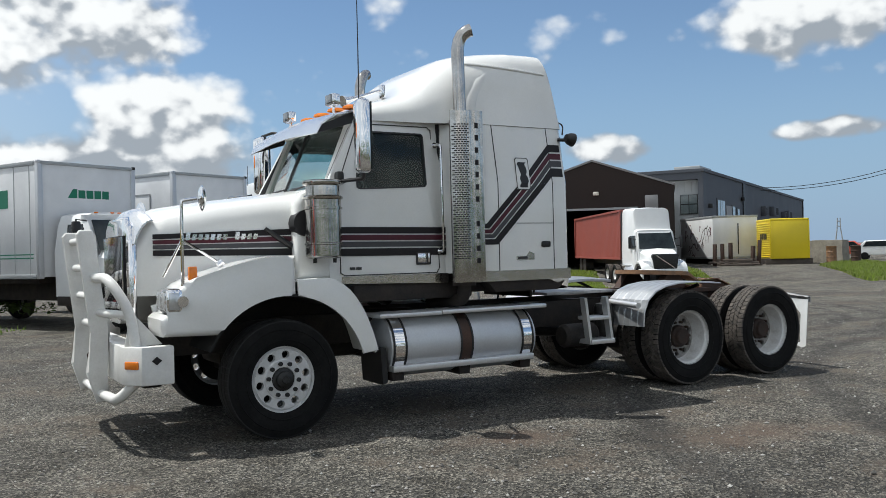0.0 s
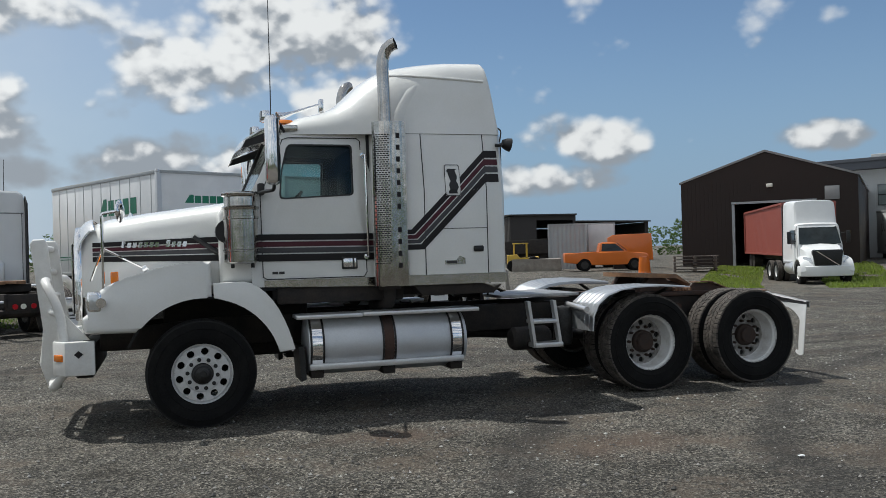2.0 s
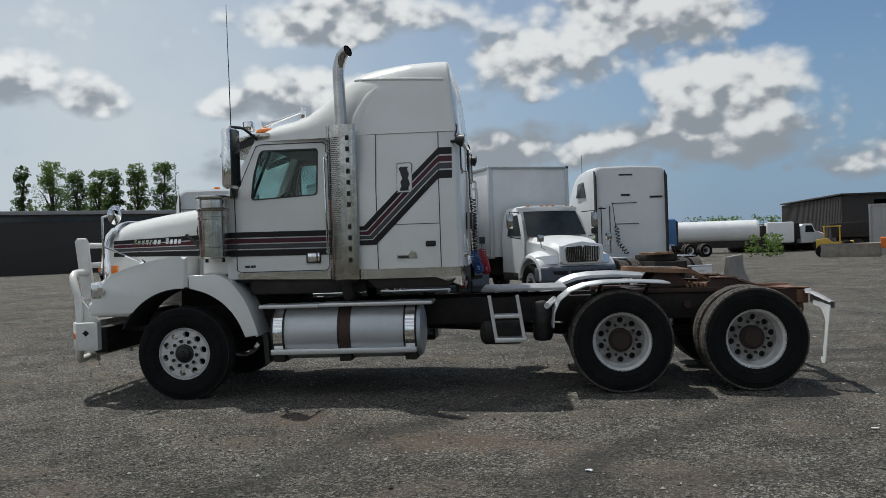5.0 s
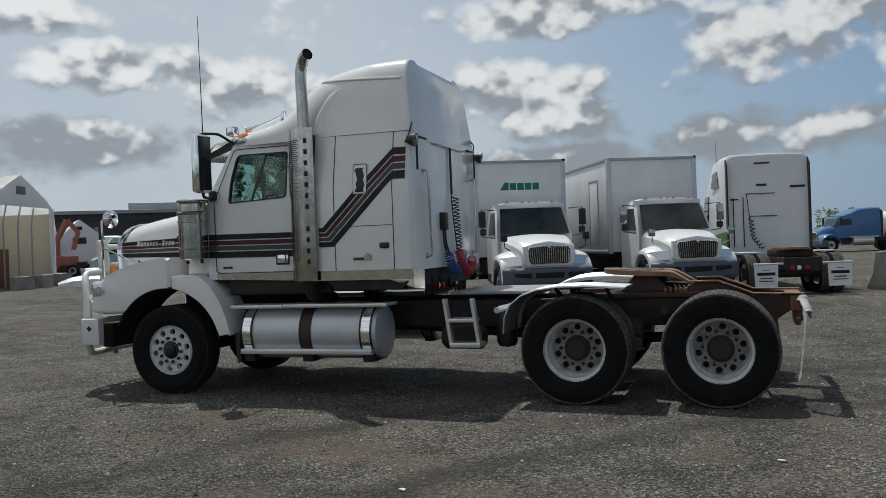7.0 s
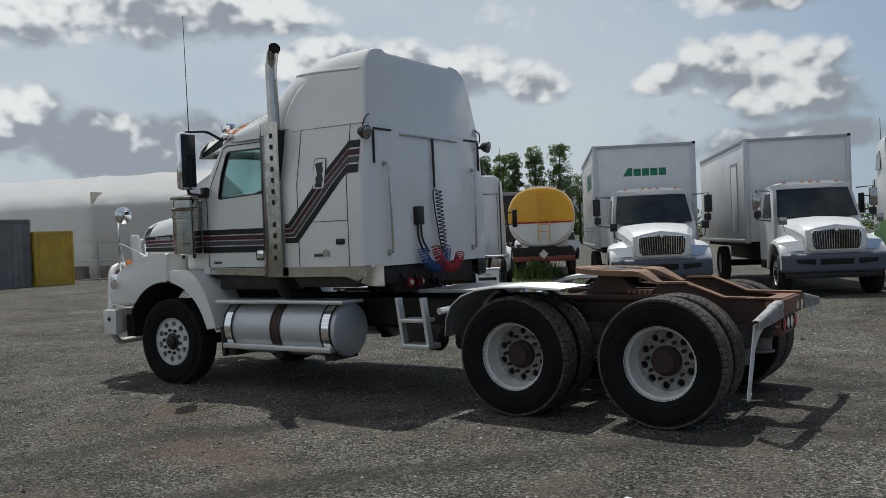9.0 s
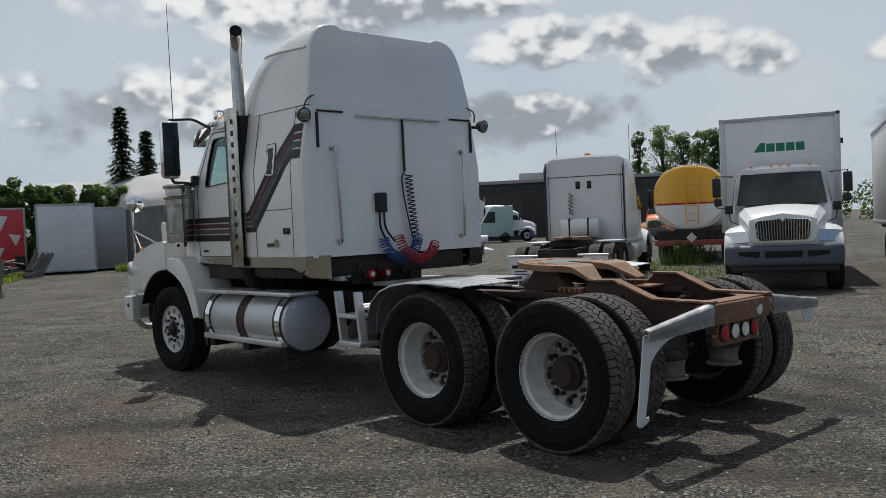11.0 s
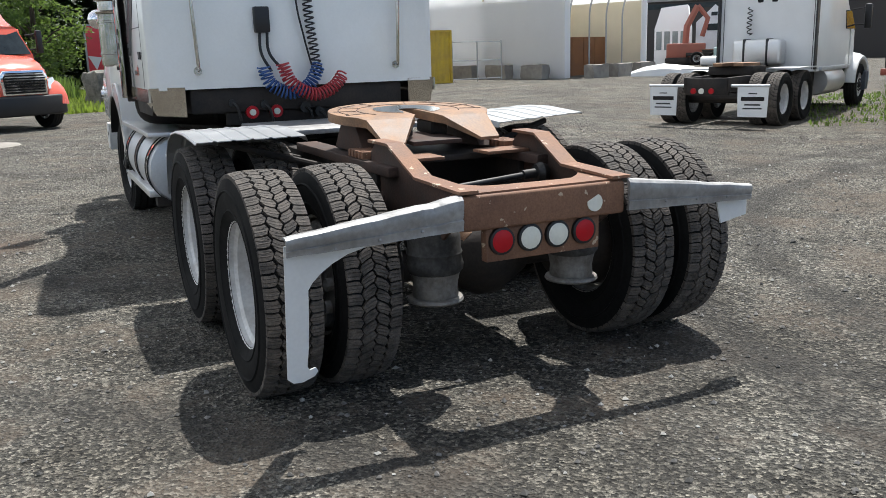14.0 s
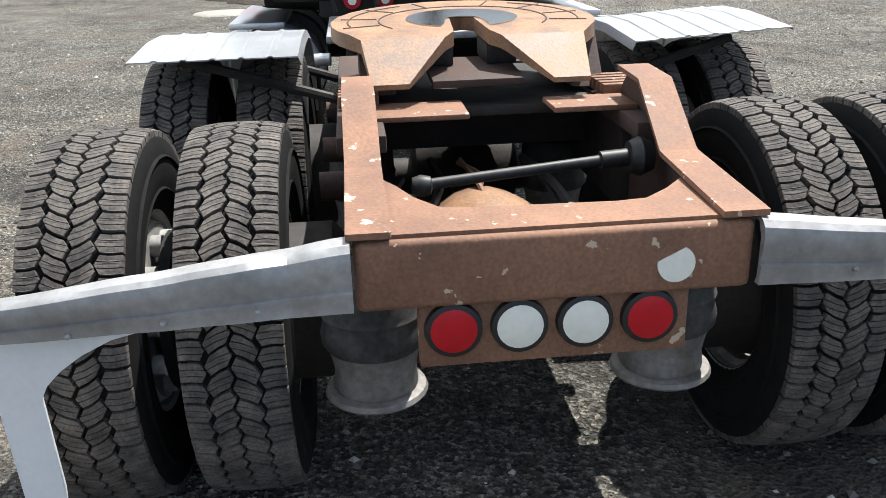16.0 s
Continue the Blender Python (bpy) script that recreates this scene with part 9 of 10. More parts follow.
# heap of scrap boards before the red trailer
heap = thing("scrap_heap", "heap of grey broken boards lying in grass", "debris", at=pose(-32.6, 6.3, 0, 0, 0, 18))
rnd = random.Random(31)
for k in range(34):
    bm = B()
    f = k / 34
    box(bm, -rnd.uniform(0.25, 0.6), rnd.uniform(0.25, 0.6), -0.07, 0.07, -0.02, 0.02, 0.004, m=pose(rnd.gauss(0, 0.28), rnd.uniform(-0.9, 0.9) * (1 - 0.45 * f), 0.06 + 0.80 * f * rnd.uniform(0.75, 1.0), rnd.uniform(-22, 22), rnd.uniform(-14, 14), rnd.uniform(0, 180)))
    part("board", bm, SCRAP if k % 3 else SCRAPDARK, heap, smooth=False)
for k in range(5):
    bm = B()
    box(bm, -0.03, 0.03, -0.09, 0.09, -0.1, 1.25, 0.006, m=pose(0.1, 0.95 + k * 0.2, 0.0, -32 + rnd.uniform(-6, 6), 0, rnd.uniform(-10, 10)) @ pose(0, 0, 0.12))
    part("leaning_board", bm, SCRAP, heap, smooth=False)
for i in range(4):
    p = Vector((-29.9, 23.4)) + Vector((-0.945, -0.326)) * (1.0 + i * 2.6)
    rough_block("concrete_block", "low concrete block along the tent side", pose(p.x, p.y, 0, 0, 0, 19), 1.5, 0.6, 0.75, 3 + i)
for i in range(3):
    p = Vector((-29.6, 25.2)) + Vector((-0.326, 0.945)) * (0.6 + i * 2.3)
    rough_block("concrete_block", "low concrete block before the tent mouth", pose(p.x + 0.8, p.y, 0, 0, 0, 109), 1.4, 0.6, 0.7, 13 + i)
rough_block("concrete_block", "grey concrete slab beside the yellow truck body", pose(58.5, 35.2, 0, 0, 0, -92), 3.0, 0.8, 1.75, 21)
rough_block("concrete_block", "long low concrete slab by the orange pickup", pose(24.2, 46.2, 0, 0, 0, -25), 3.4, 0.8, 0.85, 22)
bm = B()
prism(bm, [(-0.3, 0), (0.3, 0), (0.28, 0.15), (0.12, 0.4), (0.08, 0.98), (-0.08, 0.98), (-0.12, 0.4), (-0.28, 0.15)], -1.5, 1.5, "xz", 0.02)
jb = single("jersey_barrier", bm, CONCRETE, "pale concrete road barrier behind the parked tractor", "barrier")
jb.matrix_world = pose(10.2, 16.9, 0, 0, 0, -20)
bm = B()
loft(bm, [[(x, y0 * k, 0), (x, y0 * k * 0.9, z * 0.6), (x, 0, z), (x, -y0 * k * 0.9, z * 0.6), (x, -y0 * k, 0)] for x, y0, k, z in ((-2.2, 0.5, 0.3, 0.25), (-1.5, 0.5, 0.8, 0.5), (-0.5, 0.5, 1.0, 0.65), (0.8, 0.5, 1.0, 0.5), (1.8, 0.5, 0.8, 0.28), (2.3, 0.5, 0.4, 0.12))])
single("fairing_shell", bm, WHITE2, "white moulded roof shell lying upside on gravel", "vehicle part").matrix_world = pose(-27.0, 29.3, 0, 0, 0, 47)
bm = B()
lathe(bm, [(0.0, -1.0), (0.3, -0.97), (0.36, -0.85), (0.36, 0.85), (0.3, 0.97), (0.0, 1.0)], (0, 0, 0.38), "x", 20)
single("loose_tank", bm, WHITE2, "white cylindrical tank lying on the ground", "tank").matrix_world = pose(-39.5, 43.6, 0, 0, 0, 46)
bm = B()
lathe(bm, [(0.0, 0.02), (0.3, 0.025), (0.62, 0.022), (0.66, 0.0)], (-9.5, -2.85, 0), "z", 32)
single("ground_cover", bm, CONCRETE, "flat pale round cover lying on gravel", "cover")

# white road tank far to the right, fence, mast
wt = thing("tank_trailer", "white road tank trailer far across the yard", "trailer", at=pose(16.8, 69.5, 0, 0, 0, -8))
bm = B()
lathe(bm, [(0.0, 0.0), (0.8, 0.1), (0.95, 0.3), (0.95, 7.5), (0.8, 7.7), (0.0, 7.8)], (0, 0, 1.95), "x", 28)
part("tank", bm, WHITE2, wt)
bm = B()
box(bm, 0.5, 8.5, -0.5, 0.5, 0.5, 1.1)
for x in (1.2, 2.5, 7.5):
    cyl(bm, (x, -1.0, 0.5), (x, 1.0, 0.5), 0.5, 18)
pieces("running_gear", bm, FRAME, wt)
bm = B()
box(bm, 8.3, 10.5, -1.0, 1.0, 0.8, 2.6, 0.12)
part("cab", bm, WHITE2, wt)

fence = thing("wire_fence", "low grey pipe and wire fence before the tent", "fence", at=pose(-31.2, 18.3, 0, 0, 0, 98))
for i in range(3):
    bm = B()
    cyl(bm, (i * 1.6, 0, 0), (i * 1.6, 0, 2.1), 0.035, 8)
    part("post", bm, GALV, fence)
for z in (0.15, 1.1, 2.05):
    bm = B()
    cyl(bm, (0, 0, z), (3.2, 0, z), 0.025, 6)
    pieces("rail", bm, GALV, fence)
mast = thing("light_mast", "dark lamp mast with flood lamps", "street lamp", at=pose(-25.0, 77.5, 0))
bm = B()
cyl(bm, (0, 0, 0), (0, 0, 8.0), 0.12, 10, 0.08)
part("pole", bm, FRAME, mast)
for s in SIDES:
    bm = B()
    box(bm, s * 0.4 - 0.3, s * 0.4 + 0.3, -0.2, 0.2, 7.8, 8.3, 0.05)
    part("flood_lamp", bm, FRAME, mast)
pyl = thing("pylon", "grey lattice power pylon on the horizon", "pylon", at=pose(243, 163, 0, 0, 0, 30))
bm = B()
for sx in SIDES:
    for sy in SIDES:
        tube(bm, [(sx * 1.3, sy * 1.3, -0.5), (sx * 0.5, sy * 0.5, 6.0), (sx * 0.4, sy * 0.4, 9.2)], 0.13, 5)
part("tower", bm, GALV, pyl)
for z in (6.4, 8.0):
    bm = B()
    box(bm, -2.4, 2.4, -0.15, 0.15, z, z + 0.25)
    part("arm", bm, GALV, pyl)
for k in range(2):
    bm = B()
    p, q = Vector((86.0, 64.08, 8.5 - 0.3 * k)), Vector((101.0, 52.4, 11.6 - 0.5 * k))
    tube(bm, [p.lerp(q, i / 12) - Vector((0, 0, 0.9 * (1 - (i / 6 - 1) ** 2))) for i in range(13)], 0.04, 5)
    single("power_line", bm, BLACK, "black overhead power line from a grey building", "cable", group="power lines")


def far_car(label, at, paint):
    t = thing("parked_car", label, "car", "far cars", at)
    bm = B()
    prism(bm, [(0, 0.4), (0, 1.0), (0.5, 1.1), (0.9, 1.65), (2.6, 1.68), (3.3, 1.1), (4.3, 0.95), (4.4, 0.4)], -0.88, 0.88, "xz", 0.08, 3)
    part("body", bm, paint, t)
    bm = B()
    prism(bm, [(0.75, 1.15), (1.05, 1.58), (2.5, 1.6), (3.05, 1.15)], -0.90, 0.90, "xz")
    part("window_band", bm, DARKGLASS, t, smooth=False)
    for x in (0.9, 3.5):
        for s in SIDES:
            bm = B()
            lathe(bm, [(0.0, -0.1), (0.33, -0.1), (0.34, 0.1), (0.0, 0.1)], (x, s * 0.8, 0.34), "y", 18)
            part("wheel", bm, RUBBER, t)


far_car("white car parked at the edge of the yard", pose(66.5, 38.5, 0, 0, 0, -60), WHITE2)
far_car("red car parked behind a concrete slab", pose(72.0, 45.2, 0, 0, 0, -60), CORAL)
far_car("white car parked between trucks far off", pose(-14.2, 37.5, 0, 0, 0, 100), WHITE2)
for x, y, yaw, mm, lab in ((25.2, 71.3, -160, WHITE2, "white dump truck far off in the yard"), (28.0, 70.4, 20, WHITE2, "white cab-over truck far off in the yard"), (21.6, 72.0, 200, CORAL, "red truck far off in the yard"), (34.6, 66.5, -30, BLUE, "dark blue truck in a shed bay")):
    t = thing("far_truck", lab, "truck", "far trucks", pose(x, y, 0, 0, 0, yaw))
    bm = B()
    prism(bm, [(0, 0.7), (0, 2.2), (0.3, 2.4), (1.2, 2.4), (1.5, 1.7), (2.4, 1.55), (2.5, 0.7)], -1.0, 1.0, "xz", 0.08)
    part("cab", bm, mm, t)
    bm = B()
    prism(bm, [(0.45, 1.65), (0.5, 2.25), (1.15, 2.25), (1.4, 1.65)], -1.02, 1.02, "xz")
    part("cab_window", bm, DARKGLASS, t, smooth=False)
    bm = B()
    prism(bm, [(-4.2, 1.1), (-4.4, 2.3), (-0.2, 2.5), (-0.1, 1.1)], -1.1, 1.1, "xz", 0.03)
    part("dump_body", bm, mm if mm is CORAL else FRAME, t)
    bm = B()
    for xx in (-3.4, -2.2, 1.7):
        cyl(bm, (xx, -1.0, 0.5), (xx, 1.0, 0.5), 0.5, 18)
    box(bm, -4.0, 2.2, -0.4, 0.4, 0.6, 1.1)
    pieces("running_gear", bm, FRAME, t)


# ---- junk between the trailer and the yellow body ----
rr = random.Random(11)
for i, (x, y) in enumerate(((47.6, 37.0), (48.0, 36.6), (48.4, 36.2), (49.6, 35.2), (49.9, 34.9))):
    bm = B()
    h = rr.uniform(1.4, 1.9)
    box(bm, -0.12, 0.12, -0.12, 0.12, 0.0, h, 0.02)
    single("rusty_post", bm, RUST, "rusty steel post standing in weeds", "post", group="rusty posts").matrix_world = pose(x, y, 0, rr.uniform(-3, 3), rr.uniform(-3, 3), rr.uniform(0, 40))
for i in range(14):
    bm = B()
    box(bm, -rr.uniform(0.9, 1.7), rr.uniform(0.9, 1.7), -0.12, 0.12, 0, 0.14, 0.02)
    k = i // 5
    single("timber_beam", bm, OLDWOOD, "grey weathered timber beam on a loose pile", "beam", group="timber pile").matrix_world = pose(49.0 + rr.uniform(-0.8, 0.8), 35.9 + (i % 5 - 2) * 0.32, 0.02 + k * 0.16 + 0.002 * i, 0, 0, -50 + rr.uniform(-9, 9))
for x, y in ((56.1, 33.3), (57.0, 31.9)):
    bm = B()
    lathe(bm, [(0.0, 0.0), (0.36, 0.0), (0.38, 0.03), (0.36, 0.08), (0.36, 0.42), (0.385, 0.45), (0.36, 0.48), (0.36, 0.85), (0.385, 0.88), (0.36, 0.91), (0.36, 1.25), (0.38, 1.28), (0.36, 1.30), (0.34, 1.26), (0.0, 1.25)], (0, 0, 0), "z", 24)
    single("oil_drum", bm, RUSTO if y > 33 else RUST, "rusty steel drum standing beside a concrete slab", "drum", group="rusty drums").matrix_world = pose(x, y, 0)


# ---- clutter along the far fence ----
road_tank = thing("tank_truck", "white round-bodied tank truck far across the yard", "truck", "far trucks", pose(-28.3, 63.4, 0, 0, 0, 24))
bm = B()
lathe(bm, [(0.0, -0.05), (0.8, 0.0), (1.15, 0.12), (1.2, 0.2), (1.2, 6.0), (0.0, 6.1)], (0, 0, 2.35), "y", 28)
part("tank", bm, WHITE2, road_tank)
bm = B()
box(bm, -0.9, 0.9, 0.2, 8.2, 0.7, 1.2)
for y in (1.0, 2.3, 7.4):
    for x in (-0.9, 0.9):
        cyl(bm, (x - 0.25, y, 0.5), (x + 0.25, y, 0.5), 0.5, 18)
pieces("running_gear", bm, FRAME, road_tank)
bm = B()
box(bm, -1.1, 1.1, 6.4, 8.4, 1.0, 2.9, 0.1)
part("cab", bm, WHITE2, road_tank)
for i in range(6):
    bm = B()
    box(bm, -0.35, 0.35, -0.1, -0.06, 1.3 + i * 0.32, 1.34 + i * 0.32)
    part("ladder_rung", bm, GALV, road_tank)

works = thing("works_hut", "white gabled works hut with dark windows behind a fence", "building", at=pose(-48.7, 49.9, 0, 0, 0, 47))
bm = B()
prism(bm, [(0, 0), (0, 3.4), (1.5, 4.8), (3.0, 3.6), (3.0, 0)], 0, 5, "xz")
part("wall", bm, BOXWHITE, works, smooth=False)
for x, z, w, h in ((0.9, 2.7, 1.1, 0.55), (1.2, 3.9, 0.5, 0.3)):
    bm = B()
    box(bm, x, x + w, -0.05, 0.0, z, z + h)
    part("window", bm, DARKGLASS, works, smooth=False)
bm = B()
prism(bm, [(3.1, 0), (3.1, 4.2), (6.6, 4.2), (6.6, 0)], 1.0, 5, "xz")
part("annex", bm, DARKSHED, works, smooth=False)
hut = thing("works_hut", "low white works hut with a pale sloped roof", "building", at=pose(-49.4, 46.1, 0, 0, 0, 47))
bm = B()
prism(bm, [(0, 0), (0, 2.9), (0.5, 4.6), (2.6, 4.8), (2.9, 2.9), (2.9, 0)], 0, 4, "xz")
part("wall", bm, FABRIC, hut, smooth=False)
for i in range(4):
    bm = B()
    box(bm, 0.15 + i * 0.65, 0.6 + i * 0.65, -0.04, 0.0, 1.2, 2.7)
    part("window", bm, PALEGLASS, hut, smooth=False)
dig = thing("excavator", "orange excavator arm folded beside white huts", "excavator", at=pose(-46.3, 46.7, 0, 0, 0, 47))
for pts, r in (([(0, 0, 1.2), (0.1, 0, 3.0), (0.9, 0, 4.6)], 0.28), ([(0.9, 0, 4.6), (1.7, 0, 3.6), (1.3, 0, 2.2)], 0.22)):
    bm = B()
    tube(bm, pts, r, 6)
    part("boom", bm, REDORANGE, dig)
bm = B()
box(bm, -1.4, 1.6, -0.9, 0.9, 0.5, 1.7, 0.1)
part("body", bm, REDORANGE, dig)
bm = B()
box(bm, -1.5, 1.7, -1.1, 1.1, 0.0, 0.6, 0.15)
part("track", bm, FRAME, dig)
teal = thing("parked_van", "pale green bonneted truck parked behind the fence", "truck", "far trucks", pose(-41.8, 45.6, 0, 0, 0, 47))
bm = B()
prism(bm, [(0, 0.5), (0, 1.3), (0.7, 1.5), (1.3, 2.7), (1.6, 3.0), (3.4, 3.1), (3.4, 0.5)], 0, 2.0, "xz", 0.08)
part("body", bm, TEALPAINT, teal)
bm = B()
prism(bm, [(0.85, 1.7), (1.3, 2.6), (1.9, 2.6), (1.9, 1.7)], -0.02, 2.02, "xz")
part("window", bm, DARKGLASS, teal, smooth=False)
bm = B()
for x in (0.6, 2.7):
    cyl(bm, (x, 0.0, 0.42), (x, 2.0, 0.42), 0.42, 16)
pieces("wheel", bm, RUBBER, teal)


# ---- grass, weeds, hedges and trees ----
def leaf_cloud(centres, per, size, rnd, flat=0.0):
    """Many small folded leaves about centres (x, y, z, radius)."""
    vs, fs = [], []
    for cx, cy, cz, r in centres:
        for _ in range(per):
            d = Vector((rnd.gauss(0, 1), rnd.gauss(0, 1), rnd.gauss(0, 1))).normalized() * r * rnd.uniform(0.35, 1.0) ** 0.5
            p = Vector((cx, cy, cz)) + Vector((d.x, d.y, d.z * 0.85))
            a = Vector((rnd.gauss(0, 1), rnd.gauss(0, 1), rnd.gauss(0, 0.6))).normalized() * size * rnd.uniform(0.6, 1.3)
            b = a.cross(Vector((rnd.gauss(0, 1), rnd.gauss(0, 1), rnd.gauss(0, 1)))).normalized() * a.length * 0.42
            i = len(vs)
            vs += [tuple(p - a), tuple(p + b), tuple(p + a), tuple(p - b)]
            fs.append((i, i + 1, i + 2, i + 3))
    return vs, fs


def foliage(name, vs, fs, material, parent=None):
    me = bpy.data.meshes.new(name)
    me.from_pydata(vs, [], fs)
    me.materials.append(material)
    ob = new(name, me)
    if parent is not None:
        ob.parent = parent
    return ob


def broad_tree(x, y, h, spread, seed, label, material=None, tall=False):
    rnd = random.Random(seed)
    t = thing("tree", label, "tree", "trees", pose(x, y, 0))
    bm = B()
    tube(bm, [(0, 0, 0), (0.05, 0.03, h * 0.35), (0.0, 0.1, h * 0.8)], [h * 0.025, h * 0.018, h * 0.006], 8)
    part("trunk", bm, BARK, t)
    cs = []
    n = 120
    for i in range(n):
        f = rnd.uniform(0.10, 1.0)
        wid = spread * (math.sin(math.pi * min(1.0, f ** 0.8)) ** 0.7 if not tall else 0.35 + 0.65 * (1 - f)) 
        a = rnd.uniform(0, 2 * math.pi)
        r = wid * rnd.uniform(0.2, 0.9)
        cs.append((r * math.cos(a), r * math.sin(a), h * f, spread * rnd.uniform(0.10, 0.26)))
        bm = B()
        if i % 7 == 0:
            tube(bm, [(0, 0, h * f * 0.7), (cs[-1][0] * 0.6, cs[-1][1] * 0.6, h * f * 0.92), cs[-1][:3]], [h * 0.009, h * 0.005, h * 0.002], 5)
            part("limb", bm, BARK, t)
        else:
            bm.free()
    vs, fs = leaf_cloud(cs, 95, 0.06 + h * 0.0055, rnd)
    foliage("crown", vs, fs, material or LEAF, t)
    return t


def conifer(x, y, h, spread, seed, label):
    rnd = random.Random(seed)
    t = thing("conifer", label, "tree", "conifers", pose(x, y, 0))
    bm = B()
    tube(bm, [(0, 0, 0), (0, 0, h * 0.98)], [h * 0.02, 0.03], 8)
    part("trunk", bm, BARK, t)
    vs, fs = [], []
    bz = h * 0.08
    while bz < h * 0.985:
        f = bz / h
        r = spread * (1 - f) ** 0.85 + 0.15
        k = 5 + int(6 * (1 - f))
        for i in range(k):
            a = 2 * math.pi * (i + rnd.random()) / k
            rr = r * rnd.uniform(0.6, 1.1)
            d = Vector((math.cos(a), math.sin(a), 0))
            for j in range(9):
                g = (j + 0.6) / 9
                c = d * rr * g + Vector((0, 0, bz - 0.35 * rr * g * g))
                for _ in range(4):
                    w = Vector((-d.y, d.x, 0)) * rnd.choice((-1, 1))
                    p = c + Vector((rnd.gauss(0, 0.08), rnd.gauss(0, 0.08), rnd.gauss(0, 0.05)))
                    e = p + (w * rnd.uniform(0.3, 0.9) + d * 0.5).normalized() * (0.20 + 0.22 * (1 - g)) * (0.7 + spread * 0.2) - Vector((0, 0, rnd.uniform(0.02, 0.18)))
                    q = (e - p).cross(Vector((0, 0, 1))).normalized() * 0.07
                    i0 = len(vs)
                    vs += [tuple(p - q), tuple(p + q), tuple(e + q * 0.3), tuple(e - q * 0.3)]
                    fs.append((i0, i0 + 1, i0 + 2, i0 + 3))
        bz += h * 0.026
    foliage("needles", vs, fs, NEEDLE, t)
    return t


conifer(-52.5, 20.4, 11.6, 2.0, 1, "tall dark spruce behind the storage trailers")
conifer(-53.2, 22.6, 10.0, 1.8, 2, "tall dark spruce behind the storage trailers")
conifer(-47.5, 5.7, 9.2, 3.2, 3, "dark spruce standing behind the hedge")
conifer(-44.5, 2.2, 11.5, 3.4, 4, "dark spruce standing behind the hedge")
conifer(-43.0, -0.6, 12.5, 3.6, 5, "dark spruce standing behind the hedge")
conifer(-42.0, -4.0, 11.0, 3.2, 6, "dark spruce standing behind the hedge")
broad_tree(-35.8, -1.2, 7.6, 2.6, 7, "pale green drooping tree behind the red tractor", LEAF2)
for i, (x, y, h, w) in enumerate(((-65.0, 104.0, 14.4, 2.2), (-59.0, 101.0, 14.8, 4.2), (-54.5, 99.0, 12.8, 3.0), (-50.5, 97.0, 12.4, 2.8), (-47.0, 94.0, 12.4, 2.6), (-44.6, 95.5, 12.8, 2.8), (-41.6, 96.5, 13.0, 3.6), (-38.6, 96.0, 9.0, 3.4), (-36.0, 97.0, 6.0, 2.6))):
    broad_tree(x, y, h, w, 20 + i, "tall leafy poplar at the far edge of the yard", LEAF2 if i % 2 else LEAF, True)


def hedge(name, label, a, b, h, deep, step, seed, size, per, material, wave=0.28):
    """A long bank of leaves from a to b in plan."""
    rnd = random.Random(seed)
    a, b = Vector(a), Vector(b)
    n = max(2, int((b - a).length / step))
    u = (b - a).normalized()
    nn = Vector((-u.y, u.x))
    cs = []
    for i in range(n):
        p = a.lerp(b, i / (n - 1))
        top = h * (1.0 - wave * 0.5 + wave * noise.noise(Vector((i * 0.37, seed, 0))))
        z = 0.4
        while z < top:
            q = p + nn * rnd.uniform(-deep, deep) * 0.5 + u * rnd.uniform(-step, step) * 0.8
            cs.append((q.x, q.y, min(z, top), step * rnd.uniform(0.6, 0.95)))
            z += step * 0.75
    vs, fs = leaf_cloud(cs, per, size, rnd)
    return tagged(foliage(name, vs, fs, material), label, "plants", kind="stuff")


hedge("hedge", "dense dark green hedge behind the trailers", (-43.5, -12.0), (-45.0, 4.0), 5.3, 1.6, 0.55, 1, 0.17, 120, LEAF, 0.10)
hedge("hedge", "dense dark green hedge behind the trailers", (-45.0, 4.0), (-50.0, 22.0), 5.4, 1.6, 0.55, 2, 0.17, 120, LEAF, 0.10)
hedge("far_woods", "low green woods along the horizon", (6, 142), (60, 128), 4.8, 5.0, 1.5, 3, 0.26, 75, LEAF2)
hedge("far_woods", "low green woods along the horizon", (60, 128), (78, 112), 5.2, 5.0, 1.5, 4, 0.26, 75, LEAF)
hedge("far_woods", "low green woods along the horizon", (-60, 110), (6, 142), 4.6, 5.0, 1.8, 5, 0.3, 70, LEAF)
hedge("far_woods", "low green woods along the horizon", (-140, 60), (-60, 110), 5.0, 5.0, 2.0, 6, 0.32, 60, LEAF)
hedge("far_woods", "low green woods along the horizon", (-70, -60), (-46, -12), 6.0, 5.0, 1.6, 7, 0.26, 70, LEAF)
hedge("bush", "leafy bush between far trucks", (21.0, 50.5), (20.0, 53.0), 2.0, 1.5, 0.6, 8, 0.12, 60, LEAF2)


def inside(p, poly):
    c = False
    for (x0, y0), (x1, y1) in zip(poly, poly[1:] + poly[:1]):
        if (y0 > p[1]) != (y1 > p[1]) and p[0] < (x1 - x0) * (p[1] - y0) / (y1 - y0) + x0:
            c = not c
    return c


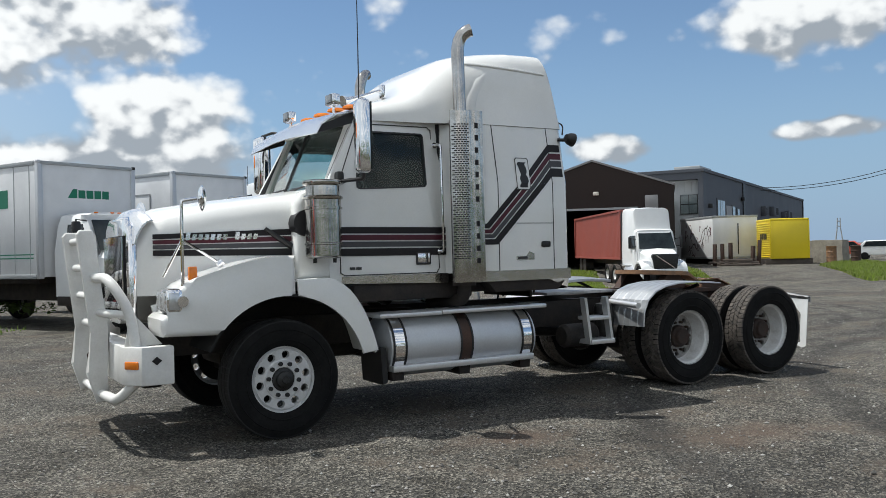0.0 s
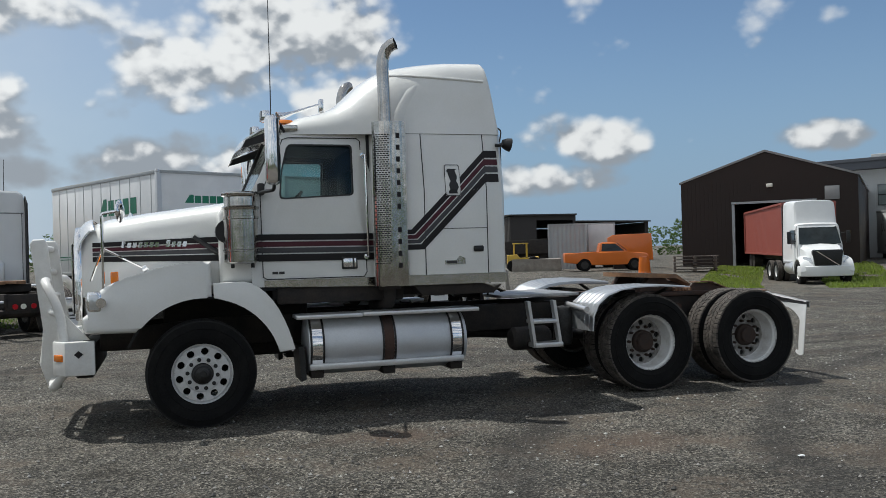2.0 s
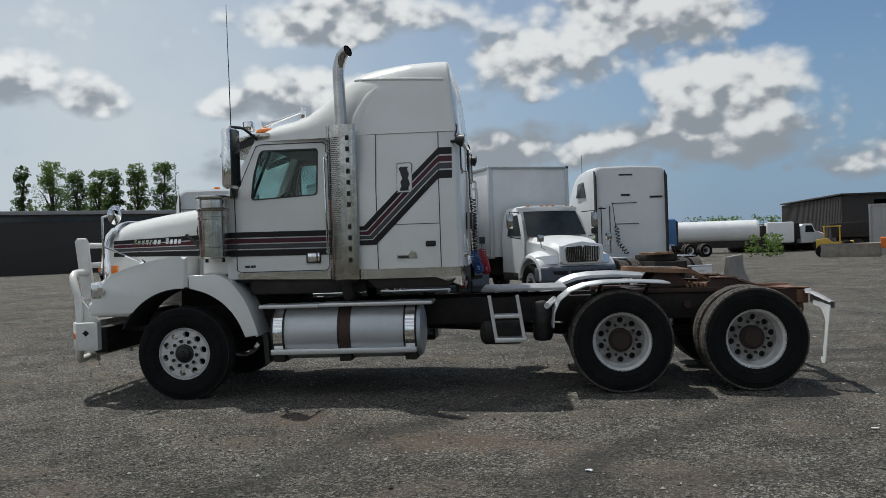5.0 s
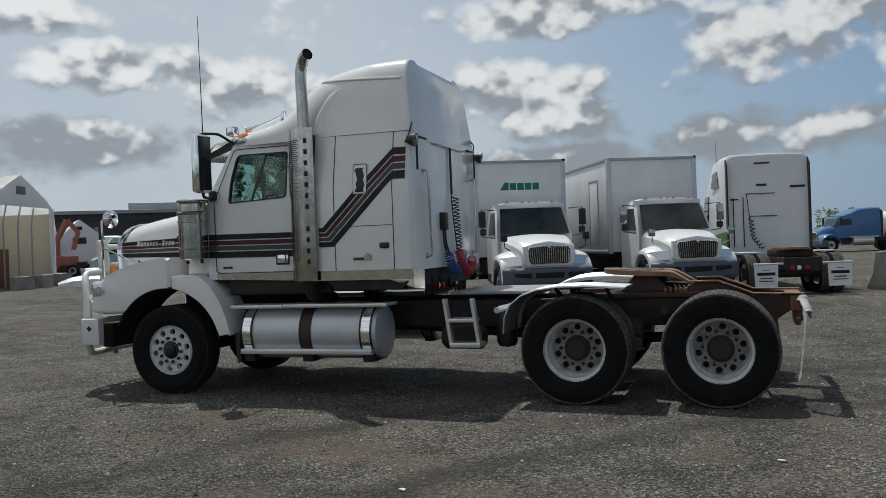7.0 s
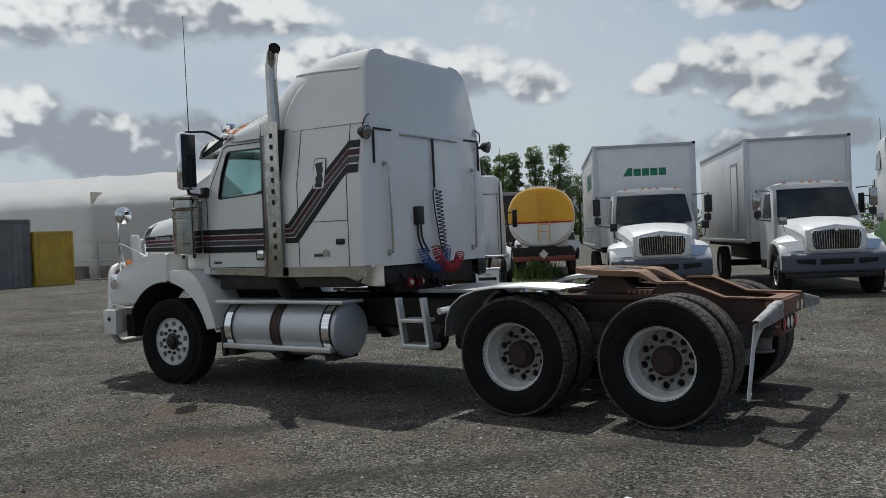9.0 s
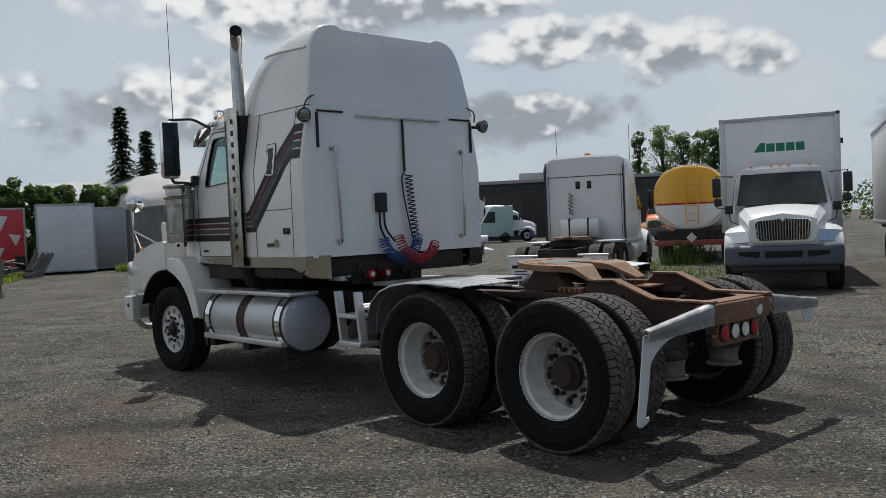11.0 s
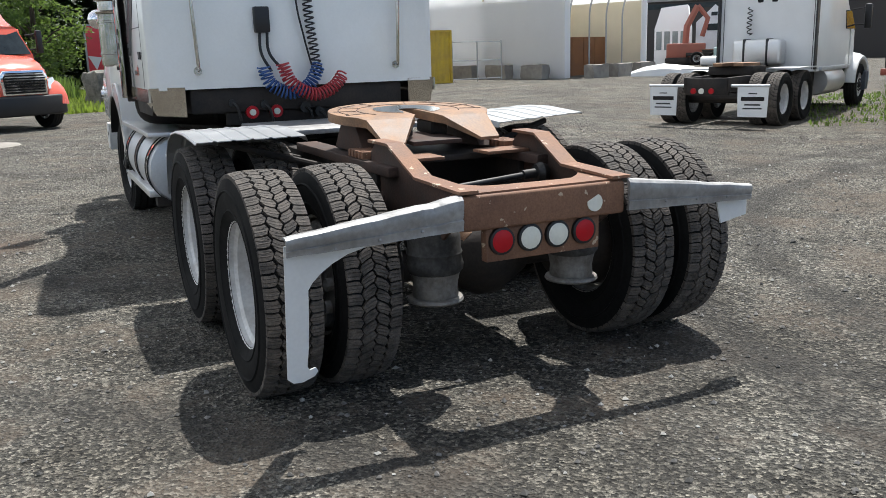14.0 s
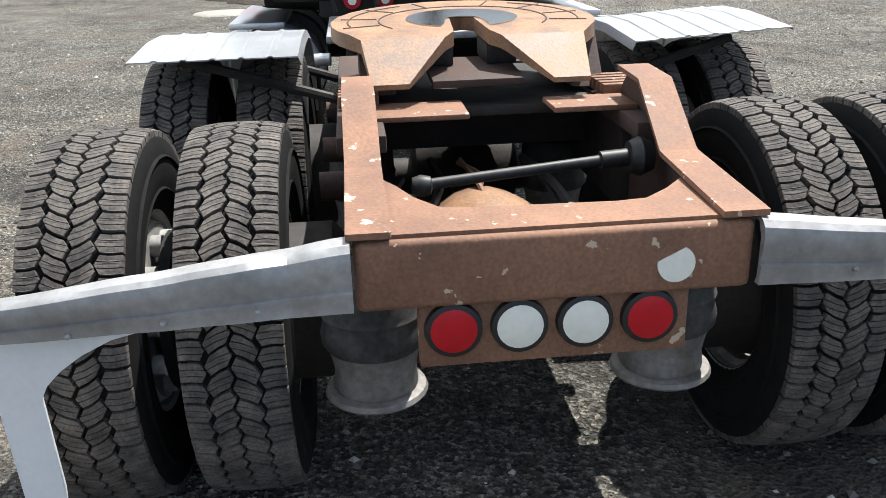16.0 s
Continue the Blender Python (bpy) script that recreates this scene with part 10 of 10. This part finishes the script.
def grass_patch(poly, count, h, seed, label, material=GRASS, thin=0.02):
    """Blades inside a polygon of the plan, thinning out in uneven tufts."""
    rnd = random.Random(seed)
    xs, ys = [p[0] for p in poly], [p[1] for p in poly]
    vs, fs = [], []
    tries = 0
    while len(fs) < count and tries < count * 12:
        tries += 1
        p = (rnd.uniform(min(xs), max(xs)), rnd.uniform(min(ys), max(ys)))
        if not inside(p, poly) or noise.noise(Vector((p[0] * 0.6, p[1] * 0.6, seed))) < rnd.uniform(-0.45, 0.15):
            continue
        a = rnd.uniform(0, 2 * math.pi)
        d = Vector((math.cos(a), math.sin(a), 0))
        k = h * rnd.uniform(0.4, 1.2)
        w = Vector((-d.y, d.x, 0)) * thin * rnd.uniform(0.7, 1.5)
        o = Vector((p[0], p[1], ground_z(*p)))
        i = len(vs)
        vs += [tuple(o - w), tuple(o + w), tuple(o + d * k * 0.35 + Vector((0, 0, k)))]
        fs.append((i, i + 1, i + 2))
    return tagged(foliage("grass", vs, fs, material), label, "grass", kind="stuff")


grass_patch([(24.2, 17.8), (24.7, 15.8), (29.3, 19.4), (44.0, 36.5), (48.0, 43.0), (42.0, 40.0)], 8000, 0.16, 1, "green grass verge beside the gravel track", thin=0.06)
grass_patch([(50.0, 29.9), (31.0, 13.6), (36.0, 12.0), (52.0, 25.0), (64.0, 37.0)], 14000, 0.20, 2, "green grass verge beside the gravel track", thin=0.06)
grass_patch([(35.8, 41.5), (22.3, 24.5), (23.4, 20.8), (25.4, 23.8), (36.0, 37.0)], 6500, 0.14, 3, "green grass strip before the brown shed", thin=0.05)
grass_patch([(-9.5, 20.5), (-5.5, 22.5), (-0.6, 13.6), (-1.8, 11.4), (-5.0, 14.5)], 1500, 0.10, 4, "sparse weeds growing through gravel", LEAF2, 0.02)
grass_patch([(-20.0, -1.0), (-20.4, 0.8), (-29.0, 5.6), (-39.5, 10.0), (-40.0, -6.0), (-30.0, -4.0)], 12000, 0.24, 5, "uncut green grass before the red trailer", thin=0.05)
grass_patch([(-26.5, -3.4), (-27.5, -0.6), (-30.0, 0.2), (-31.0, -3.0)], 3500, 0.95, 6, "tall pale weeds beside a concrete block", LEAF2, 0.04)
grass_patch([(-7.6, 22.2), (-6.0, 22.6), (-5.0, 19.4), (-6.4, 19.0)], 300, 0.6, 7, "tall green weeds beside the tank truck", LEAF2, 0.03)
grass_patch([(-34.0, 12.0), (-35.0, 14.8), (-33.5, 15.0), (-32.5, 12.2)], 1800, 0.4, 8, "green grass before the storage trailers", thin=0.04)
hedge("weed_clump", "leafy weeds beside a parked box truck", (-5.6, 19.6), (-6.4, 21.2), 0.9, 0.6, 0.3, 9, 0.06, 70, LEAF2)
# Unseen woods added behind the path so that glossy panels mirror less sky.
hedge("far_woods", "unseen green woods added behind the path to darken reflections", (-70, -60), (10, -62), 9.0, 5.0, 2.0, 10, 0.5, 22, LEAF)
hedge("far_woods", "unseen green woods added behind the path to darken reflections", (10, -62), (75, -40), 9.0, 5.0, 2.0, 11, 0.5, 22, LEAF)
hedge("far_woods", "unseen green woods added behind the path to darken reflections", (75, -40), (95, 20), 7.0, 5.0, 2.2, 12, 0.5, 22, LEAF)
hedge("weed_clump", "leafy green weeds beside a parked box truck", (-0.95, 16.9), (-0.30, 15.2), 0.55, 0.5, 0.22, 13, 0.05, 60, LEAF2)
